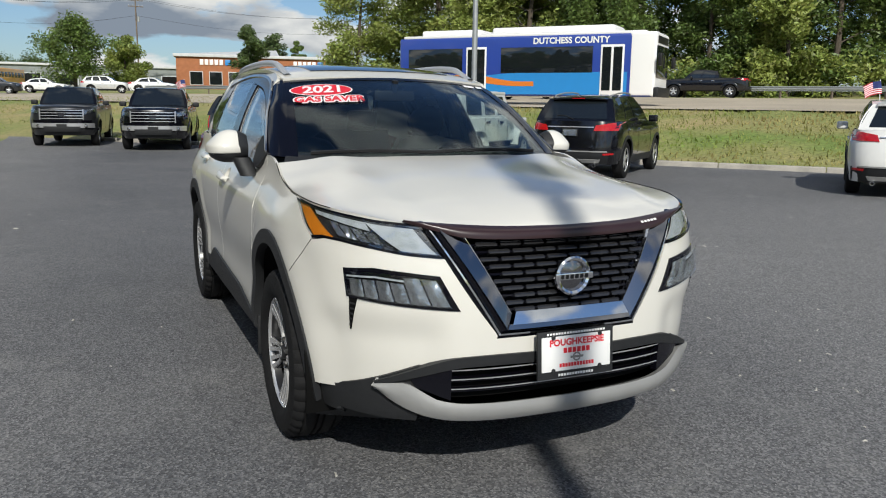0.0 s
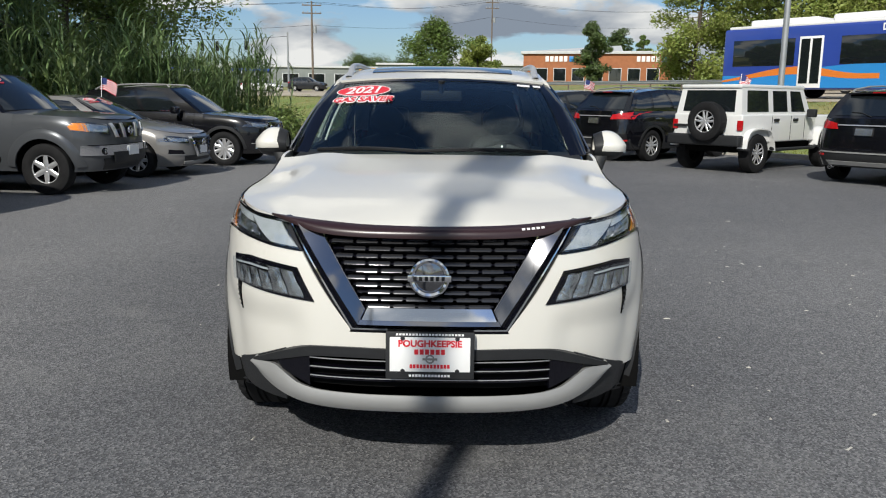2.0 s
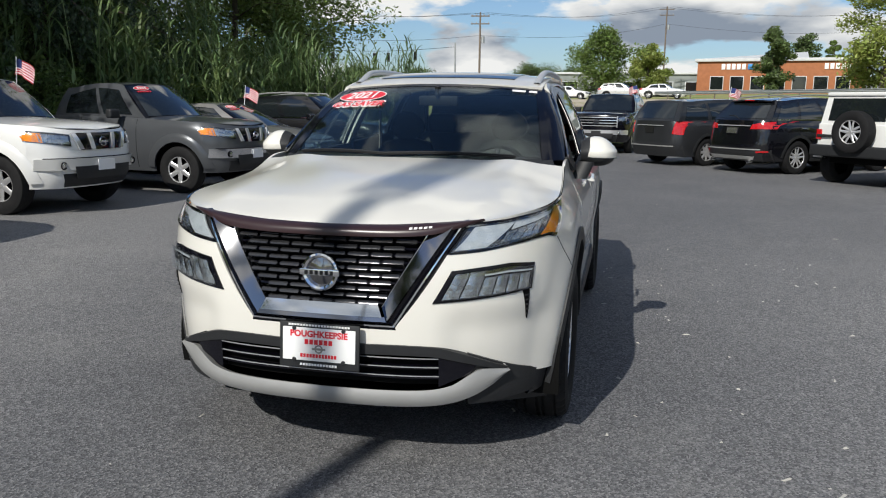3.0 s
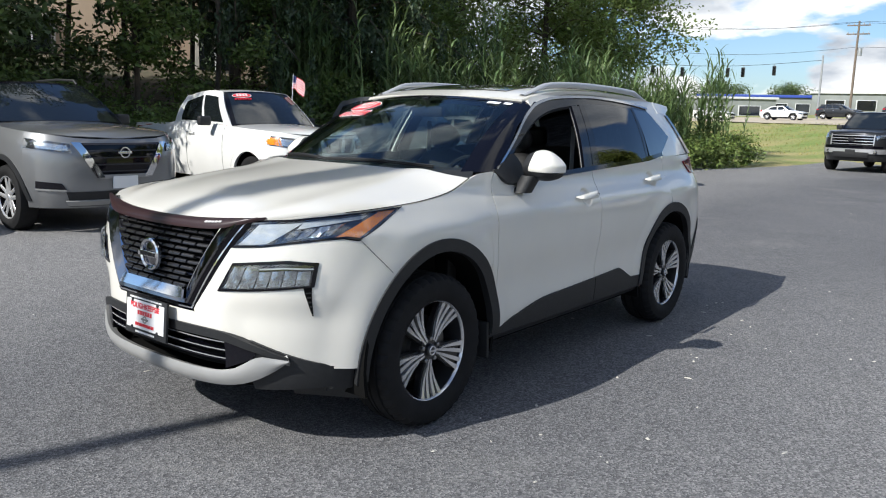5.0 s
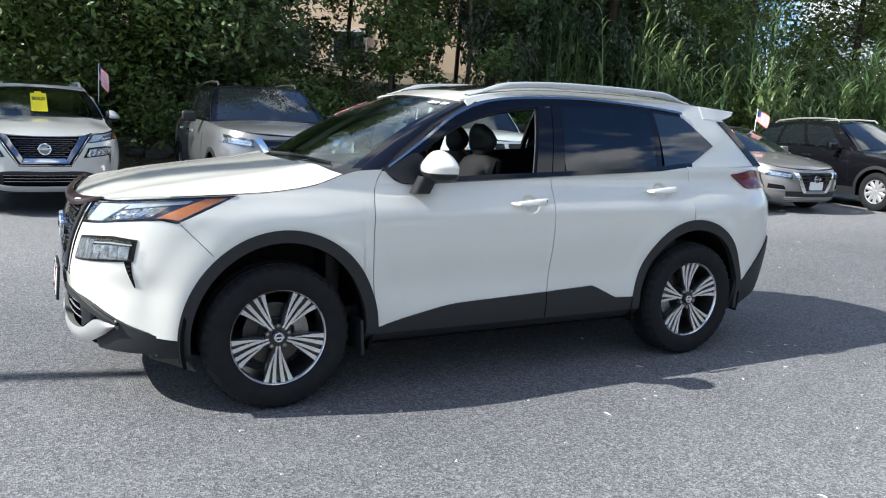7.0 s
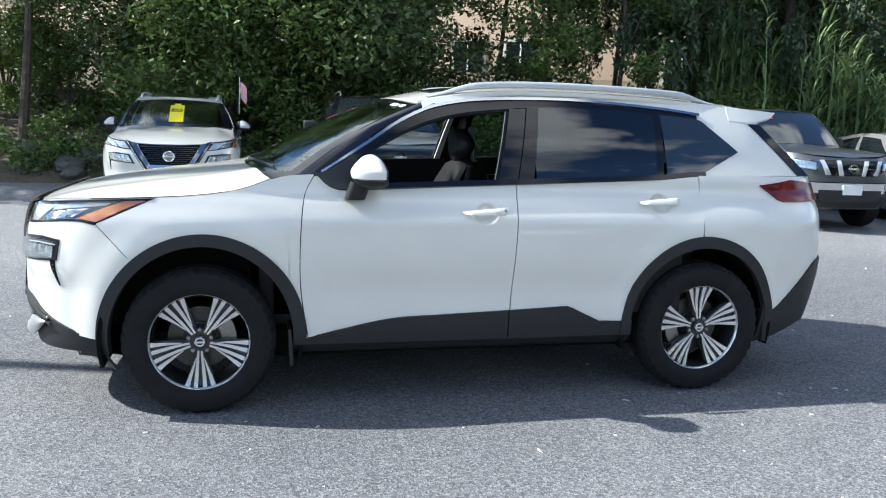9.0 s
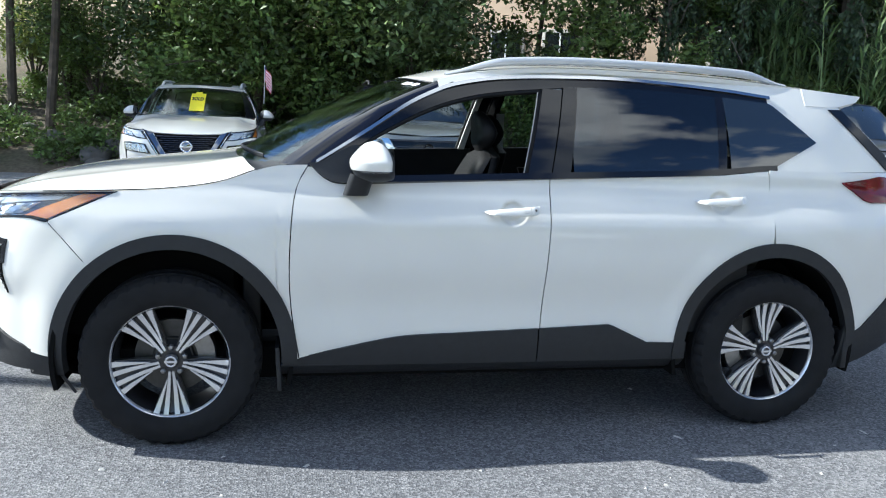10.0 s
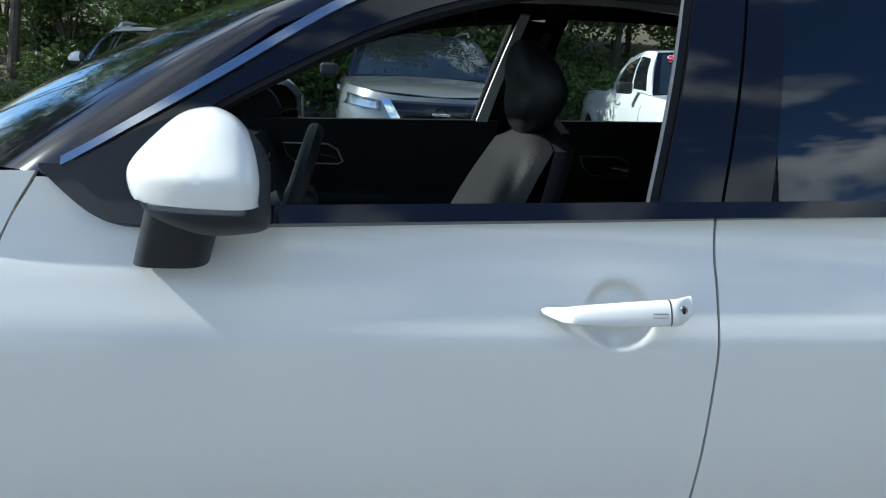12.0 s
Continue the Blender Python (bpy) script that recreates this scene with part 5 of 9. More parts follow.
def build_plants():
    rng = random.Random(5)
    wood_far = "broad-leaved trees across the road"
    bank = "trees on the bank behind the cars"
    # three far broadleaf kinds, then copies
    kinds = []
    specs = [("tall leafy roadside tree with sunlit yellow-green leaves", 14, 4.2, 0.24, M["leaflight"], 31), ("tall leafy roadside tree with green leaves", 16, 4.6, 0.28, M["leaflight"], 32),
             ("slender roadside tree with pale leaves", 12, 3.2, 0.18, M["leaflight"], 33), ("dark leafy tree across the road", 15, 4.2, 0.25, M["leaf"], 34)]
    for lb, h, s, r, m, sd in specs:
        kinds.append(tree(lb, h, s, r, "", 210, 0.17, sd, m, low=0.10, clumps=84))
        tagged(kinds[-1], group=wood_far)
    first = set()
    for i in range(58):
        along_ = lerp(-62, 78, (i // 2 + rng.random() * 0.8) / 29)
        d = 58.5 + (0 if i % 2 else 6.5) + rng.uniform(-1, 2.5)
        p = NRM * d + RD * along_
        if along_ < -38:
            continue
        k = rng.randrange(4) if i % 2 else rng.choice((1, 3, 0, 2))
        m = pose(p.x, p.y, height(p.x, p.y), 0, 0, rng.uniform(0, 360)) @ Matrix.Scale(rng.uniform(0.85, 1.15), 4)
        if k not in first:
            first.add(k)
            kinds[k].matrix_basis = m
        else:
            copy_thing(kinds[k], m)
    # undergrowth along the guard rail
    sp, rd = [], []
    for i in range(330):
        p = NRM * (56.5 + rng.uniform(0, 6)) + RD * lerp(-40, 78, rng.random())
        sp.append((p.x, p.y, height(p.x, p.y) + rng.uniform(0.2, 2.4)))
        rd.append(rng.uniform(0.7, 1.6))
    tagged(part("undergrowth", leaf_mesh("undergrowth", sp, rd, 120, 0.17, M["leaflight"], 77), None), "dense green undergrowth beyond the road", "undergrowth", kind="stuff")
    # lone trees in the distance
    for (b, dist, h, s, mt, lb) in ((-1.2, 118, 9.6, 5.6, "leaf", "round leafy tree by the far road"), (1.9, 126, 7.6, 3.4, "leaflight", "small pale tree by the far road"),
                                    (9.85, 122, 9.6, 2.9, "leafdark", "dark upright evergreen by the road"), (11.8, 150, 10.6, 3.0, "leafdark", "thin dark tree by the road"),
                                    (13.2, 150, 9.6, 1.6, "leaf", "thin tree by the road"),
                                    (-6.2, 205, 7.6, 7, "leafdark", "distant dark green trees across the junction"), (-3.6, 205, 7.0, 7, "leafdark", "distant dark green trees across the junction"),
                                    (-14, 210, 6.0, 8, "leafdark", "distant dark green trees across the junction"), (-19, 210, 7.0, 9, "leafdark", "distant dark green trees across the junction"), (-25, 210, 7.0, 9, "leafdark", "distant dark green trees across the junction")):
        a = radians(b)
        x, y = -0.8 + math.sin(a) * dist, -3.5 + math.cos(a) * dist
        tree(lb, h, s, 0.25, "", 170, 0.20, int(dist + h * 7 + b * 3), M[mt], low=0.15, clumps=70, m=pose(x, y, height(x, y)))
    # the bank: near trees in three kinds
    near = []
    for lb, h, s, r, m, sd in (("leafy tree on the bank with a dark crown", 9.5, 3.0, 0.13, M["leafdark"], 51), ("leafy green tree on the bank", 8.5, 2.8, 0.10, M["leaf"], 52),
                               ("several-stemmed green tree on the bank", 8.0, 2.7, 0.11, M["leafdark"], 53)):
        near.append(tree(lb, h, s, r, "", 290, 0.062, sd, m, low=0.12, stems=2 if sd == 53 else 1, clumps=105))
        tagged(near[-1], group=bank)
    used = set()
    spots = []
    for i in range(30):
        y = lerp(-7, 25, (i + rng.random() * 0.6) / 30)
        x0 = -12.9 - 0.4 * math.sin(i * 1.7) + 0.10 * (y + 4) if y < 12 else -10.6 - rng.random()
        spots.append((x0 - (i % 3) * 1.5 - rng.random(), y))
    for i, (x, y) in enumerate(spots):
        k = (i * 2 + i // 4) % 3
        if 3.4 < y < 11.0 or y < -3.2 or y > 13.5:
            continue
        m = pose(x, y, height(x, y) - 0.05, 0, 0, rng.uniform(0, 360)) @ Matrix.Scale(rng.uniform(0.85, 1.15), 4)
        if k in used:
            copy_thing(near[k], m)
        else:
            used.add(k)
            near[k].matrix_basis = m
    # thin young trees before the pale building
    for i, (x, y) in enumerate(((-13.6, 3.4), (-12.4, 6.3), (-12.4, 8.2), (-14.6, 7.4), (-12.6, 10.4), (-12.9, 2.6), (-15.2, 6.2), (-15.0, 9.4))):
        tagged(tree("thin young tree with an open crown", 6.8 + 0.4 * i, 1.75, 0.07, "", 150, 0.07, 90 + i, M["leaf"], low=0.22 if i % 2 else 0.12, clumps=38, m=pose(x, y, height(x, y))), group=bank)
    # slender bare-stemmed trees at the open end of the bank
    for i, (x, y) in enumerate(((-13.6, -4.6), (-14.6, -5.6), (-13.2, -6.6), (-15.4, -7.6), (-14.2, -9.2), (-16.0, -10.6))):
        tagged(tree("slender tree with a pale bare stem", 8.5 + 0.5 * (i % 3), 2.2, 0.11, "", 110, 0.075, 190 + i, M["leaf"], low=0.55, clumps=40, m=pose(x, y, height(x, y))), group=bank)
    # unseen tall tree farther along the bank, added to cast shade over the row
    for i, (x, y, h) in enumerate(((-12.4, -12.6, 13.5),)):
        tagged(tree("unseen tall leafy tree added on the bank for shade", h, 3.2, 0.2, "", 200, 0.10, 290 + i, M["leafdark"], low=0.4, clumps=90, m=pose(x, y, height(x, y))), group=bank)
    # broad sunlit trees behind the reeds
    for i, (x, y, h, s) in enumerate(((-13.6, 19.0, 10.0, 3.6), (-13.2, 23.4, 10.5, 4.0), (-12.6, 27.6, 9.2, 3.6), (-16.4, 16.2, 11.0, 3.6))):
        tagged(tree("broad leafy tree with a sunlit crown behind the reeds", h, s, 0.16, "", 300, 0.085, 310 + i, M["leafmid"], low=0.10, clumps=110, m=pose(x, y, height(x, y))), group=bank)
    # drooping spruce over the end of the row
    for i, (x, y, h) in enumerate(((-12.4, 12.6, 12.5), (-13.6, 9.7, 12.0))):
        tagged(spruce("tall dark spruce with hanging twigs", h, 3.5, 0.16, 340 + i, m=pose(x, y, height(x, y) - 0.1)), group=bank)
    # green shrubs low on the sunny bank
    for i in range(11):
        y = lerp(-5.2, 2.6, i / 10) + rng.uniform(-.3, .3)
        x = -14.1 + 0.12 * (y + 4) - rng.uniform(0, 1.6)
        s = thing("shrub", "dense green shrub on the bank", "shrub", pose(x, y, height(x, y) - 0.1), "shrubs on the bank")
        st = bmesh.new()
        cs = []
        for k in range(7):
            a = rng.uniform(0, 6.28)
            e = Vector((math.cos(a) * rng.uniform(.3, 1.0), math.sin(a) * rng.uniform(.3, 1.0), rng.uniform(0.9, 2.7)))
            join(st, tube(curve([(0, 0, 0), e * 0.5 + Vector((0, 0, 0.2)), e], 5), 0.03, 5, taper=0.008, cap=False))
            cs += [e, e * 0.75, e * 0.5 + Vector((0, 0, 0.2))]
        part("stem", st, M["bark"], s)
        part("foliage", leaf_mesh("foliage", cs, [rng.uniform(0.35, 0.6) for _ in cs], 330, 0.045, M["leaflight" if i % 3 == 0 else "leaf"], 200 + i), None, s)
    # ivy and brush over the bank
    sp, rd = [], []
    for i in range(560):
        y = lerp(-13, 24, rng.random())
        e = (-11.2 + 0.12 * (y + 4) if y < 14 else -8.6)
        x = e - 0.5 - rng.random() ** 1.3 * 4.5
        low = y < 0.5
        if low and rng.random() < 0.15:
            continue
        sp.append((x, y, height(x, y) + rng.uniform(0.0, 0.25 if low else (0.8 if 4.6 < y < 10.2 else 1.5))))
        rd.append(rng.uniform(0.25, 0.55) if low else rng.uniform(0.4, 0.8))
    tagged(part("undergrowth", leaf_mesh("undergrowth", sp, rd, 210, 0.055, M["leaf"], 78), None), "ivy and brush over the wooded bank", "undergrowth", kind="stuff")
    # reeds at the end of the row
    spots = []
    for i in range(980):
        t = rng.random()
        y = lerp(10.2, 25.5, t)
        e = lerp(-9.7, -5.9, smooth(8, 24, y))
        x = e - rng.random() * 3.2
        if noise.noise(Vector((x * 0.7, y * 0.7, 9.0))) < -0.12:
            continue
        spots.append((x, y, height(x, y)))
    tagged(part("reeds", reed_mesh("reeds", spots, 2.9, 9, M["reed"]), None), "tall green reeds with arching leaves", "reeds", kind="stuff")
    sp, rd = [], []
    for i in range(210):
        y = lerp(10.5, 26.0, rng.random())
        x = lerp(-9.6, -5.7, smooth(8, 24, y)) - rng.uniform(-0.15, 1.6)
        sp.append((x, y, height(x, y) + rng.uniform(0.05, 0.9)))
        rd.append(rng.uniform(0.25, 0.5))
    tagged(part("brush", leaf_mesh("brush", sp, rd, 150, 0.06, M["leafmid"], 79, hang=0.0), None), "low leafy brush at the foot of the reeds", "undergrowth", kind="stuff")
    # rough grass on the bank of the road and the far lawn
    vs, fs = [], []
    for i in range(26000):
        if i % 4:
            p = NRM * (17.85 + 10.2 * rng.random()) + RD * lerp(-24, 34, rng.random())
            x, y = p.x, p.y
        else:
            x, y = rng.uniform(-24, 8), rng.uniform(36.8, 62)
            if x > -5 and y < 37.5:
                continue
        z = height(x, y) - 0.03
        h = rng.uniform(0.05, 0.15)
        a = rng.uniform(0, 6.28)
        w = Vector((math.cos(a), math.sin(a), 0)) * 0.03
        b = Vector((x, y, z))
        k = len(vs)
        l = Vector((rng.uniform(-.6, .6), rng.uniform(-.6, .6), 1)) * h
        vs += [b - w, b + w, b + l]
        fs.append((k, k + 1, k + 2))
    tagged(part("grass", mesh_of("grass", vs, fs, False), M["grass"]), "short rough grass with dry patches", "grass", kind="stuff")
    # stones at the foot of the bank
    for i in range(46):
        y = rng.uniform(-9, 2.5)
        x = -11.35 + 0.12 * (y + 4) - rng.uniform(0.05, 2.0)
        bm = bmesh.new()
        bmesh.ops.create_icosphere(bm, subdivisions=2, radius=rng.uniform(0.10, 0.30))
        o = Vector((rng.uniform(0, 50), 0, 0))
        for v in bm.verts:
            v.co *= 1 + 0.45 * noise.noise(v.co * 4 + o)
            v.co.z *= 0.65
        tagged(part("boulder", bm, M["rock"], m=pose(x, y, height(x, y) + 0.03, 0, 0, rng.uniform(0, 360))),
               "grey boulder at the foot of the bank", "boulder", "boulders on the bank")


build_plants()


# ---- the distance: road furniture, traffic, buildings ----
def spot(bearing, dist, x0=-0.5, y0=-3.6):
    a = radians(bearing)
    return x0 + math.sin(a) * dist, y0 + math.cos(a) * dist


def build_far():
    # lamp post by the kerb, another behind the camera whose shadow crosses the car
    def lamp_post(x, y, z, h, label, heads=2, turn=0):
        p = thing("lamp_post", label, "lamp post", pose(x, y, z, 0, 0, turn), "lamp posts of the lot")
        part("base", lathe([(0.0, 0.0), (0.0, 0.24), (0.55, 0.24), (0.58, 0.20), (0.58, 0.0)], 20, "Z"), M["concrete"], p, "round concrete base")
        part("pole", tube([(0, 0, 0.5), (0, 0, h)], 0.085, 12, taper=0.065), M["galv"], p)
        for s in (1, -1):
            part("lamp_head", box(s * 0.02, s * 1.0, -0.14, 0.14, h - 0.02, h + 0.10, 0.03), M["galv"], p)
    lamp_post(8.75, 18.0, 0.40, 9.0, "grey steel lamp post by the kerb")
    a = radians(SUN_AZ)
    reach = 9.2
    lamp_post(0.36 + math.sin(a) * reach, 0.35 + math.cos(a) * reach, 0.0, 8.3, "grey steel lamp post that shades the white car", 2, 75)

    # guard rail beyond the road
    g = thing("guard_rail", "galvanised guard rail beyond the road", "guard rail", kind="structure")
    d = 53.6

    def rail(u, v):
        p = NRM * (d + 0.05 * math.sin(v * 4 * math.pi)) + RD * lerp(-60, 80, u)
        return (p.x, p.y, ROAD_Z(d) + 0.48 + 0.30 * v)
    part("rail", sheet(*grid(70, 8, rail), thick=0.01, toward=-NRM), M["galv"], g)
    post = bpy.data.meshes.new("post")
    b = box(-0.06, 0.06, -0.06, 0.06, -0.3, 0.72, 0.01)
    b.to_mesh(post)
    b.free()
    for k in range(46):
        p = NRM * (d + 0.12) + RD * (-60 + 3.05 * k)
        part("post", post, M["wood"], g, m=pose(p.x, p.y, ROAD_Z(d)))
    m = thing("marker_post", "orange marker post by the guard rail", "marker post", pose(*spot(38.9, 63), ROAD_Z(53) + 0.0))
    part("post", tube([(0, 0, 0), (0, 0, 2.0)], 0.06, 8), M["orange"], m)

    # utility poles with cross arms and wires
    poles = []
    for bearing, dist, h in ((-9.85, 108, 11.6), (2.62, 150, 15.6), (-26.0, 96, 13.0), (16.5, 160, 14.0)):
        x, y = spot(bearing, dist)
        z = height(x, y)
        u = thing("utility_pole", "weathered wooden utility pole with cross arms", "utility pole", pose(x, y, z - 0.2, 0, 0, 8), "utility poles")
        part("pole", tube([(0, 0, 0), (0, 0, h)], 0.16, 8, taper=0.11), M["wood"], u)
        for zz in (h - 0.5, h - 1.5):
            part("cross_arm", box(-1.25, 1.25, -0.06, 0.06, zz - 0.07, zz + 0.07, 0.01), M["wood"], u)
            for xx in (-1.1, -0.5, 0.5, 1.1):
                part("insulator", lathe([(0, 0), (0, .05), (.1, .06), (.2, .03), (.22, 0)], 8, "Z"), M["galv"], u, m=pose(xx, 0, zz + 0.07))
        part("transformer", lathe([(0, 0), (0, .24), (.85, .24), (.9, .1), (.9, 0)], 14, "Z"), M["galv"], u, m=pose(0.38, 0, h - 4.0))
        poles.append((Vector((x, y, z)), h))
    for i, (a_, b_) in enumerate(((0, 1), (2, 0), (1, 3))):
        for off, dz in ((-1.1, -0.3), (1.1, -0.3), (0.0, -3.2)):
            pa, pb = poles[a_][0] + Vector((off, 0, poles[a_][1] + dz)), poles[b_][0] + Vector((off, 0, poles[b_][1] + dz))
            pts = [pa.lerp(pb, k / 14) - Vector((0, 0, 1.1 * math.sin(math.pi * k / 14))) for k in range(15)]
            tagged(part("overhead_wire", tube(pts, 0.022, 4), M["cable"]), "black overhead wire between poles", "cable", "overhead wires")
    # a span wire with signals
    pa, pb = Vector((*spot(-25, 95), 8.2)), Vector((*spot(-11.5, 98), 8.4))
    for e in (pa, pb):
        s = thing("signal_pole", "grey steel pole for traffic signals", "pole", pose(e.x, e.y, 0.5), "signal poles")
        part("pole", tube([(0, 0, 0), (0, 0, e.z)], 0.14, 8, taper=0.09), M["galv"], s)
    pts = [pa.lerp(pb, k / 14) - Vector((0, 0, 0.7 * math.sin(math.pi * k / 14))) for k in range(15)]
    tagged(part("span_wire", tube(pts, 0.03, 4), M["cable"]), "black span wire carrying signals", "cable")
    for k in (3, 5, 8, 9, 11):
        s = thing("traffic_signal", "black traffic signal hanging on a wire", "traffic light", pose(*(pts[k] - Vector((0, 0, 1.25)))), "traffic signals")
        part("housing", box(-0.17, 0.17, -0.14, 0.14, 0, 1.05, 0.03), M["blackink"], s)
        part("hanger", tube([(0, 0, 1.0), (0, 0, 1.3)], 0.03, 6), M["galv"], s)
        for z in (0.18, 0.52, 0.86):
            part("visor", lathe([(-0.14, 0.12), (-0.34, 0.12), (-0.34, 0.11), (-0.14, 0.11)], 12, "Y"), M["blackink"], s, m=pose(0, 0, z))

    # brick bank across the junction
    def hall(label, bearing, dist, w, dep, h, turn, wall, roof_h=0.5, band=None, nwin=6, name="shop_building"):
        x, y = spot(bearing, dist)
        z = height(x, y) - 0.3
        t = thing(name, label, "building", pose(x, y, z, 0, 0, turn))
        part("wall", box(-w / 2, w / 2, 0, dep, 0, h, 0.03), M[wall], t)
        part("roof", box(-w / 2 - 0.4, w / 2 + 0.4, -0.4, dep + 0.4, h, h + roof_h, 0.05), M[band or "metalroof"], t)
        for i in range(nwin):
            xx = lerp(-w / 2 + 1.5, w / 2 - 1.5, (i + 0.5) / nwin)
            wn = part("window", box(xx - w / nwin * 0.3, xx + w / nwin * 0.3, -0.06, 0.02, 0.9, min(h - 1.2, 3.0), 0.02), M["metalroof"], t)
            part("pane", box(xx - w / nwin * 0.27, xx + w / nwin * 0.27, -0.10, -0.05, 1.0, min(h - 1.3, 2.9)), M["glassdark"], wn)
        return t
    t = hall("orange brick bank with a flat white-edged roof", 10.0, 132, 23.5, 14, 5.2, -10.0, "brick", 0.45, "metalroof", 7)
    part("gable", sheet([Vector((-11.9, -0.4, 5.6)), Vector((-11.9, 14, 5.6)), Vector((4, 14, 7.4)), Vector((4, -0.4, 5.62))], [(0, 1, 2, 3)], thick=0.2, toward=(0, 0, 1)), M["metalroof"], t, "low sloping roof")
    for x0 in (-8.2, 6.2):
        for i in range(5):
            part("sign_bar", box(x0 + i * 0.74, x0 + i * 0.74 + 0.55, -0.12, -0.02, 4.0, 4.85, 0.02), M["whiteink"], t, "white sign bar")
        part("sign_mark", box(x0 + 3.8, x0 + 4.7, -0.13, -0.02, 4.0, 4.85, 0.1), M["lightblue"], t, "blue sign mark")
    hall("long low grey warehouse far off", 1.5, 165, 40, 14, 4.4, -1.5, "shedgrey", 0.4)
    hall("low grey shop with a dark blue canopy", -15.5, 190, 30, 14, 4.0, 14, "shedgrey", 0.6, "blue")
    hall("long low grey shed far off", -22, 160, 40, 12, 4.0, 22, "shedgrey", 0.4)
    hall("long low grey shed far off", -7, 175, 36, 12, 4.2, 7, "shedgrey", 0.4)

    # the pale building above the bank
    b = thing("house", "pale peach stucco building behind the trees", "building", pose(-24.5, 13.0, 1.0, 0, 0, -33))
    part("wall", box(-6, 0, -34, 8.8, -1, 10, 0.03), M["stucco"], b)
    part("roof", box(-6.5, 0.6, -34.5, 9.2, 10, 10.4, 0.05), M["metalroof"], b)
    for y in (-30, -25, -21, -17, -13.5, -9.6, -5.2, -3.0, 3.2, 7.4):
        for z in (1.7, 5.4):
            w = part("window", box(-0.05, 0.10, y - 0.75, y + 0.75, z, z + 1.9, 0.02), M["concrete"], b, "window with a stone surround")
            part("pane", box(0.08, 0.13, y - 0.6, y + 0.6, z + 0.15, z + 1.75), M["glassdark"], w)
            part("mullion", box(0.12, 0.15, y - 0.03, y + 0.03, z + 0.15, z + 1.75), M["whiteink"], w)

    build_bus()
    build_chips()
    build_dump_truck()
    # traffic and parked cars far off
    road_az = math.degrees(math.atan2(RD.x, RD.y))
    def on_road(bearing, dist, heading, **k):
        x, y = spot(bearing, dist, -1.58, -3.31)
        return az(x, y, heading, height(x, y) + 0.03)
    tr = "traffic on the road"
    vehicle("pickup_truck", "black pickup driving on the road", "pickup truck", on_road(39.8, 57.5, road_az + 180), "black", W=0.98, wb=3.6, fo=0.95, ro=1.2, sill=0.45, hood_f=1.1, hood_b=1.22,
            belt=1.26, roof=1.86, ya=0.5, yt=1.2, yrt=2.75, yrb=3.0, wr=0.7, R=0.40, rim=0.24, kind="pickup", bed=1.28, seats=3, grille="truck", clad="", group=tr)
    vehicle("parked_suv", "black suv driving on the road", "suv", on_road(34.2, 50, road_az + 8), "black", hood_f=1.0, group=tr)
    vehicle("parked_suv", "white suv on the road", "suv", on_road(25.0, 50, road_az + 180), "white", hood_f=1.0, group=tr)
    for i, (bb, dd, c, hd) in enumerate(((-5.2, 88, "darkgrey", 100), (-2.4, 92, "white", 100), (1.2, 86, "silver", 95), (4.1, 84, "white", 95), (-9.4, 96, "darkgrey", 100),
                                         (-17, 92, "white", 95), (-21, 95, "silver", 95), (-12.5, 90, "white", 100))):
        x, y = spot(bb, dd)
        kw = dict(hood_f=0.8, hood_b=0.98, belt=1.02, roof=1.5, kind="sedan", back="sedan", seats=3, yrt=2.6, yrb=3.15, wr=0.55, R=0.33, sill=0.2) if i % 2 else {}
        vehicle("parked_car", "car on the far road, " + c, "car", az(x, y, hd, height(x, y)), c, group="far cars", **kw)


def build_chips():
    """Grit, twigs and leaf bits scattered over the asphalt."""
    rng = random.Random(21)
    vs, fs = [], []
    for i in range(230):
        x, y = (rng.uniform(-5, 8), rng.uniform(-4, 12)) if i % 3 else (rng.uniform(0.8, 4.5), rng.uniform(-2.5, 5))
        r = rng.uniform(0.004, 0.013)
        a = rng.uniform(0, 6.28)
        k = len(vs)
        long_ = rng.choice((1.0, 1.3, 2.6))
        for dx, dy, dz in ((-1, -.5, 0), (1, -.6, 0), (.8, .6, 0), (-.7, .5, 0), (-.3, 0, .8), (.5, .1, .7)):
            ux, uy = dx * r * long_, dy * r
            vs.append((x + ux * math.cos(a) - uy * math.sin(a), y + ux * math.sin(a) + uy * math.cos(a), 0.001 + dz * r * 0.8))
        fs += [(k, k + 1, k + 5, k + 4), (k + 1, k + 2, k + 5), (k + 2, k + 3, k + 4, k + 5), (k + 3, k, k + 4)]
    tagged(part("grit", mesh_of("grit", vs, fs, False), M["flint"]), "pale grit and leaf bits on the asphalt", "grit", kind="stuff")


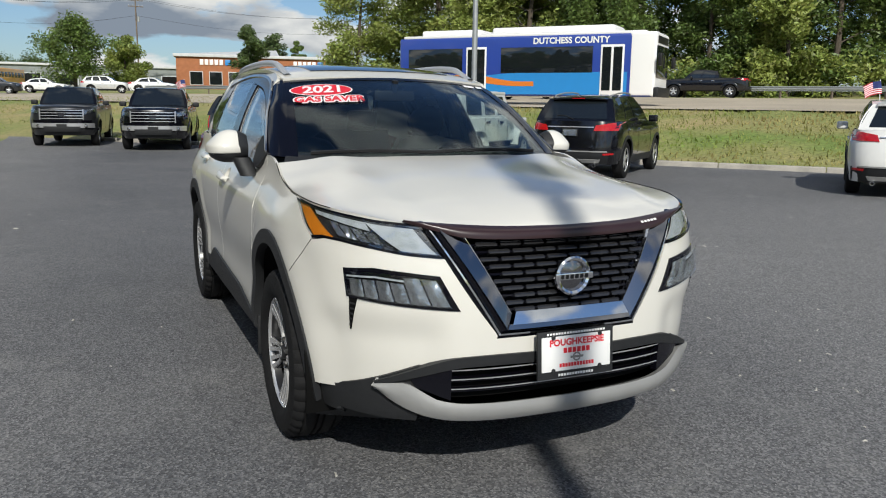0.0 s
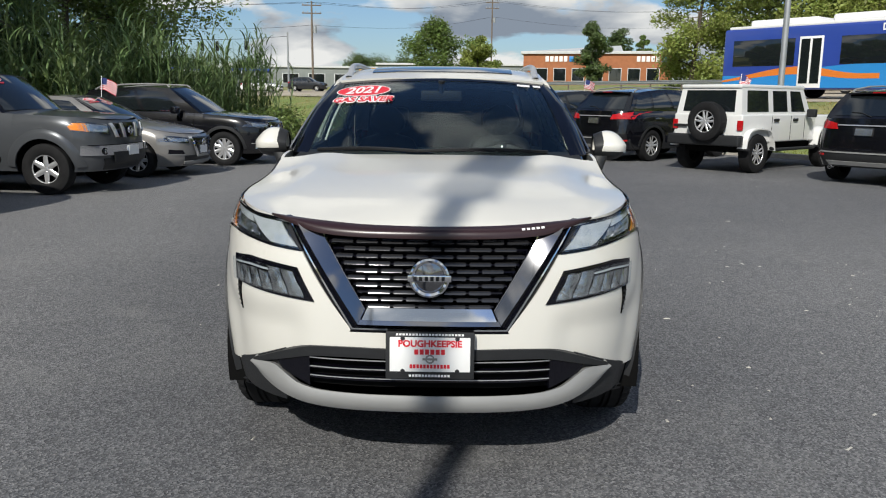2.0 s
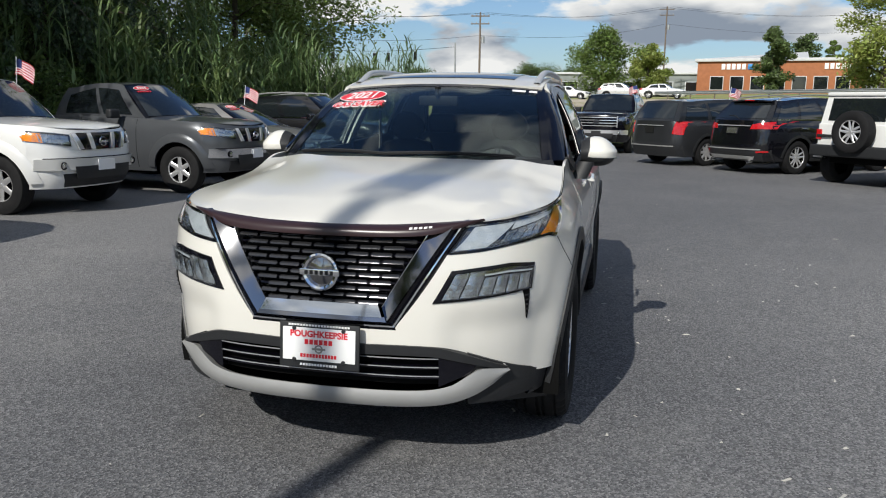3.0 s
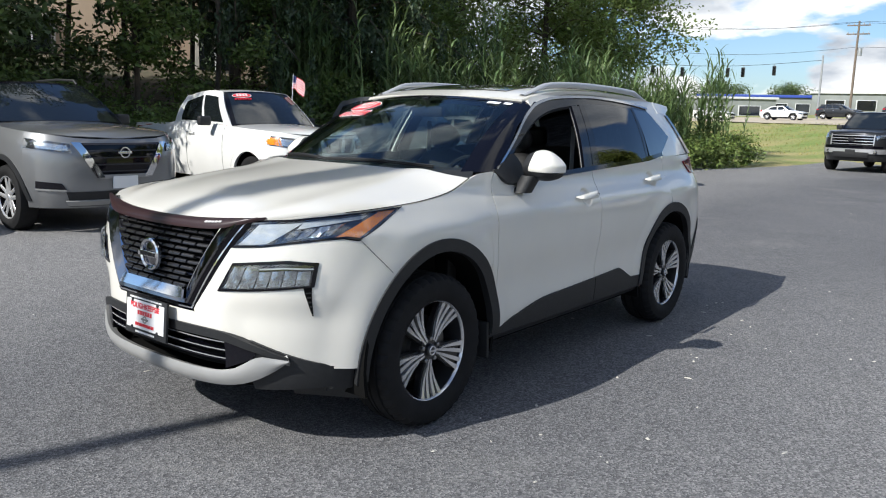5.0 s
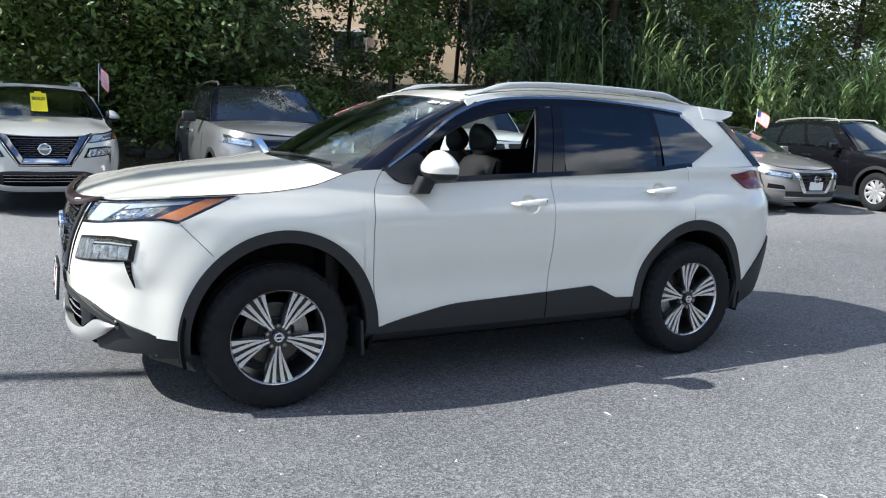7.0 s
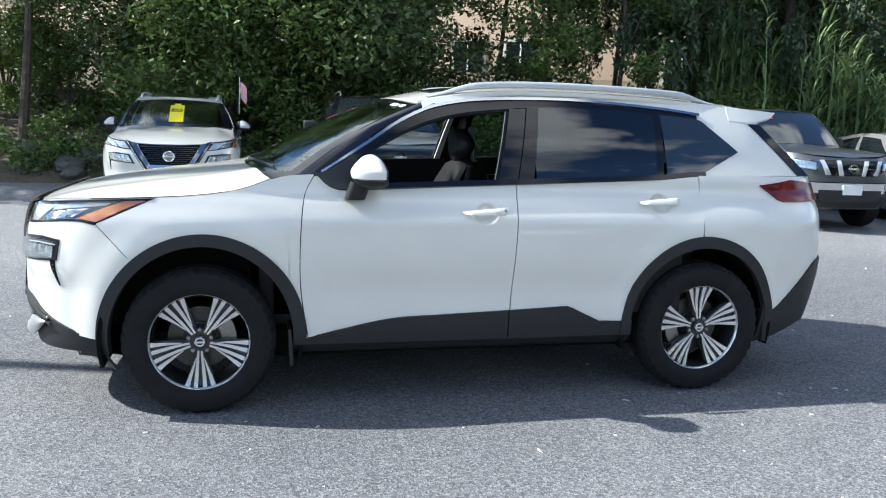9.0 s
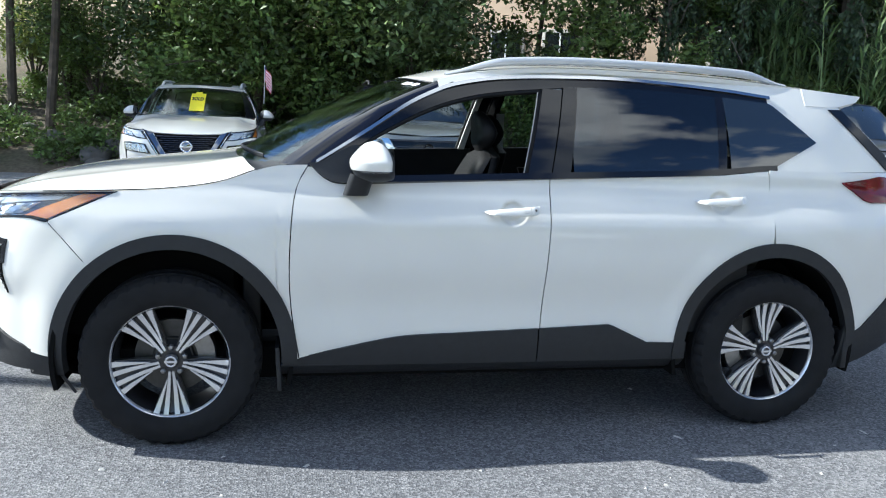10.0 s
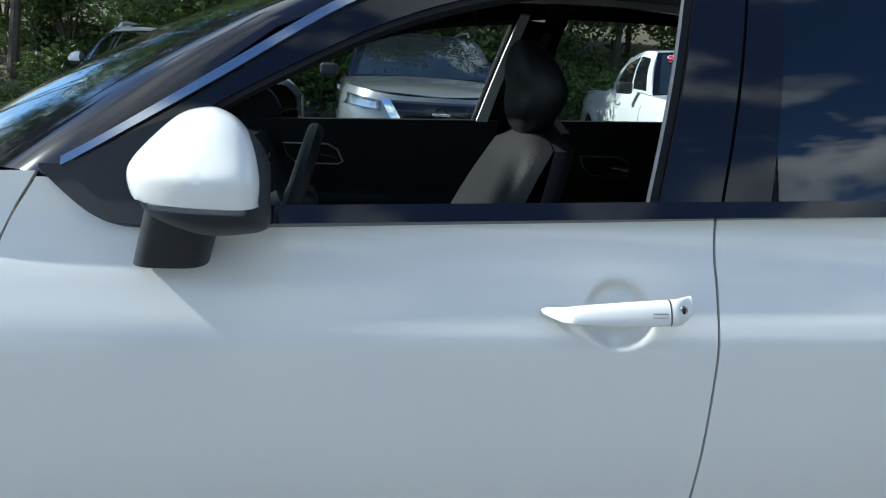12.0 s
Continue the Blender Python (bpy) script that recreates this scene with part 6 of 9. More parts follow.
def build_bus():
    x, y = 19.15, 26.35
    heading = math.degrees(math.atan2(RD.x, RD.y))
    t = thing("bus", "blue and white city bus with an orange wave", "bus", az(x, y, heading, height(x, y) + 0.03))
    W, L = 1.27, 12.0
    part("body", box(-W, W, -2.4, L - 2.4, 0.35, 2.95, 0.12, 3), M["blue"], t)
    part("roof", box(-W + 0.05, W - 0.05, -2.0, L - 2.6, 2.93, 3.06, 0.06), M["whiteink"], t)
    part("roof_unit", box(-0.9, 0.9, 5.6, 8.6, 3.03, 3.32, 0.12, 3), M["whiteink"], t)
    part("roof_unit", box(-0.95, 0.95, -0.6, 5.0, 3.03, 3.36, 0.14, 3), M["whiteink"], t)
    part("front_mask", box(-W - 0.006, W + 0.006, -2.46, -1.35, 0.36, 3.0, 0.12, 3), M["whiteink"], t, "white front end")
    part("windscreen", box(-W * 0.92, W * 0.92, -2.50, -2.44, 1.15, 2.45, 0.05), M["glassdark"], t)
    part("destination_sign", box(-W * 0.8, W * 0.8, -2.49, -2.43, 2.55, 2.85, 0.03), M["blackink"], t)
    part("front_bumper", box(-W, W, -2.62, -2.40, 0.35, 0.75, 0.06), M["plastic"], t)
    for s in (1, -1):
        X = lambda k: (s * W, s * (W + k))
        # pale blue wave below, orange wave over it
        def wave(u, v, top, low, k):
            yy = lerp(-1.3, L - 2.45, u)
            return (s * (W + k), yy, lerp(low(yy), top(yy), v))
        part("blue_wave", sheet(*grid(40, 3, lambda u, v: wave(u, v, lambda q: 0.95 + 0.42 * smooth(9.0, 3.0, q), lambda q: 0.42, 0.006)), thick=0.004, toward=(s, 0, 0)), M["lightblue"], t, "light blue wave")
        part("orange_wave", sheet(*grid(40, 2, lambda u, v: wave(u * 0.62 + 0.38, v, lambda q: 0.98 + 0.33 * math.sin((q - 3.3) * 0.62) * smooth(3, 6, q), lambda q: 0.78 + 0.20 * math.sin((q - 3.6) * 0.62) * smooth(3, 6, q), 0.012)), thick=0.004, toward=(s, 0, 0)), M["orange"], t, "orange wave")
        for y0, y1 in ((0.2, 4.4), (6.3, 9.1)):
            part("window_band", box(*X(0.012), y0, y1, 1.35, 2.45, 0.01), M["glassdark"], t)
        for y0 in (-1.15, 5.1):
            d = part("door", box(*X(0.03), y0, y0 + 1.0, 0.42, 2.5, 0.02), M["whiteink"], t, "white-framed glazed door")
            for k in (0, 1):
                part("pane", box(s * (W + 0.025), s * (W + 0.04), y0 + 0.08 + 0.47 * k, y0 + 0.45 + 0.47 * k, 0.6, 2.4), M["glassdark"], d)
        part("mirror", box(s * W, s * (W + 0.3), -2.75, -2.6, 1.6, 2.1, 0.04), M["blackink"], t)
        me = text_mesh("DUTCHESS COUNTY", 0.36, bold=0.012)
        mm = Matrix.Translation((s * (W + 0.012), 1.2, 2.70)) @ Euler((radians(90), 0, radians(90 * s))).to_matrix().to_4x4()
        part("lettering", me, M["whiteink"], t, "white lettering", m=mm)
    put_wheels(t, 0.48, 0.29, 0.28, W - 0.15, (0, 6.2 + 0.3), "five", 8)
    # school bus in the distance
    x, y = spot(-6.3, 128)
    s = thing("school_bus", "yellow school bus parked far off", "bus", az(x, y, 200, height(x, y)))
    part("body", box(-1.2, 1.2, 0.4, 9.0, 0.5, 3.0, 0.2, 3), M["busyellow"], s)
    part("hood", box(-0.95, 0.95, -1.0, 0.5, 0.5, 1.6, 0.15, 3), M["busyellow"], s)
    part("windscreen", box(-1.0, 1.0, 0.34, 0.42, 1.7, 2.5, 0.02), M["glassdark"], s)
    for sx in (1, -1):
        for k in range(8):
            part("side_window", box(sx * 1.19, sx * 1.215, 0.8 + k, 1.6 + k, 1.75, 2.45, 0.01), M["glassdark"], s)
    put_wheels(s, 0.46, 0.28, 0.28, 1.05, (0, 6.4), "five", 8)


def build_dump_truck():
    x, y = spot(22.5, 60.0, -1.58, -3.31)
    heading = math.degrees(math.atan2(RD.x, RD.y)) + 180
    t = thing("dump_truck", "tipper truck with a pale ribbed body and a blue cab", "truck", az(x, y, heading, height(x, y) + 0.03))
    part("chassis", box(-0.55, 0.55, -1.2, 7.2, 0.65, 1.0, 0.03), M["under"], t)
    part("hood", box(-0.85, 0.85, -1.5, 0.3, 0.9, 1.75, 0.15, 3), M["blue"], t)
    part("cab", box(-1.15, 1.15, 0.2, 1.75, 0.8, 2.75, 0.15, 3), M["blue"], t)
    part("windscreen", box(-0.95, 0.95, 0.12, 0.24, 1.85, 2.55, 0.03), M["glassdark"], t)
    for s in (1, -1):
        part("side_window", box(s * 1.13, s * 1.165, 0.45, 1.4, 1.8, 2.5, 0.02), M["glassdark"], t)
        part("fender", lathe([(-0.18, 0.62), (0.18, 0.62), (0.18, 0.56), (-0.18, 0.56)], 16, "X", 10, 170), M["blue"], t, m=pose(s * 1.0, 0, 0.52))
        part("exhaust_stack", tube([(s * 1.0, 1.9, 1.0), (s * 1.0, 1.9, 3.4)], 0.07, 8), M["chrome"], t)
    part("tipper_body", box(-1.22, 1.22, 2.0, 7.6, 1.15, 2.95, 0.04), M["concrete"], t, "pale ribbed tipping body")
    part("canopy", box(-1.22, 1.22, 0.5, 2.1, 2.95, 3.1, 0.03), M["concrete"], t)
    for s in (1, -1):
        for k in range(9):
            part("rib", box(s * 1.21, s * 1.29, 2.1 + k * 0.66, 2.18 + k * 0.66, 1.2, 2.9, 0.01), M["concrete"], t)
        part("top_rail", box(s * 1.2, s * 1.31, 2.0, 7.6, 2.85, 2.98, 0.01), M["concrete"], t)
    put_wheels(t, 0.52, 0.29, 0.30, 1.0, (0, 4.9, 6.2), "five", 8)


build_far()


# ---- the white car ----
# front axle at y = 0, nose towards -y, its left side towards +x
WB, RO, QF, QR = 2.706, 1.0, 3.0, 3.5
NOSE = along([(0.20, 0.80), (0.30, 0.885), (0.36, 0.900), (0.45, 0.900), (0.55, 0.908), (0.70, 0.908), (0.83, 0.898), (0.92, 0.882), (1.0, 0.862), (1.06, 0.84), (1.2, 0.8)])
WIDE = along([(0.20, 0.845), (0.30, 0.868), (0.40, 0.886), (0.55, 0.900), (0.75, 0.906), (0.90, 0.901), (0.955, 0.895), (0.985, 0.885), (1.02, 0.868), (1.055, 0.850), (1.085, 0.832), (1.13, 0.815), (1.20, 0.803), (1.3, 0.76)])
STERN = along([(0.2, 0.86), (0.35, 0.93), (0.55, 0.98), (0.70, 1.0), (1.0, 0.99), (1.10, 0.96), (1.20, 0.93), (1.3, 0.9)])


def body(s, z, off=0.0):
    """The skin of the lower body: s 0 nose, 1 front axle, 2 rear axle, 3 tail."""
    def p(s, z):
        w = WIDE(z)
        if s < 1:
            a = max(0.0, s) * math.pi / 2
            return Vector((w * math.sin(a) ** (2 / QF), -NOSE(z) * math.cos(a) ** (2 / QF), z))
        if s <= 2:
            return Vector((w * (1 + 0.006 * math.sin(math.pi * (s - 1))), (s - 1) * WB, z))
        a = min(1.0, s - 2) * math.pi / 2
        return Vector((w * max(0.0, math.cos(a)) ** (2 / QR), WB + STERN(z) * math.sin(a) ** (2 / QR), z))
    q = p(s, z)
    # hollow flank above the sill, crisp shoulder
    if 0.9 < s < 2.4:
        q.x -= 0.020 * smooth(0.9, 1.1, s) * smooth(2.4, 2.1, s) * math.exp(-((z - 0.60) / 0.13) ** 2)
    if off:
        e = 0.004
        du = p(min(3, s + e), z) - p(max(0, s - e), z)
        dv = p(s, z + e) - p(s, z - e)
        n = du.cross(dv)
        if n.length > 1e-12:
            n.normalize()
            if n.dot(Vector((q.x, q.y - 1.35, 0))) < 0:
                n = -n
            q = q + n * off
    return q


def at_x(x, z):
    return Vector((math.asin(min(1, (abs(x) / WIDE(z))) ** (QF / 2)) / (math.pi / 2), z))


def at_y(y, z):
    if y < 0:
        return Vector((math.acos(min(1, -y / NOSE(z)) ** (QF / 2)) / (math.pi / 2), z))
    if y <= WB:
        return Vector((1 + y / WB, z))
    return Vector((2 + math.asin(min(1, (y - WB) / STERN(z)) ** (QR / 2)) / (math.pi / 2), z))


def front(x, z, off=0.0):
    q = body(at_x(x, z)[0], z, off)
    return Vector((math.copysign(q.x, x), q.y, q.z)) if abs(x) > 1e-6 else Vector((0, q.y, q.z))


def line(*pts):
    """A broken line as a function of 0..1 by length."""
    p = [Vector(q) for q in pts]
    d = [0.0]
    for a, b in zip(p, p[1:]):
        d.append(d[-1] + (b - a).length)

    def f(t):
        x = t * d[-1]
        for i in range(len(p) - 1):
            if x <= d[i + 1] or i == len(p) - 2:
                return p[i].lerp(p[i + 1], (x - d[i]) / max(1e-9, d[i + 1] - d[i]))
    return f


def soft_line(*pts, n=24):
    return line(*[v.to_2d() for v in curve([(*q, 0.0) for q in pts], n)])


def coons(b, t, l, r):
    def f(u, v):
        c = b(0) * (1 - u) * (1 - v) + b(1) * u * (1 - v) + t(0) * (1 - u) * v + t(1) * u * v
        return b(u) * (1 - v) + t(u) * v + l(v) * (1 - u) + r(v) * u - c
    return f


def flanks(name, f2, nu, nv, material, parent, off=0.0, thick=0.014, label="", surf=body, sides=(1, -1)):
    """Both sides' panel from a map of (u, v) to the skin's own coordinates."""
    obs = []
    for sx in sides:
        def g(u, v):
            q = surf(*f2(u, v), off)
            return Vector((q.x * sx, q.y, q.z))
        obs.append(part(name, sheet(*grid(nu, nv, g), thick=thick, toward=(sx, -0.2, 0.25)), material, parent(sx) if callable(parent) else parent, label))
    return obs


def ell(cy, cz, ry, rz):
    """Height of an arch over y."""
    return lambda y: cz + rz * math.sqrt(max(0.0, 1 - ((y - cy) / ry) ** 2))


AF_OUT, AF_IN = (0.02, 0.38, 0.495, 0.525), (0.015, 0.38, 0.435, 0.465)
AR_OUT, AR_IN = (2.69, 0.38, 0.475, 0.510), (2.69, 0.38, 0.425, 0.445)
SILL = line((0.46, 0.385), (0.56, 0.39), (0.93, 0.462), (1.56, 0.492), (1.905, 0.508), (2.09, 0.42), (2.24, 0.42))
BELT = along([(0.55, 1.192), (0.58, 1.168), (0.62, 1.140), (0.66, 1.123), (0.71, 1.119), (0.80, 1.125), (1.62, 1.158), (2.40, 1.19), (2.66, 1.212), (2.9, 1.215), (3.4, 1.20)])
DOOR_CUT = soft_line((0.522, 0.375), (0.487, 0.60), (0.480, 0.82), (0.500, 1.07), (0.555, 1.19))
B_CUT = line((1.565, 0.40), (1.575, 0.49), (1.605, 1.165))
GAP = 0.0024


def side_of(z_lo, z_hi, y0, y1):
    """Map of a strip between heights and upright edges, in (y, z) turned to skin coordinates; edges are functions of z."""
    def f(u, v):
        ya, yb = y0(0.7), y1(0.7)
        yy = lerp(ya, yb, u)
        z = lerp(z_lo(yy), z_hi(yy), v)
        return at_y(lerp(y0(z), y1(z), u), z)
    return f


def y_at(cut):
    """An edge given bottom to top, as y over z."""
    pts = sorted([(cut(k / 40).y, cut(k / 40).x) for k in range(41)])
    out = []
    for z, y in pts:
        if not out or z > out[-1][0] + 1e-4:
            out.append((z, y))
    def f(z):
        if z <= out[0][0]:
            return out[0][1]
        for (a, va), (b, vb) in zip(out, out[1:]):
            if z <= b:
                return lerp(va, vb, (z - a) / (b - a))
        return out[-1][1]
    return f


def green(y, z, off=0.0):
    """The side of the cabin above the belt."""
    x = 0.812 - 0.470 * (z - 1.17) + 0.020 * math.sin(math.pi * max(0, min(1, (z - 1.17) / 0.43))) - 0.05 * smooth(2.2, 3.5, y) - 0.05 * smooth(3.0, 3.5, y)
    return Vector((x + off * 0.9, y, z + off * 0.42))


def screen(u, v, off=0.0):
    """Windscreen: u -1..1 across, v 0 at the cowl."""
    a = Vector((u * 0.735, 0.20 + 0.26 * abs(u) ** 2.2, 1.175 + 0.012 * (1 - u * u)))
    b = Vector((u * 0.605, 1.015 + 0.085 * abs(u) ** 2.2, 1.583 - 0.030 * u * u))
    p = a.lerp(b, v)
    p += Vector((0, -0.40, 0.80)) * 0.035 * math.sin(math.pi * v)
    return p + Vector((0.10 * u, -0.42, 0.88)) * off


def roof(u, v, off=0.0):
    """Roof skin: u -1..1 across, v 0 front .. 1 at the spoiler's root."""
    y = lerp(1.015 + 0.085 * abs(u) ** 2.2, 3.06 - 0.06 * u * u, v)
    ridge = along([(1.0, 1.583), (1.25, 1.640), (1.6, 1.672), (2.1, 1.680), (2.6, 1.666), (3.06, 1.630)])(y)
    edge = along([(1.0, 1.545), (1.25, 1.600), (1.6, 1.636), (2.1, 1.640), (2.6, 1.624), (3.06, 1.588)])(y)
    w = 0.605 + 0.012 * smooth(1.1, 1.6, y) - 0.05 * smooth(2.2, 3.3, y)
    return Vector((u * w, y, lerp(ridge, edge, abs(u) ** 2.6) + off))


HOOD_EDGE = curve([Vector((body(*at_y(y, z)).x - 0.004, y, z)) for y, z in ((-0.765, 1.020), (-0.64, 1.042), (-0.43, 1.058), (-0.19, 1.070), (0.0, 1.082), (0.19, 1.110), (0.34, 1.163))], 24)
HOOD_MID = curve([(0, -0.855, 0.985), (0, -0.79, 1.022), (0, -0.62, 1.078), (0, -0.35, 1.128), (0, -0.05, 1.165), (0, 0.205, 1.196)], 24)


def hood(u, v, off=0.0):
    k = v * 24
    i = min(23, int(k))
    e, c = HOOD_EDGE[i].lerp(HOOD_EDGE[i + 1], k - i), HOOD_MID[i].lerp(HOOD_MID[i + 1], k - i)
    a = abs(u)
    z = lerp(c.z, e.z, a ** 2.6) + 0.013 * math.exp(-((a - 0.70) / 0.12) ** 2) * smooth(0.05, 0.4, v)
    return Vector((u * e.x, lerp(c.y, e.y, a ** 1.9), z + off))


def hero_wheel():
    """Alloy wheel: five pairs of machined blades over black pockets; outside is +x."""
    R, rr = 0.366, 0.243
    prof = [(-0.10, rr - 0.01), (-0.116, rr + 0.02), (-0.121, rr + 0.06), (-0.112, R - 0.022), (-0.095, R - 0.006)]
    tread = [(-0.072, R), (-0.070, R - 0.010), (-0.062, R - 0.010), (-0.060, R + 0.001), (-0.020, R + 0.002), (-0.018, R - 0.010), (-0.008, R - 0.010), (-0.006, R + 0.002)]
    half = prof + tread
    full = half + [(-a, r) for a, r in reversed(half)]
    full[-1] = (0.100, rr - 0.002)
    t = lathe(full, 120)
    # cross grooves on the shoulders
    for v in t.verts:
        r = math.hypot(v.co.y, v.co.z)
        if r > R - 0.03 and abs(v.co.x) > 0.065:
            k = int(round(math.degrees(math.atan2(v.co.z, v.co.y)) / 3.0))
            if k % 3 == 0:
                v.co.y *= (r - 0.008) / r
                v.co.z *= (r - 0.008) / r
    face = bmesh.new()
    join(face, lathe([(0.080, rr * 0.955), (0.092, rr * 0.968), (0.097, rr * 0.988), (0.094, rr * 1.005), (0.080, rr * 1.005)], 72))
    # one spoke: black web with four machined strips
    spoke = bmesh.new()
    def web(u, v):
        r = lerp(0.045, rr * 0.95, v)
        return (lerp(0.062, 0.076, v) - 0.014 * math.sin(math.pi * v), lerp(0.015, 0.078, v) * (2 * u - 1), r)
    join(spoke, sheet(*grid(6, 8, web), thick=0.03, toward=(1, 0, 0)))
    n_dark = len(spoke.faces)
    for k in (-1, 1):
        for r0, a0, b0, a1, b1 in ((0.048, 0.0025, 0.0120, 0.012, 0.033), (0.085, 0.0165, 0.0205, 0.051, 0.074)):
            def strip_(u, v):
                y = lerp(lerp(a0, a1, v), lerp(b0, b1, v), u)
                r = lerp(r0, math.sqrt((rr * 0.952) ** 2 - y * y), v)
                q = (r - 0.05) / 0.18
                return (lerp(0.080, 0.093, q) - 0.012 * math.sin(math.pi * max(0, min(1, q))), y * k, r)
            join(spoke, sheet(*grid(3, 8, strip_), thick=0.013, toward=(1, 0, 0)))
    spoke.faces.ensure_lookup_table()
    for i, f in enumerate(spoke.faces):
        f.material_index = 1 if i >= n_dark else 0
    dark = lathe([(0.085, rr * 0.94), (0.03, rr * 0.90), (-0.10, rr * 0.93)], 48)
    join(dark, lathe([(0.070, 0.0), (0.070, 0.062), (0.03, 0.072), (-0.05, 0.08)], 32))
    cap = lathe([(0.092, 0.0), (0.092, 0.025), (0.086, 0.031), (0.066, 0.031)], 28)
    ring = lathe([(0.093, 0.024), (0.095, 0.022), (0.095, 0.018), (0.093, 0.016)], 28)
    join(ring, box(0.093, 0.096, -0.026, 0.026, -0.0045, 0.0045))
    a = radians(36)
    nut = bmesh.new()
    join(nut, lathe([(0.060, 0.012), (0.082, 0.011), (0.086, 0.006), (0.086, 0.0)], 6), Matrix.Translation((0, 0.056 * math.sin(a), 0.056 * math.cos(a))))
    disc = lathe([(0.012, 0.0), (0.012, 0.08), (0.0, 0.085), (0.0, 0.158), (-0.022, 0.158), (-0.022, 0.0)], 48)
    cal = lathe([(0.02, 0.10), (0.02, 0.172), (-0.05, 0.172), (-0.05, 0.10), (0.02, 0.10)], 8, "X", 155, 215)
    out = {}
    for nm, b, mt in (("tyre", t, "rubber"), ("rim", face, "alloy"), ("wheel", dark, "alloydark"), ("spoke", spoke, "alloydark"), ("hub_cap", cap, "alloydark"), ("cap_ring", ring, "alloy"),
                      ("wheel_nut", nut, "steel"), ("brake_disc", disc, "discdark"), ("brake_caliper", cal, "steel")):
        me = bpy.data.meshes.new(nm)
        bmesh.ops.recalc_face_normals(b, faces=b.faces)
        b.to_mesh(me)
        b.free()
        me.polygons.foreach_set("use_smooth", [True] * len(me.polygons))
        me.set_sharp_from_angle(angle=radians(32))
        me.materials.append(M[mt])
        if nm == "spoke":
            me.materials.append(M["alloy"])
        out[nm] = me
    return out


def compact_suv(label, place, paint_key, hero=True):
    car = thing("compact_suv", label, "suv", place)
    P = M[paint_key]
    pl = M["plastic"]

    # -- lower skin --
    bumper_low = along([(0.0, 0.548), (0.30, 0.553), (0.43, 0.552), (0.56, 0.515), (0.70, 0.455), (0.80, 0.405)])
    left = line(at_x(0.285, 0.553), at_x(0.285, 0.618), at_x(0.478, 0.905))
    bot = line(*[at_x(x, bumper_low(x)) for x in (0.285, 0.36, 0.43, 0.50, 0.56, 0.63, 0.70, 0.76)], at_y(-0.60, 0.395), at_y(-0.464, 0.385))
    top = line(at_x(0.478, 0.905), at_x(0.60, 0.915), at_x(0.70, 0.932), at_y(-0.60, 0.947), at_y(-0.53, 0.950), at_y(-0.47, 0.938), at_y(-0.453, 0.94))
    right = line(*[at_y(0.02 - 0.484 * math.sqrt(1 - ((z - 0.38) / 0.525) ** 2), z) for z in (0.385, 0.46, 0.53, 0.60, 0.66, 0.72, 0.77)], at_y(-0.315, 0.79), at_y(-0.453, 0.94))

    def fascia(s, z, off=0.0):
        q = body(s, z, off)
        # the lower cheek tucks in below the fog lamp, ridge beside the arch
        k = smooth(0.735, 0.60, z) * smooth(0.42, 0.56, q.x) * smooth(-0.44, -0.62, q.y)
        n = Vector((0.45, -0.9, 0))
        q -= n * 0.022 * k
        q.x += 0.016 * smooth(1.32, 1.0, math.hypot((q.y - 0.015) / 0.495, (q.z - 0.38) / 0.525))
        return q
    flanks("bumper_cover", coons(bot, top, left, right), 44, 22, P, car, surf=fascia)
    part("bumper_cover", sheet(*grid(16, 3, lambda u, v: front(lerp(-0.29, 0.29, u), lerp(0.548, 0.625, v))), thick=0.014, toward=(0, -1, 0)), P, car)
    # fender
    af, ar = ell(*AF_OUT), ell(*AR_OUT)
    hood_line = along([(p.y, p.z - 0.004) for p in HOOD_EDGE[8::2]] + [(0.42, 1.182), (0.60, 1.190)])
    f_lo = lambda y: (lerp(0.94, 0.80, (y + 0.455) / 0.12) if y < -0.335 else (af(y) - 0.012 if y < 0.46 else 0.375))
    cut_f = y_at(DOOR_CUT)

    def fender(u, v):
        ks = [-0.455, -0.335, 0.462, 0.522]
        if u < 0.14:
            yy = lerp(ks[0], ks[1], u / 0.14)
        elif u < 0.9:
            a = math.pi * (1 - (u - 0.14) / 0.76)
            yy = lerp(ks[1], ks[2], (u - 0.14) / 0.76)
        else:
            yy = lerp(0.463, ks[3], (u - 0.9) / 0.1)
        lo = f_lo(yy)
        hi = hood_line(yy) if yy > -0.19 else lerp(0.945, 1.066, (yy + 0.455) / 0.265)
        z = lerp(lo, hi, v)
        d = smooth(0.30, 0.522, yy)
        return at_y(yy + d * (cut_f(z) - GAP - 0.522), z)

    def flare(s, z, off=0.0):
        q = body(s, z, off)
        r = math.hypot((q.y - 0.015) / 0.495, (q.z - 0.38) / 0.525)
        q.x += 0.016 * smooth(1.32, 1.0, r)
        r = math.hypot((q.y - 2.69) / 0.475, (q.z - 0.38) / 0.51)
        q.x += 0.010 * smooth(1.22, 1.0, r)
        for yh, zh in ((1.430, 1.006), (2.420, 1.064)):
            # cups behind the handles
            q.x -= 0.020 * smooth(1.05, 0.58, math.hypot((q.y - yh) / 0.060, (q.z - zh) / 0.053))
        return q
    flanks("fender", fender, 48, 16, P, car, surf=flare)

    for sx in (1, -1):
        pts = []
        for k in range(9):
            y, z = lerp(-0.456, -0.318, k / 8), lerp(0.937, 0.792, k / 8)
            q = flare(*at_y(y, z), 0.0006)
            pts.append((q.x * sx, q.y, q.z))
        part("panel_seam", tube(pts, 0.0013, 5), M["under"], car)

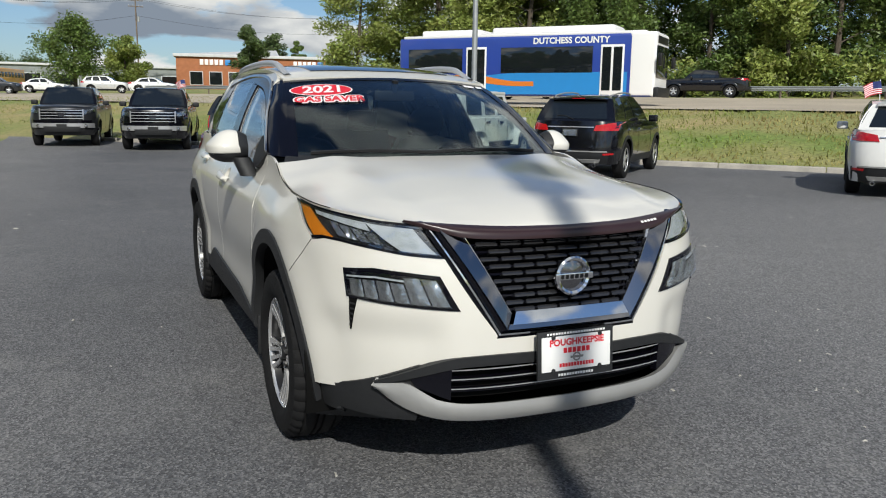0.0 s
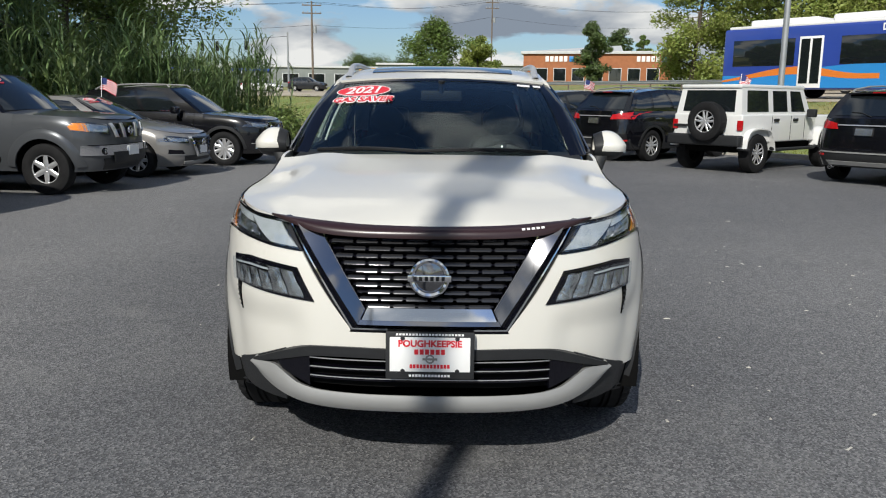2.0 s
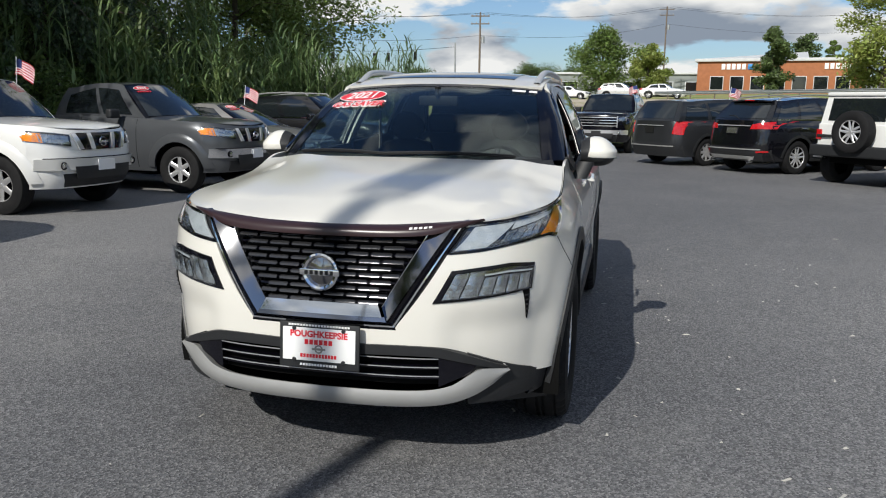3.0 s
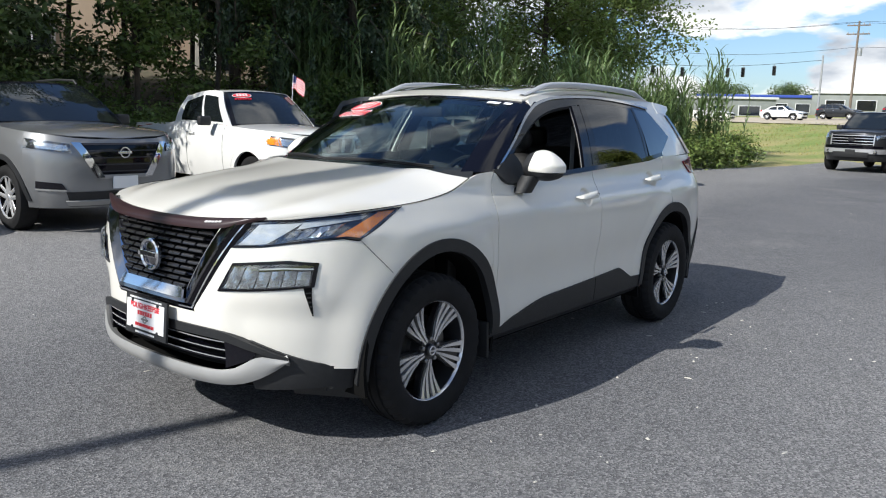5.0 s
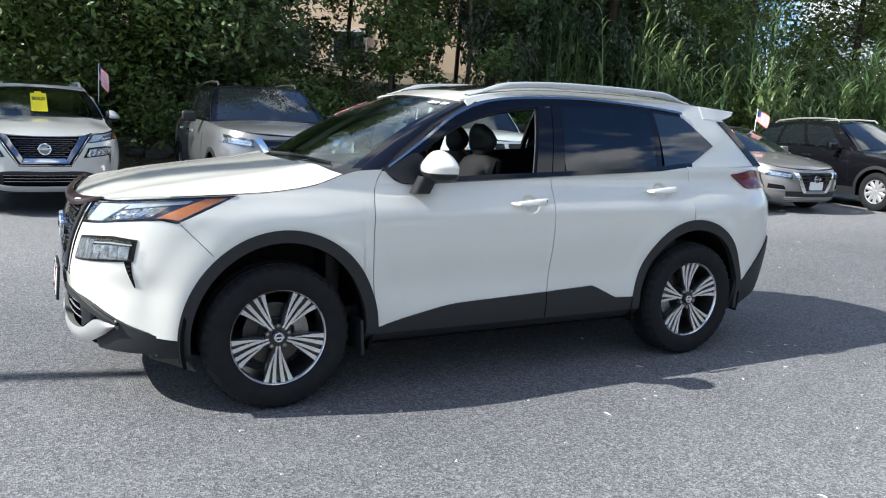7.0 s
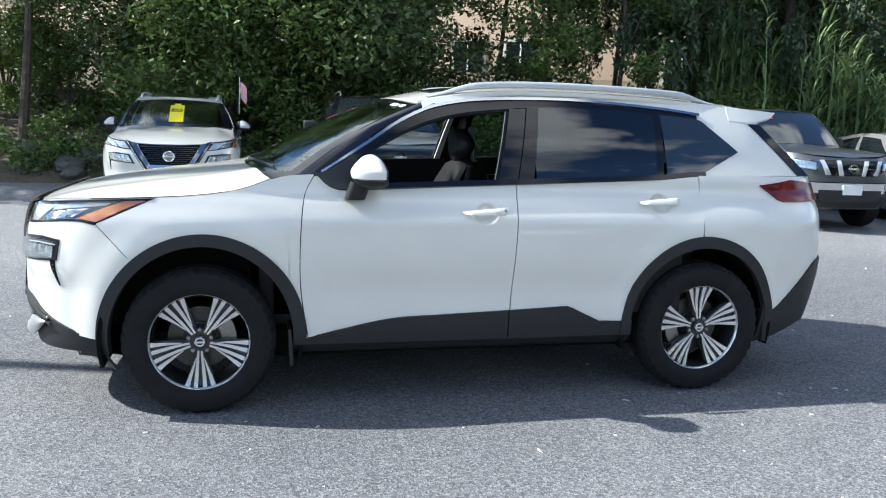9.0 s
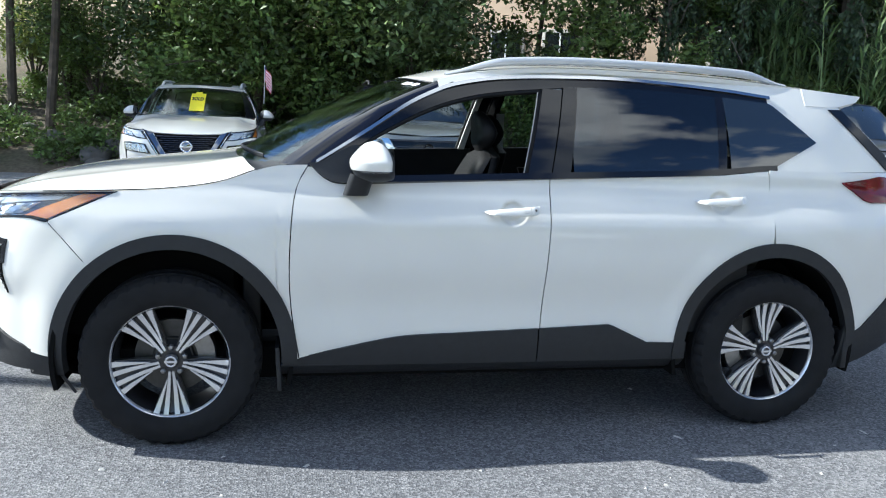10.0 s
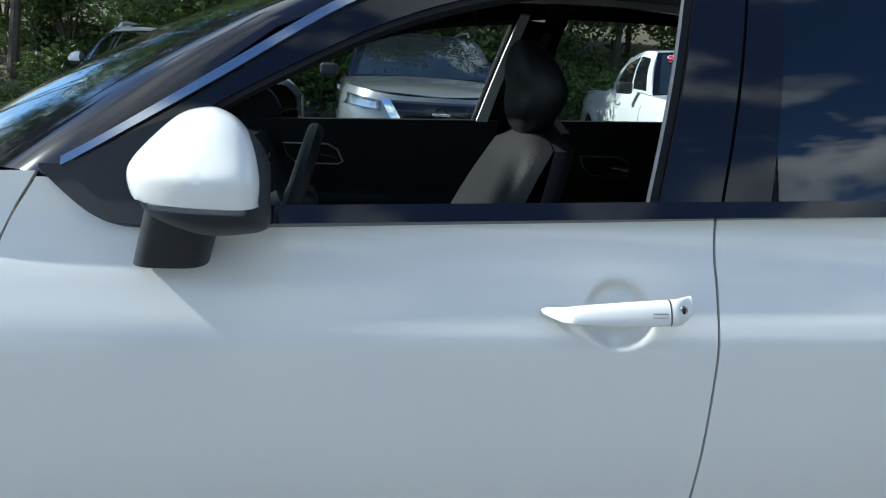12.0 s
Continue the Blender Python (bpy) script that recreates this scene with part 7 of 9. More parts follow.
    # doors
    def door_f(u, v):
        yy = lerp(0.522, 1.565, u)
        lo = along([(0.522, 0.380), (0.60, 0.397), (0.93, 0.462), (1.2, 0.477), (1.6, 0.493)])(yy)
        z = lerp(lo, BELT(max(yy, 0.56)) - 0.004, v)
        a, b = cut_f(z) + GAP, y_at(B_CUT)(z) - GAP
        return at_y(lerp(a, b, u), z)
    bcut = y_at(B_CUT)

    def door_r(u, v):
        yy = lerp(1.58, 2.665, u)
        if yy < 1.905:
            lo = lerp(0.493, 0.508, (yy - 1.58) / 0.325)
        elif yy < 2.09:
            lo = lerp(0.508, 0.42, (yy - 1.905) / 0.185)
        else:
            lo = max(0.42, ar(yy) - 0.012 if yy > 2.225 else 0.42)
        z = lerp(lo, BELT(yy) - 0.004, v)
        a, b = bcut(z) + GAP, 2.662 + 0.012 * math.sin((z - 0.89) / 0.33 * math.pi)
        return at_y(lerp(a, b, u), z)
    doors = {}
    for sx in (1, -1):
        doors[sx] = flanks("front_door", door_f, 150 if hero else 50, 110 if hero else 20, P, car, surf=flare, sides=(sx,))[0], flanks("rear_door", door_r, 150 if hero else 50, 100 if hero else 20, P, car, surf=flare, sides=(sx,))[0]

    # rear quarter and tail
    def quarter(u, v):
        s0, s1 = at_y(2.672, 0.9)[0], 3.0
        s = lerp(s0, s1, u ** 0.9)
        y = body(s, 0.7)[1]
        if y < 3.145:
            lo = max(0.44, ar(y) - 0.012)
        else:
            lo = lerp(0.44, 0.72, smooth(3.145, 3.52, y))
        return Vector((s, lerp(lo, 1.215, v)))
    flanks("rear_quarter", quarter, 48, 18, P, car, surf=flare)

    def tailblack(u, v):
        s = lerp(at_y(3.10, 0.5)[0], 3.0, u)
        y = body(s, 0.7)[1]
        hi = 0.50 if y < 3.145 else lerp(0.44, 0.72, smooth(3.145, 3.52, y)) + 0.01
        lo = lerp(0.27, 0.36, smooth(3.1, 3.5, y))
        return Vector((s, lerp(lo, hi, v)))
    flanks("rear_bumper", tailblack, 24, 8, pl, car, off=0.012, label="black rear bumper")
    # tail lamp: smoked red, pointed forwards
    tl = coons(line(at_y(3.055, 1.162), at_y(3.19, 1.072), Vector((2.62, 1.068))), line(at_y(3.055, 1.168), at_y(3.27, 1.196), Vector((2.62, 1.160))),
               line(at_y(3.055, 1.162), at_y(3.055, 1.168)), line(Vector((2.62, 1.068)), Vector((2.62, 1.160))))
    flanks("tail_light", tl, 16, 6, M["darkred"], car, off=0.012, thick=0.03, label="dark red tail light")

    # -- black plastic round the foot --
    def arch(e_in, e_out, a0, a1):
        def f(u, v):
            a = radians(lerp(a0, a1, u))
            cy, cz, ry, rz = [lerp(i, o, v) for i, o in zip(e_in, e_out)]
            y, z = cy - ry * math.cos(a), cz + rz * math.sin(a)
            return at_y(y, z)
        return f
    flanks("arch_trim", arch(AF_IN, AF_OUT, -8, 182), 48, 3, pl, car, off=0.009, thick=0.04, surf=flare)
    flanks("arch_trim", arch(AR_IN, AR_OUT, -4, 190), 48, 3, pl, car, off=0.010, thick=0.04, surf=flare)
    sill_hi = along([(0.44, 0.382), (0.56, 0.388), (0.93, 0.462), (1.2, 0.477), (1.56, 0.492), (1.905, 0.508)])
    for y0, y1 in ((0.455, 1.565), (1.571, 2.28)):
        def sill_f(u, v, y0=y0, y1=y1):
            y = lerp(y0, y1, u)
            hi = sill_hi(y) if y < 1.905 else (lerp(0.508, 0.42, (y - 1.905) / 0.185) if y < 2.09 else 0.42)
            return at_y(y, lerp(0.342, hi + 0.004, v))
        flanks("sill_trim", sill_f, 26, 4, pl, car, off=0.012, thick=0.03)
    for sx in (1, -1):
        part("sill", sheet(*grid(8, 3, lambda u, v: (sx * lerp(0.80, 0.893, v ** 0.6), lerp(0.44, 2.28, u), lerp(0.275, 0.345, v))), thick=0.02, toward=(sx, 0, -0.6)), pl, car)
        part("mud_flap", box(-0.10, 0.095, 0.455, 0.475, 0.205, 0.40, 0.008), pl, car, m=pose(sx * 0.80, -0.012, 0.0, 3, 0, 0))
        part("mud_flap", box(-0.10, 0.10, 3.115, 3.145, 0.255, 0.44, 0.008), pl, car, m=pose(sx * 0.79, -0.01, 0.02))
        # wheel wells
        for ay, rad in ((0.015, 0.455), (2.69, 0.438)):
            part("wheel_well", lathe([(-0.26, 0.15), (-0.26, rad + 0.01), (0.085, rad + 0.012), (0.085, rad + 0.03), (-0.28, rad + 0.03)], 30, "X", -14, 194), M["under"], car,
                 m=pose(sx * 0.80, ay, 0.37) @ Matrix.Rotation(math.pi if sx < 0 else 0, 4, "Z"))
    # black lower front: corner skirts, intake, silver skid
    def skirt(u, v):
        x = lerp(0.40, 0.80, u)
        if u < 0.75:
            xx = lerp(0.565, 0.80, u / 0.75)
            hi = bumper_low(xx) + 0.006
            return at_x(xx, lerp(0.30 + 0.01 * u, hi, v))
        y = lerp(at_x_y(0.80), -0.445, (u - 0.75) / 0.25)
        return at_y(y, lerp(0.285, lerp(0.405, 0.388, (u - 0.75) / 0.25), v))

    def at_x_y(x):
        return body(at_x(x, 0.4)[0], 0.4).y
    flanks("lower_bumper", skirt, 36, 10, pl, car, off=-0.008)
    for sx in (1, -1):
        part("air_flap", sheet(*grid(6, 3, lambda u, v: (sx * lerp(0.55, 0.83, u), lerp(-0.62, -0.45, u) + 0.06 * (1 - v), lerp(0.22, 0.31, v))), thick=0.012, toward=(0, -1, 0)), pl, car)
    # lip over the intake, dark frame wedge
    lip_hi, lip_lo = along([(0, 0.552), (0.43, 0.553), (0.56, 0.518), (0.70, 0.455)]), along([(0, 0.512), (0.42, 0.516), (0.56, 0.485), (0.70, 0.44)])
    part("intake_lip", sheet(*grid(40, 3, lambda u, v: front(lerp(-0.70, 0.70, u), lerp(lip_lo(abs(lerp(-0.70, 0.70, u))), lip_hi(abs(lerp(-0.70, 0.70, u))), v), 0.010)), thick=0.03, toward=(0, -1, 0)), pl, car)
    part("intake", sheet(*grid(20, 3, lambda u, v: front(lerp(-0.47, 0.47, u), lerp(0.385, 0.52, v), -0.045)), thick=0.01, toward=(0, -1, 0)), M["under"], car)
    for k in range(3):
        z = 0.420 + 0.036 * k
        part("intake_edge", sheet(*grid(20, 1, lambda u, v: front(lerp(-0.455, 0.455, u), lerp(z + 0.0095, z + 0.0125, v), 0.001)), thick=0.004, toward=(0, -1, 0.3)), M["bright"], car, "thin bright edge")
        part("intake_slat", sheet(*grid(20, 2, lambda u, v: front(lerp(-0.455, 0.455, u), lerp(z, z + 0.009, v), -0.004 - 0.004 * k % 2)), thick=0.03, toward=(0, -1, 0)), M["piano"], car)
    for sx in (1, -1):
        part("intake_cheek", sheet(*grid(6, 4, lambda u, v: front(sx * lerp(0.455, lerp(0.57, 0.60, v), u), lerp(lerp(0.39, 0.44, u), lerp(0.515, 0.488, u), v), 0.002)), thick=0.03, toward=(0, -1, 0)), M["piano"], car)
    s_hi = along([(0, 0.372), (0.40, 0.380), (0.50, 0.398), (0.545, 0.425), (0.60, 0.458), (0.66, 0.455), (0.70, 0.447)])
    s_lo = along([(0, 0.308), (0.40, 0.316), (0.54, 0.338), (0.64, 0.388), (0.70, 0.440)])

    def skid(u, v):
        x = lerp(-0.70, 0.70, u)
        lo, hi = s_lo(abs(x)), s_hi(abs(x))
        return front(x, lerp(lo, hi, v), 0.014 + 0.009 * math.sin(math.pi * v))
    part("skid_plate", sheet(*grid(64, 8, skid), thick=0.035, toward=(0, -1, 0.1)), M["satin"], car, "satin silver skid plate")
    part("under_tray", sheet(*grid(12, 6, lambda u, v: (lerp(-0.78, 0.78, u), lerp(front(lerp(-0.78, 0.78, u), 0.32).y + 0.02, -0.30, v), lerp(0.318, 0.27, v))), thick=0.01, toward=(0, 0, -1)), M["under"], car)
    part("floor_pan", box(-0.78, 0.78, -0.35, 3.2, 0.24, 0.40, 0.05), M["under"], car)

    # -- grille and vee --
    def vee(z):
        """Inner, band and outer half-widths of the vee at a height."""
        return lerp(0.232, 0.392, (z - 0.70) / 0.27)
    part("grille_back", sheet(*grid(14, 8, lambda u, v: front((2 * u - 1) * (vee(lerp(0.68, 1.0, v)) + 0.02), lerp(0.68, 1.0, v), -0.055)), thick=0.01, toward=(0, -1, 0)), M["under"], car)
    rows = 10
    for i in range(rows):
        z = 0.712 + 0.0265 * i
        w = vee(z) + 0.004
        part("grille_slat", sheet(*grid(24, 2, lambda u, v: front((2 * u - 1) * w, z - 0.001 + 0.007 * v, -0.019 - 0.004 * v)), thick=0.02, toward=(0, -1, 0)), M["piano"], car)
        # raised dashes on each slat, in step from row to row
        n = int(w / 0.0465)
        for k in range(-n, n + 1):
            x = k * 0.093 + (0.0465 if i % 2 else 0.0)
            if abs(x) > w - 0.02:
                continue
            x0, x1 = max(-w, x - 0.041), min(w, x + 0.041)
            part("grille_dash", sheet(*grid(3, 2, lambda u, v: front(lerp(x0 + 0.003 * abs(2 * v - 1), x1 - 0.003 * abs(2 * v - 1), u), z - 0.003 + 0.014 * v, lerp(-0.004, -0.014, v) + 0.003 * math.sin(math.pi * v))), thick=0.02, toward=(0, -1, 0)), M["dash"], car)
    OUT = [(0.552, 1.030), (0.300, 0.612)]

    def leg(o0, i0, o1, i1, off, off2=None):
        """Band of the vee from top to foot between two lines of (x, z)."""
        off2 = off if off2 is None else off2
        def f(u, v):
            o = Vector(o0).lerp(Vector(o1), v)
            i = Vector(i0).lerp(Vector(i1), v)
            q = o.lerp(i, u)
            return q, lerp(off, off2, u)
        return f
    for nm, f, mt, lb in (("vee_edge", leg((0.556, 1.034), (0.536, 1.026), (0.302, 0.606), (0.290, 0.628), 0.010, 0.020), "piano", "gloss black edge"),
                          ("vee_line", leg((0.536, 1.026), (0.528, 1.022), (0.290, 0.628), (0.285, 0.634), 0.024, 0.024), "chrome", "thin chrome line"),
                          ("vee_step", leg((0.528, 1.022), (0.494, 1.010), (0.285, 0.634), (0.262, 0.650), 0.012, 0.030), "piano", "gloss black step"),
                          ("vee_band", leg((0.494, 1.010), (0.404, 0.985), (0.262, 0.650), (0.238, 0.702), 0.036, 0.010), "smoke", "smoked chrome band"),
                          ("vee_inner", leg((0.404, 0.985), (0.386, 0.98), (0.238, 0.702), (0.224, 0.712), 0.012, -0.03), "chrome", "chrome inner edge")):
        for sx in (1, -1):
            def g(u, v):
                q, o = f(u, v)
                p = front(q.x, q.y, o - 0.018)
                return Vector((p.x * sx, p.y, p.z))
            part(nm, sheet(*grid(5, 18, g), thick=0.02, toward=(0, -1, 0)), M[mt], car, lb)
    for nm, z0, z1, h0, h1, o0, o1, mt, lb in (("vee_edge", 0.606, 0.628, 0.302, 0.290, 0.010, 0.020, "piano", "gloss black edge"), ("vee_line", 0.628, 0.634, 0.290, 0.285, 0.024, 0.024, "chrome", "thin chrome line"),
                                               ("vee_step", 0.634, 0.650, 0.285, 0.262, 0.012, 0.030, "piano", "gloss black step"), ("vee_band", 0.650, 0.668, 0.262, 0.254, 0.036, 0.030, "smoke", "smoked chrome band"),
                                               ("vee_foot", 0.669, 0.712, 0.246, 0.228, 0.040, 0.024, "chrome", "bright chrome foot")):
        part(nm, sheet(*grid(18, 4, lambda u, v: front((2 * u - 1) * lerp(h0, h1, v), lerp(z0, z1, v), lerp(o0, o1, v) - 0.014)), thick=0.02, toward=(0, -1, 0.2)), M[mt], car, lb)
    # round badge, plain
    bd = Matrix.Translation(front(0, 0.827, 0.012))
    part("badge", lathe([(0.02, 0.0), (-0.010, 0.0), (-0.008, 0.03), (-0.002, 0.056), (0.02, 0.056)], 40, "Y"), M["smoke"], car, "round smoked badge", m=bd)
    rg = lathe([(0.0, 0.074), (-0.012, 0.073), (-0.017, 0.066), (-0.012, 0.057), (0.0, 0.056)], 44, "Y")
    part("badge_ring", rg, M["chrome"], car, "chrome badge ring", m=bd)
    part("badge_bar", box(-0.080, 0.080, -0.020, -0.004, -0.0125, 0.0125, 0.004), M["chrome"], car, "plain badge bar", m=bd)
    if hero:
        for k in range(6):
            part("badge_mark", box(-0.058 + 0.0205 * k, -0.046 + 0.0205 * k, -0.0225, -0.0195, -0.008, 0.008), M["blackink"], car, m=bd)
        # dark bug shield over the hood's edge
        lo = along([(0.0, 0.962), (0.25, 0.966), (0.41, 0.976), (0.50, 0.998), (0.605, 1.026)])
        hi = along([(0.0, 1.008), (0.25, 1.012), (0.42, 1.022), (0.605, 1.037)])
        def shield(u, v):
            x = (2 * u - 1) * 0.602
            a = abs(x)
            p = front(x, lo(a), 0.020 - 0.010 * (a / 0.602) ** 2)
            t = hood(x / 0.63, 0.03, 0.034 - 0.016 * (a / 0.602) ** 2)
            e = Vector((x, lerp(p.y, t.y, 0.85) , hi(a)))
            q = p.lerp(e, v)
            return q + Vector((0, -0.014, 0.006)) * math.sin(math.pi * v)
        part("bug_shield", sheet(*grid(40, 6, shield), thick=0.004, toward=(0, -1, 0.5)), M["shield"], car, "dark plum bug shield")
        for k, (x, w) in enumerate(((0.335, .012), (0.353, .012), (0.371, .012), (0.389, .012), (0.407, .012))):
            part("shield_mark", sheet(*grid(2, 1, lambda u, v: shield((lerp(x, x + w, u) / 0.602 + 1) / 2, lerp(0.46, 0.62, v)) + Vector((0, -0.003, 0.001))), thick=0.001, toward=(0, -1, 0.4)), M["whiteink"], car, "small white mark")

    # -- lamps --
    hl_b = line(at_x(0.483, 0.906), at_x(0.60, 0.916), at_x(0.70, 0.933), at_y(-0.60, 0.948), at_y(-0.53, 0.951), at_y(-0.465, 0.939))
    hl_t = line(at_x(0.552, 1.022), *[at_y(p.y, p.z - 0.006) for p in HOOD_EDGE[3:13]])
    hl_l = line(at_x(0.483, 0.906), at_x(0.552, 1.022))
    hl_r = line(at_y(-0.465, 0.942), HOODTIP())
    hl = coons(hl_b, hl_t, hl_l, hl_r)

    def lamp_skin(s, z, off=0.0):
        q = body(s, z, 0.0)
        # the lamp leans back under the hood line
        return q + Vector((0.6, -0.75, 0.25)) * off
    sub = lambda f, u0, u1, v0, v1: (lambda u, v: f(lerp(u0, u1, u), lerp(v0, v1, v)))
    hls = flanks("headlight", hl, 24, 8, M["lamphouse"], car, off=-0.022, thick=0.01, label="slim clear headlight", surf=lamp_skin)
    par = {1: hls[0], -1: hls[1]}
    # day lamp: a bright bar under the hood's edge, widening inwards
    flanks("day_lamp", lambda u, v: hl(lerp(lerp(0.02, 0.05, v), lerp(0.24, 0.36, v), u), lerp(0.12, 0.86, v)), 8, 6, M["daylamp"], lambda s: par[s], off=-0.008, thick=0.006, label="clear white day lamp", surf=lamp_skin)
    flanks("day_lamp", lambda u, v: hl(lerp(0.36, 0.80, u), lerp(lerp(0.60, 0.74, u), 0.86, v)), 16, 3, M["daylamp"], lambda s: par[s], off=-0.008, thick=0.006, label="clear white day lamp", surf=lamp_skin)
    for k in range(4):
        u0 = 0.34 + 0.095 * k
        def cell(s, z, off=0.0, k=k):
            q = lamp_skin(s, z, off)
            return q - Vector((0.6, -0.75, 0.1)) * 0.010 * (0.5 + 0.5 * math.sin(900 * s + 260 * z + 2 * k))
        flanks("reflector", sub(hl, u0, u0 + 0.082, 0.18, 0.54 + 0.03 * k), 8, 6, M["lampin"], lambda s: par[s], off=-0.008, thick=0.004, surf=cell)
    flanks("amber_reflector", lambda u, v: hl(lerp(lerp(0.78, 0.86, v), 0.97, u), lerp(0.06, 0.93, v)), 8, 6, M["amber"], lambda s: par[s], off=-0.006, thick=0.006, label="amber side reflector", surf=lamp_skin)
    flanks("lens", hl, 24, 8, M["lens"], lambda s: par[s], off=0.003, thick=0.003, surf=lamp_skin)
    flanks("lamp_edge", sub(hl, 0.0, 1.0, 0.0, 0.07), 24, 2, M["piano"], lambda s: par[s], off=0.005, thick=0.01, surf=lamp_skin)
    flanks("lamp_edge", sub(hl, 0.0, 1.0, 0.94, 1.0), 24, 2, M["piano"], lambda s: par[s], off=0.005, thick=0.01, surf=lamp_skin)
    fg_c = [at_x(0.430, 0.722), at_x(0.776, 0.758), at_x(0.782, 0.858), at_x(0.497, 0.846)]
    fg = coons(line(fg_c[0], fg_c[1]), line(fg_c[3], at_x(0.60, 0.858), at_x(0.70, 0.868), fg_c[2]), line(fg_c[0], fg_c[3]), line(fg_c[1], fg_c[2]))
    fgs = flanks("fog_light", fg, 20, 8, M["piano"], car, off=0.005, thick=0.02, label="clear lamp in a black bezel", surf=fascia)
    par2 = {1: fgs[0], -1: fgs[1]}
    for a, b, top_ in ((0.05, 0.20, 0.86), (0.20, 0.37, 0.86), (0.37, 0.51, 0.66), (0.51, 0.65, 0.66), (0.65, 0.79, 0.66), (0.79, 0.94, 0.66)):
        # bowls between upright ribs
        def bowl(s, z, off=0.0, a=a, b=b):
            q = fascia(s, z, off)
            p0, p1 = fascia(*fg(a, 0.4)), fascia(*fg(b, 0.4))
            k = (q.x - p0.x) / (p1.x - p0.x)
            h = (z - lerp(0.735, 0.765, a)) / 0.085
            return q + Vector((0.3, -0.95, 0)) * 0.011 * (0.5 + 0.5 * math.cos(math.pi * 1.9 * (k - 0.5)) * math.cos(3.0 * (h - 0.35)))
        flanks("reflector", sub(fg, a + 0.008, b - 0.008, 0.12, top_), 10, 10, M["lampin"], lambda s: par2[s], off=0.008, thick=0.004, surf=bowl)
    flanks("lens", sub(fg, 0.05, 0.95, 0.10, 0.9), 16, 6, M["lens"], lambda s: par2[s], off=0.023, thick=0.003, surf=fascia)
    flanks("brow", sub(fg, 0.34, 0.95, 0.72, 0.77), 16, 2, M["daylamp"], lambda s: par2[s], off=0.012, thick=0.008, surf=fascia, label="bright brow")
    vn = coons(line(at_x(0.767, 0.632), at_x(0.770, 0.632)), line(at_x(0.748, 0.756), at_x(0.770, 0.759)), line(at_x(0.767, 0.632), at_x(0.758, 0.70), at_x(0.748, 0.756)), line(at_x(0.770, 0.632), at_x(0.770, 0.759)))
    flanks("air_curtain", vn, 4, 10, M["under"], car, off=0.003, thick=0.01, label="black air slot", surf=fascia)
    for k in range(5):
        flanks("slot_rib", sub(vn, 0.1, 0.9, 0.15 + 0.16 * k, 0.19 + 0.16 * k), 2, 1, pl, car, off=0.007, thick=0.004, surf=fascia)

    # -- hood, cowl, windscreen, roof --
    part("hood", sheet(*grid(40, 32, lambda u, v: hood((2 * u - 1) * 0.994, lerp(0.0, 1.0, v))), thick=0.012, toward=(0, 0, 1)), P, car)
    # dark seams beside the hood
    for sx in (1, -1):
        seam = [Vector((sx * (p.x + 0.003), p.y, p.z + 0.0005)) for p in HOOD_EDGE[7:]]
        part("hood_seam", tube(seam, 0.0020, 5), M["under"], car)
    part("engine_bay", box(-0.70, 0.70, -0.60, 0.25, 0.42, 0.98, 0.05), M["under"], car)
    def cowl(u, v):
        x = 2 * u - 1
        a, b = hood(x * 0.985, 1.0), screen(x, 0.06)
        p = a.lerp(b, v)
        p.z -= 0.028 * math.sin(math.pi * min(1, v * 1.1)) + 0.004
        return p
    part("cowl", sheet(*grid(24, 5, cowl), thick=0.012, toward=(0, 0, 1)), pl, car, "black cowl")
    part("windscreen", sheet(*grid(28, 16, lambda u, v: screen(lerp(-0.97, 0.97, u), v)), thick=0.005, toward=(0, -1, 1)), M["screen"], car).visible_shadow = False
    part("screen_band", sheet(*grid(28, 2, lambda u, v: screen(lerp(-0.97, 0.97, u), lerp(0.955, 1.0, v), 0.0025)), thick=0.002, toward=(0, -1, 1)), M["piano"], car, "black screen border")
    for s0, s1 in ((-0.99, -0.935), (0.935, 0.99)):
        part("screen_band", sheet(*grid(3, 16, lambda u, v: screen(lerp(s0, s1, u), v, 0.0025)), thick=0.002, toward=(0, -1, 1)), M["piano"], car, "black screen border")
    if hero:
        for x0, x1, n in ((-0.62, -0.10, 0.05), (-0.10, 0.55, 0.05)):
            pts = [screen(lerp(x0, x1, k / 10) / 0.72, 0.035 + 0.02 * math.sin(math.pi * k / 10), 0.014) for k in range(11)]
            w = part("wiper", tube(pts, 0.0055, 6), M["plastic"], car)
            part("blade", tube([p - Vector((0, 0.0, 0.009)) for p in pts], 0.004, 5), M["rubber"], w)
    part("roof", sheet(*grid(28, 30, lambda u, v: roof(lerp(-1, 1, u), v)), thick=0.02, toward=(0, 0, 1)), P, car)
    part("sunroof", sheet(*grid(16, 14, lambda u, v: roof(lerp(-0.70, 0.70, u), lerp(0.075, 0.56, v), 0.005)), thick=0.006, toward=(0, 0, 1)), M["glassdark"], car, "dark glass roof panel")
    # spoiler and rear glass
    def spoil(u, v):
        x = 2 * u - 1
        a = roof(x, 1.0)
        b = Vector((x * 0.560, 3.325 - 0.12 * abs(x) ** 2.5, 1.592 - 0.018 * x * x))
        return a.lerp(b, v)
    part("spoiler", sheet(*grid(18, 5, spoil), thick=0.05, toward=(0, 0, 1)), P, car)
    fin = coons(line((2.93, 1.520), (3.10, 1.516), (3.245, 1.548)), line((2.93, 1.602), (3.06, 1.592), (3.285, 1.578)), line((2.93, 1.520), (2.93, 1.602)), line((3.245, 1.548), (3.285, 1.578)))
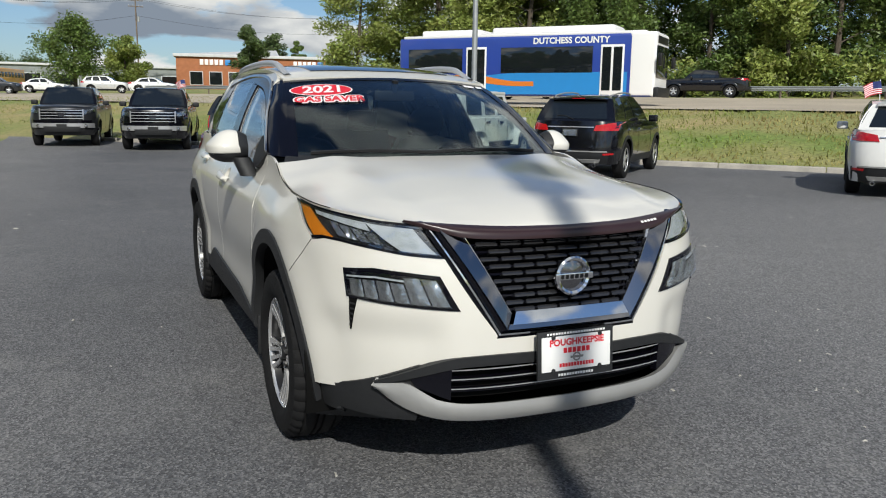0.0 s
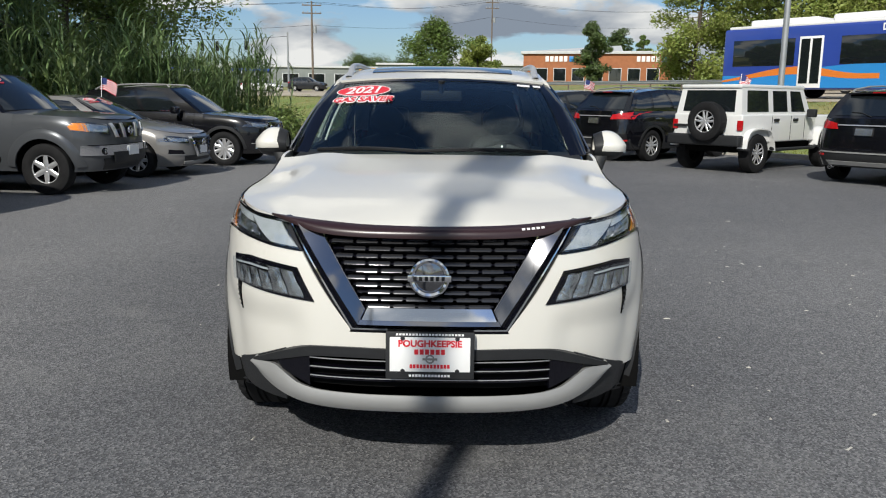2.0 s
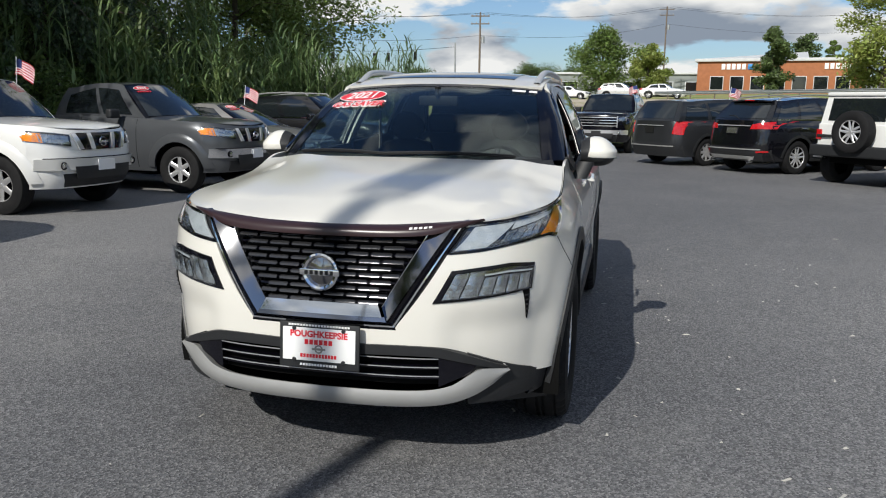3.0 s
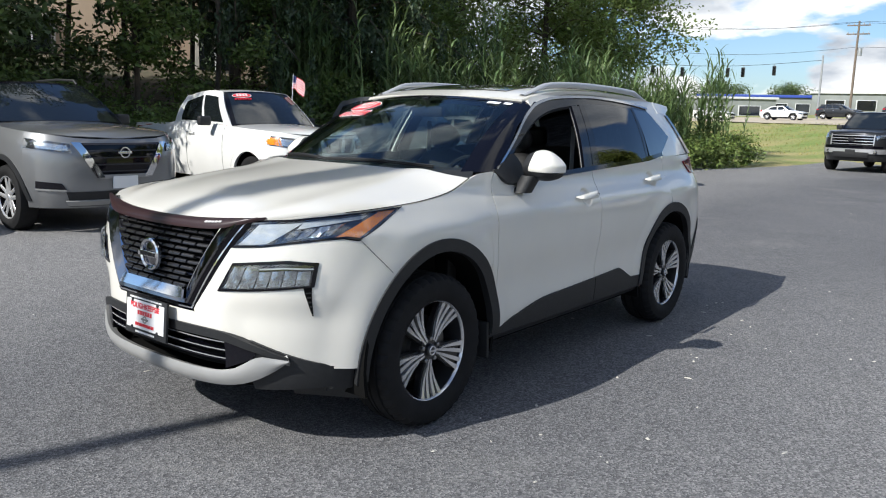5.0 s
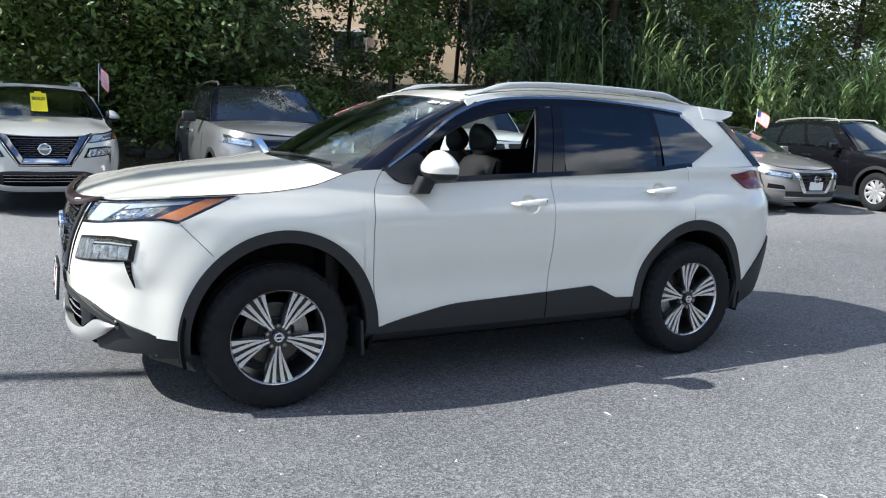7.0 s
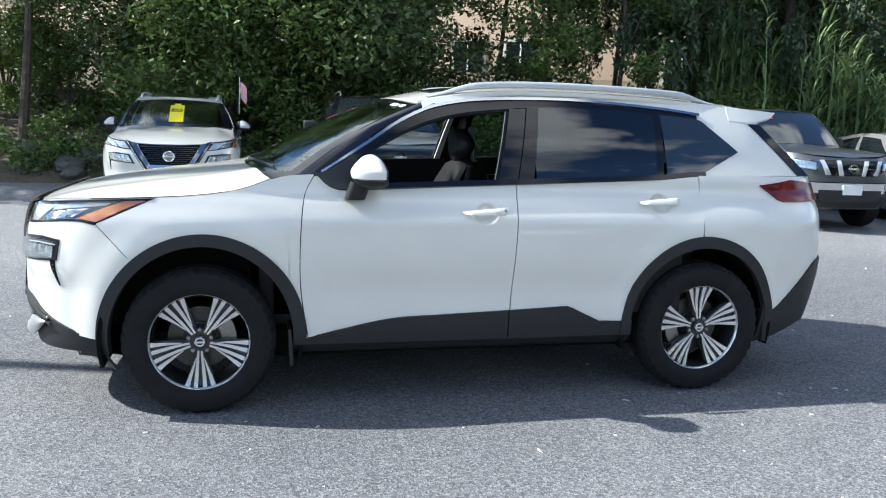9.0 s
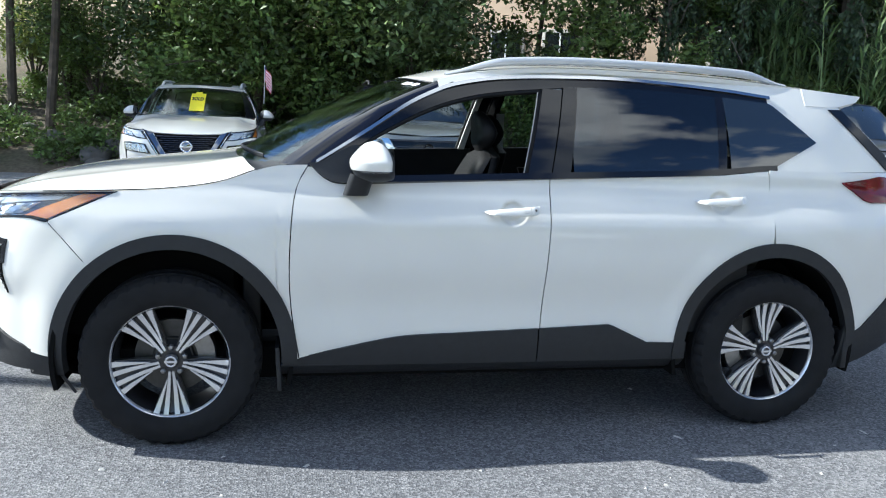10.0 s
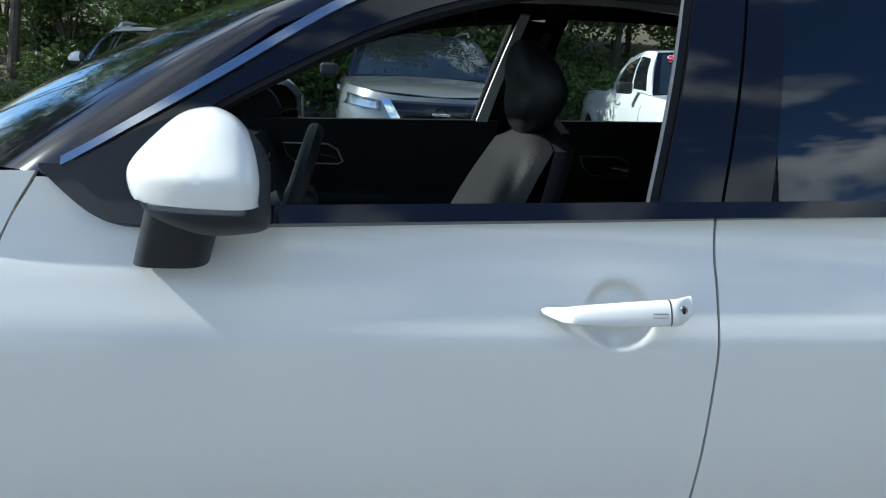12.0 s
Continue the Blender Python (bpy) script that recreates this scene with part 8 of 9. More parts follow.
    flanks("spoiler_end", lambda u, v: Vector(fin(u, v)), 14, 5, P, car, off=0.003, thick=0.03, surf=green)
    def hatch(u, v):
        x = 2 * u - 1
        a = Vector((x * 0.69, 3.60 - 0.16 * abs(x) ** 2.5, 1.215))
        b = spoil(u, 0.75) - Vector((0, 0.0, 0.05))
        return a.lerp(b, v)
    part("rear_window", sheet(*grid(16, 8, hatch), thick=0.008, toward=(0, 1, 0.4)), M["glassdark"], car, "dark rear window")
    def shelf(u, v):
        x = 2 * u - 1
        a, b = Vector((x * 0.69, 3.60 - 0.16 * abs(x) ** 2.5, 1.215)), body(3.0 - 0.38 * abs(x), 1.2)
        b = Vector((math.copysign(b.x, x), b.y, 1.212))
        return a.lerp(b, v)
    part("tailgate", sheet(*grid(16, 3, shelf), thick=0.01, toward=(0, 0, 1)), P, car)

    # -- cabin sides --
    top_line = along([(1.10, 1.558), (1.25, 1.596), (1.6, 1.632), (2.1, 1.636), (2.6, 1.620), (3.06, 1.584)])
    win_top = along([(0.70, 1.222), (0.808, 1.299), (0.948, 1.378), (1.043, 1.426), (1.151, 1.468), (1.291, 1.505), (1.435, 1.527), (1.60, 1.543), (1.75, 1.556), (2.10, 1.560), (2.46, 1.542), (2.74, 1.522)])
    trim_h = lambda y: lerp(0.0125, 0.0165, smooth(0.60, 0.85, y)) - 0.003 * smooth(1.1, 1.4, y)
    lean_open = lambda z: 1.503 + (z - 1.17) * 0.25      # rear edge of the open window
    lean_seam = lambda z: 1.611 + (z - 1.17) * 0.215
    lean_glass = lambda z: 1.698 + (z - 1.17) * 0.165
    edge_a = lambda z: 0.46 + (z - 1.17) * (1.10 - 0.46) / (1.553 - 1.17)      # windscreen's side edge

    def strip(nm, f2, mt, off=0.0, th=0.02, nu=20, nv=3, label="", sides=(1, -1), parent=None):
        return flanks(nm, lambda u, v: Vector(f2(u, v)), nu, nv, mt, parent or car, off=off, thick=th, label=label, surf=green, sides=sides)
    # A pillar between windscreen and window line
    def a_pillar(u, v):
        z = lerp(1.178, 1.553, v)
        y0 = edge_a(z) - 0.02
        y1 = 0.60 + (z - 1.19) * 1.28 if z < 1.42 else lerp(0.895, 1.215, (z - 1.42) / 0.133)
        return (lerp(y0, max(y0 + 0.03, y1), u), z)
    for sx in (1, -1):
        def pillar(u, v):
            a = screen(0.965, v, 0.001)
            y, z = a_pillar(1.0, v)
            b = green(y, z, 0.004)
            p = a.lerp(b, u) + Vector((0.5, -0.3, 0.3)) * 0.022 * math.sin(math.pi * u)
            return Vector((p.x * sx, p.y, p.z))
        part("a_pillar", sheet(*grid(8, 16, pillar), thick=0.012, toward=(sx, -0.6, 0.5)), M["piano"], car, "gloss black pillar")
    # upper frame over the windows, with a chrome strip
    strip("window_frame", lambda u, v: (lerp(0.66, 2.72, u), lerp(win_top(lerp(0.66, 2.72, u)), cs_lo(lerp(0.66, 2.72, u)) + 0.006, v)), M["piano"], off=0.004, nu=60, nv=4, label="gloss black window frame")
    strip("window_seal", lambda u, v: (lerp(0.72, 1.60, u), lerp(win_top(lerp(0.72, 1.60, u)) - 0.010, win_top(lerp(0.72, 1.60, u)) + 0.004, v)), M["rubber"], off=0.000, nu=40, nv=1, label="black rubber seal")
    strip("chrome_strip", lambda u, v: (lerp(0.587, 2.735, u), lerp(cs_lo(lerp(0.587, 2.735, u)), cs_lo(lerp(0.587, 2.735, u)) + trim_h(lerp(0.587, 2.735, u)), v)), M["smokebright"], off=0.012, nu=64, nv=1, th=0.008, label="bright strip along the window line")
    # roof side in body colour
    strip("roof_side", lambda u, v: (lerp(1.12, 3.06, u), lerp(cs_lo(min(lerp(1.12, 3.06, u), 2.735)) + 0.010, max(cs_lo(lerp(1.12, 3.06, u)) + 0.012, top_line(lerp(1.12, 3.06, u)) + 0.004), v)), P, off=0.001, nu=44)
    # pillars
    def between(e0, e1, y_ref, d=0.004):
        def f(u, v):
            z = lerp(BELT(y_ref) + 0.004, win_top(y_ref) + d, v)
            return (lerp(e0(z), e1(z), u), z)
        return f
    strip("b_pillar", between(lean_open, lambda z: lean_seam(z) - 0.003, 1.55), M["piano"], off=0.006, nu=5, nv=10, label="gloss black pillar")
    strip("b_pillar", between(lambda z: lean_seam(z) + 0.003, lean_glass, 1.66), M["piano"], off=0.006, nu=5, nv=10, label="gloss black pillar")
    strip("door_gap", between(lambda z: lean_seam(z) - 0.004, lambda z: lean_seam(z) + 0.004, 1.62, 0.04), M["under"], off=0.001, nu=1, nv=8, th=0.004)
    strip("window_channel", between(lambda z: lean_open(z) - 0.016, lambda z: lean_open(z) - 0.001, 1.53), M["rubber"], off=-0.004, nu=2, nv=10, th=0.01, label="black rubber window channel")
    strip("channel_edge", between(lambda z: lean_open(z) - 0.021, lambda z: lean_open(z) - 0.016, 1.53), M["steel"], off=-0.002, nu=1, nv=10, th=0.004, label="bright edge of the window channel")
    strip("c_pillar", lambda u, v: (lerp(2.445, 2.485, u) - 0.03 * (1 - v) + 0.03 * 0, lerp(1.185, win_top(2.46) + 0.005, v)), M["piano"], off=0.006, nu=2, nv=8, label="gloss black pillar")
    # body-coloured rear pillar, under the rear side glass
    d_lo, d_hi = line((2.60, 1.20), (3.02, 1.212), (3.43, 1.216)), line((2.60, 1.615), (2.90, 1.595), (3.12, 1.520))
    dp = coons(d_lo, d_hi, line((2.60, 1.20), (2.60, 1.615)), line((3.43, 1.216), (3.30, 1.36), (3.12, 1.520)))
    strip("d_pillar", lambda u, v: dp(u, v), P, off=0.001, nu=24, nv=14)
    strip("rear_edge", lambda u, v: (lerp(3.43, 3.12, v) + lerp(-0.055, 0.02, u) - 0.01, lerp(1.216, 1.505, v)), M["piano"], off=0.008, nu=3, nv=8, th=0.03, label="gloss black rear edge")
    # glass
    gdoor = {}
    for sx in (1, -1):
        if sx < 0 or not hero:
            def pane(u, v):
                y = lerp(0.78, 1.53, u)
                return (y + 0.06 * v * u, lerp(BELT(y) + 0.012, max(BELT(y) + 0.02, win_top(y) + 0.0), v))
            for ob in strip("door_glass", pane, M["pane"], off=-0.004, th=0.004, nu=16, nv=8, sides=(sx,), parent=doors[sx][0]):
                ob.visible_shadow = False
        for y0, y1, par_ in ((1.715, 2.45, doors[sx][1]), (2.48, 2.95, car)):
            def pane(u, v, y0=y0, y1=y1):
                y = lerp(y0, y1, u)
                hi = win_top(y) if y < 2.72 else lerp(1.530, 1.345, (y - 2.72) / 0.23)
                lo = BELT(y) + 0.010 if y < 2.70 else lerp(1.222, 1.345, (y - 2.70) / 0.25)
                return (y, lerp(lo, hi, v))
            strip("side_glass", pane, (M["tint"] if sx > 0 or not hero else M["pane"]) if y1 < 2.6 else M["glassdark"], off=0.004 if y1 < 2.6 else 0.006, th=0.004, nu=16, nv=8, sides=(sx,), parent=par_, label="dark tinted glass")
    if hero:
        flanks("window_paper", lambda u, v: Vector((lerp(1.955, 2.15, u), lerp(1.215, 1.50, v))), 4, 4, M["whiteink"], doors[1][1], off=-0.010, thick=0.001, label="pale paper behind the glass", surf=green, sides=(1,))
    # belt moulding
    strip("belt_moulding", lambda u, v: (lerp(0.79, 2.72, u), lerp(BELT(lerp(0.79, 2.72, u)) - 0.006, BELT(lerp(0.79, 2.72, u)) + 0.020, v)), M["piano"], off=0.010, nu=36, nv=1, th=0.03)
    sail_lo = along([(0.555, 1.192), (0.58, 1.168), (0.62, 1.138), (0.66, 1.121), (0.71, 1.117), (0.80, 1.121), (0.86, 1.124)])
    sail_hi = along([(0.555, 1.196), (0.60, 1.199), (0.66, 1.232), (0.72, 1.262), (0.76, 1.270), (0.80, 1.240), (0.82, 1.20)])
    strip("mirror_sail", lambda u, v: (lerp(0.557, 0.82, u), lerp(sail_lo(lerp(0.557, 0.82, u)), sail_hi(lerp(0.557, 0.82, u)), v)), pl, off=0.009, nu=24, nv=4, label="black mirror sail")

    # roof rails
    for sx in (1, -1):
        def rail(u, v):
            y = lerp(1.16, 2.86, u)
            lift = 0.050 * min(1, smooth(0, 0.16, u)) * min(1, smooth(1.0, 0.86, u))
            base = roof(0.93 * sx, max(0, min(1, (y - 1.08) / 1.94)))
            a = 2 * math.pi * v
            return Vector((base.x + 0.020 * math.cos(a) * sx, y, base.z + lift * 0.60 + (0.008 + lift * 0.22) * math.sin(a)))
        part("roof_rail", sheet(*grid(44, 10, rail)), M["railgrey"], car, "satin grey roof rail")

    # mirrors
    for sx in (1, -1):
        # outline seen from the side, then bulged outwards with a crease over the lower third
        ring = curve([(y, z, 0) for y, z in ((0.882, 1.190), (0.883, 1.222), (0.872, 1.258), (0.852, 1.284), (0.829, 1.297), (0.808, 1.299), (0.776, 1.289), (0.742, 1.258), (0.720, 1.230),
                                             (0.716, 1.208), (0.724, 1.182), (0.742, 1.158), (0.786, 1.140), (0.825, 1.134), (0.872, 1.142), (0.884, 1.158), (0.882, 1.190))], 64)
        mid = Vector((0.812, 1.222, 0))
        over = lambda a, e=0.008: 0.5 * (a + math.sqrt(a * a + e * e))

        def housing(u, v, grow=0.0, floor=None, rear=0.0):
            c = ring[int(round(u * 64)) % 64]
            rho = 1 - (1 - min(1.0, v / 0.6)) ** 1.7
            q = mid + (c - mid) * rho * (1 + grow)
            q.x += rear * rho ** 14 * smooth(0.852, 0.884, c.x)
            if floor is not None:
                q.y = max(q.y, floor)
            x = 1.064 - 0.85 * over(q.y - 1.222) - 0.10 * over(1.222 - q.y) - 0.50 * over(0.80 - q.x, 0.04) - 0.9 * over(1.165 - q.y)
            x -= 0.050 * (1 - math.sqrt(max(0.0, 1 - rho ** 5)))
            if v > 0.6:
                k = (v - 0.6) / 0.4
                x = lerp(x, 0.872, k)
                q = lerp(q, Vector((0.815, 1.20, 0)), 0.22 * k * k)
            return Vector((sx * (x + grow * 0.35), q.x, q.y))
        mir = part("mirror", sheet(*grid(64, 20, lambda u, v: housing(u, v, -0.020, None, 0.012))), pl, car, "black and white door mirror")
        part("mirror_cap", sheet(*grid(64, 20, lambda u, v: housing(u, v, 0.010, 1.186))), P, mir, "body-coloured cap")
        part("mirror_glass", box(sx * 0.89, sx * 0.99, 0.8840, 0.8880, 1.168, 1.238, 0.001), M["chrome"], mir)
        part("mirror_foot", sheet(*grid(24, 6, lambda u, v: Vector((sx * (lerp(0.862, 0.900, v) + lerp(0.045, 0.045, v) * math.cos(2 * math.pi * u)), lerp(0.748, 0.775, v) + 0.052 * math.copysign(abs(math.sin(2 * math.pi * u)) ** 0.5, math.sin(2 * math.pi * u)), lerp(1.072, 1.165, v))))), pl, mir)
        part("foot_cap", sheet(*grid(24, 2, lambda u, v: Vector((sx * (0.862 + 0.045 * v * math.cos(2 * math.pi * u)), 0.748 + 0.052 * v * math.copysign(abs(math.sin(2 * math.pi * u)) ** 0.5, math.sin(2 * math.pi * u)), 1.072))), toward=(0, 0, -1)), pl, mir)
        part("mirror_light", sheet(*grid(10, 1, lambda u, v: Vector((sx * (1.063 - 0.02 * (1 - u) ** 2), lerp(0.752, 0.868, u), lerp(1.180, 1.187, v)))), thick=0.012, toward=(sx, 0, 0)), M["lens"], mir)
        part("camera_eye", lathe([(0.0, 0.0), (0.0, 0.010), (0.012, 0.013), (0.02, 0.013)], 14, "Z"), M["glassdark"], mir, m=pose(sx * 1.0, 0.815, 1.152))
        # handles, each in a shallow cup: slim pointed front, separate rear cap
        for yh, zh, d in ((1.421, 1.010, 0), (2.411, 1.068, 1)):
            hi_ = along([(0.0, 0.002), (0.06, 0.007), (0.20, 0.014), (0.5, 0.021), (0.75, 0.026), (1.0, 0.030)])
            lo_ = along([(0.0, -0.001), (0.06, -0.006), (0.20, -0.010), (0.5, -0.012), (0.85, -0.010), (0.95, -0.005), (1.0, 0.004)])

            def bar(u, v, a0=0.0, a1=1.0):
                w = lerp(a0, a1, u)
                y = yh - 0.120 + 0.240 * w
                z0, z1 = zh + lo_(w), zh + hi_(w)
                a = 2 * math.pi * v
                t = smooth(0.0, 0.16, w) * (1 - 0.55 * smooth(0.86, 1.0, w))
                c, s_ = math.copysign(abs(math.cos(a)) ** 0.7, math.cos(a)), math.copysign(abs(math.sin(a)) ** 0.8, math.sin(a))
                b = body(at_y(y, zh)[0], zh)
                # the upper edge leans in with the door
                return Vector((sx * (b.x + 0.006 + 0.026 * t + 0.011 * c * max(0.2, t) - 0.008 * s_), y, (z0 + z1) / 2 + (z1 - z0) / 2 * s_))
            h = part("door_handle", sheet(*grid(28, 16, lambda u, v: bar(u, v, 0.0, 0.815))), P, doors[sx][d], "body-coloured handle")
            part("handle_end", sheet(*grid(10, 16, lambda u, v: bar(u, v, 0.826, 1.0))), P, h)
            part("handle_end", sheet(*grid(3, 12, lambda u, v: Vector((bar(1.0, v).lerp(Vector((sx * (body(at_y(yh + 0.12, zh)[0], zh).x + 0.02), yh + 0.1195, zh + 0.018)), u))))), P, h)
            if hero and sx > 0 and d == 0:
                part("keyhole", lathe([(0.0, 0.0), (0.0, 0.006), (-0.004, 0.007), (-0.004, 0.0)], 16), M["steel"], h, m=pose(bar(0.91, 0.0).x + 0.0015, yh + 0.098, zh + 0.014))
                part("keyhole_slot", box(-0.001, 0.001, -0.001, 0.001, -0.004, 0.004), M["under"], h, m=pose(bar(0.91, 0.0).x + 0.003, yh + 0.098, zh + 0.014))
                for dz in (0.004, 0.010):
                    part("touch_mark", box(-0.001, 0.001, -0.012, 0.012, -0.0006, 0.0006), M["steel"], h, m=pose(bar(0.73, 0.0).x + 0.0005, yh + 0.058, zh + dz))
    # wheels
    ms = WHEELS.setdefault("hero", None) or hero_wheel()
    WHEELS["hero"] = ms
    for y in (0.0, WB):
        for sx in (1, -1):
            wm = pose(sx * 0.790, y, 0.366, 0, 0, 0 if sx > 0 else 180) @ pose(0, 0, 0, 2 if y else 180)
            w = part("wheel", ms["wheel"], None, car, m=wm)
            for k in range(5):
                part("spoke", ms["spoke"], None, w, "machined spoke with black grooves", m=pose(0, 0, 0, 72 * k))
                part("wheel_nut", ms["wheel_nut"], None, w, m=pose(0, 0, 0, 72 * k))
            for nm in ("tyre", "rim", "hub_cap", "cap_ring", "brake_disc", "brake_caliper"):
                part(nm, ms[nm], None, w, {"tyre": "black all-season tyre", "rim": "machined alloy rim"}.get(nm, ""))
    interior(car, hero)
    return car


CS = along([(0.585, 1.192), (0.60, 1.200), (0.80, 1.326), (0.98, 1.444), (1.10, 1.504), (1.18, 1.534), (1.31, 1.562), (1.42, 1.576), (1.63, 1.589), (1.99, 1.594), (2.47, 1.567), (2.74, 1.540)])


def cs_lo(y):
    """Height of the bright strip: along the A pillar, then over the windows."""
    return CS(y)


def HOODTIP():
    p = HOOD_EDGE[12]
    return at_y(p.y, p.z - 0.006)


def interior(car, hero):
    dk, lt = M["trimblack"], M["trimgrey"]
    part("cabin_floor", box(-0.72, 0.72, 0.30, 3.2, 0.38, 0.46, 0.03), dk, car)
    part("dashboard", sheet(*grid(16, 8, lambda u, v: ((2 * u - 1) * 0.74, lerp(0.30, 0.86, v) + 0.05 * abs(2 * u - 1), 1.115 + 0.03 * math.sin(math.pi * v) - 0.22 * smooth(0.72, 1.0, v))), thick=0.10, toward=(0, 0.2, 1)), dk, car, "black dashboard")
    part("firewall", box(-0.74, 0.74, 0.28, 0.36, 0.42, 1.12, 0.02), dk, car)
    part("centre_screen", box(-0.13, 0.13, 0.72, 0.745, 1.06, 1.20, 0.01), M["glassdark"], car)
    part("headliner", sheet(*grid(12, 12, lambda u, v: roof(lerp(-0.96, 0.96, u), lerp(0.0, 0.97, v), -0.030)), thick=0.01, toward=(0, 0, -1)), M["trimliner"], car, "grey headliner")

    def loft(f, nu=28, nv=14):
        return sheet(*grid(nu, nv, f))

    def seat(x, f, d):
        s = part("seat", sheet(*grid(12, 10, lambda u, v: (x + (2 * u - 1) * 0.26, lerp(1.05, 1.58, v) - f, 0.70 - d + 0.03 * abs(2 * u - 1) ** 2 - 0.02 * v)), thick=0.16, toward=(0, 0, 1)), dk, car, "black leather seat")
        def pw(c, e):
            return math.copysign(abs(c) ** e, c)
        def back(u, v):
            # padded back: side bolsters stand forward, the shoulders round off
            a = 2 * math.pi * u
            k = min(1.0, v / 0.94)
            w = 0.262 * (1 - 0.38 * k ** 4) * (1.0 if v < 0.94 else max(0.0, 1 - ((v - 0.94) / 0.06) ** 2) ** 0.5)
            c, s_ = pw(math.cos(a), 0.55), pw(math.sin(a), 0.7)
            y = lerp(1.535, 1.765, v) + 0.062 * s_ * (1.0 if v < 0.94 else max(0.1, 1 - ((v - 0.94) / 0.06) ** 2) ** 0.5) - 0.05 * abs(c) ** 3 * (s_ < 0) * (1 - k ** 5) - f
            return (x + c * w, y, lerp(0.66, 1.315, v) - d)
        part("backrest", loft(back), dk, s)
        def rest(u, v):
            a, k = 2 * math.pi * u, math.sin(math.pi * max(0.02, min(0.98, v))) ** 0.42
            return (x + 0.128 * pw(math.cos(a), 0.5) * k * (1 - 0.14 * v), 1.740 - f + 0.050 * pw(math.sin(a), 0.6) * k - 0.060 * (v - 0.5) * (1 if v > 0.5 else -0.5) + 0.006, lerp(1.285, 1.478, v) - d)
        part("headrest", loft(rest, 26, 14), dk, s)
    seat(0.37, 0.345, 0.045)
    seat(-0.37, 0.12, 0.065)
    bench = part("rear_seat", sheet(*grid(16, 6, lambda u, v: ((2 * u - 1) * 0.64, lerp(2.15, 2.65, v), 0.72)), thick=0.15, toward=(0, 0, 1)), dk, car, "black rear bench")
    part("backrest", sheet(*grid(16, 8, lambda u, v: ((2 * u - 1) * 0.64, lerp(2.62, 2.86, v), lerp(0.72, 1.24, v))), thick=0.12, toward=(0, -1, 0.2)), dk, bench)
    for x in (-0.42, 0.42):
        part("headrest", box(-0.12, 0.12, -0.05, 0.05, -0.08, 0.08, 0.045, 3), dk, bench, m=pose(x, 2.87, 1.31, 10, 0, 0))
    # steering wheel
    st = part("steering_wheel", lathe([(0.0, 0.190), (0.012, 0.186), (0.017, 0.175), (0.012, 0.164), (0.0, 0.160), (-0.012, 0.164), (-0.017, 0.175), (-0.012, 0.186), (0.0, 0.190)], 48, "Y"), dk, car, "black steering wheel", m=pose(0.37, 0.895, 1.060, -17, 0, 0))
    part("hub", box(-0.07, 0.07, -0.02, 0.05, -0.07, 0.06, 0.03, 3), dk, st)
    for a in (0, 180, 270):
        part("spoke", box(0.05, 0.170, -0.008, 0.008, -0.016, 0.016, 0.006), M["piano"], st, m=pose(0, 0, 0, 0, a, 0))
    part("steering_column", tube([(0.37, 0.72, 0.95), (0.37, 0.895, 1.060)], 0.05, 10), dk, car)
    for sx in (1, -1):
        # inner door skins with arm rests
        for y0, y1 in ((0.56, 1.58), (1.62, 2.60)):
            d = part("door_card", sheet(*grid(8, 6, lambda u, v: (sx * lerp(0.80, 0.765, v), lerp(y0, y1, u), lerp(0.45, BELT(max(0.7, lerp(y0, y1, u))) + (0.006 if sx > 0 else 0.040), v))), thick=0.03, toward=(-sx, 0, 0)), dk, car, "black door lining")
            part("arm_rest", box(sx * 0.70, sx * 0.78, y0 + 0.35, y1 - 0.15, 0.86, 0.93, 0.025), dk, d)
            loop = [(sx * 0.748, y0 + a, b) for a, b in ((0.27, 1.085), (0.42, 1.088), (0.455, 1.07), (0.475, 1.03), (0.46, 1.02), (0.32, 1.017), (0.285, 1.045), (0.27, 1.085))]
            part("handle_surround", tube(loop, 0.0035, 6), M["steel"], d, "thin bright outline")
            part("inner_handle", tube([(sx * 0.742, y0 + 0.34, 1.052), (sx * 0.738, y0 + 0.40, 1.050), (sx * 0.742, y0 + 0.455, 1.040)], 0.006, 8), M["chrome"], d)
        # lining of the pillars; sunlight on the far one is put into its colour
        part("pillar_lining", sheet(*grid(3, 8, lambda u, v: green(lerp(1.625, 1.71, u) - 0.01 * (1 - v), lerp(1.20, 1.56, v), -0.016) * 1.0 if sx > 0 else Vector((-1 * green(1.6, lerp(1.06, 1.55, v), -0.045).x, lerp(lerp(1.468, 1.594, v), lerp(1.510, 1.624, v), u), lerp(1.06, 1.55, v)))), thick=0.012, toward=(-sx, 0, 0)), lt if sx > 0 else M["trimlit"], car, "grey pillar lining")
        part("pillar_lining", sheet(*grid(3, 8, lambda u, v: Vector((sx * green(0, lerp(1.19, 1.53, v), -0.055).x, lerp(lerp(0.57, 1.09, v), lerp(0.63, 1.14, v), u), lerp(1.19, 1.53, v)))), thick=0.012, toward=(-sx, 0, 0)), lt, car, "grey pillar lining")
        part("seat_belt", sheet(*grid(2, 8, lambda u, v: Vector((sx * lerp(0.60, 0.60, v), lerp(1.70, 1.75, u), lerp(0.75, 1.42, v)))), thick=0.002, toward=(-sx, 0, 0)), lt, car, "grey seat belt")
    part("inner_mirror", box(-0.12, 0.12, -0.015, 0.015, -0.03, 0.03, 0.012), dk, car, m=pose(0, 0.98, 1.485))
    part("mirror_stem", tube([(0, 0.98, 1.50), (0, 0.96, 1.57)], 0.02, 6), dk, car)


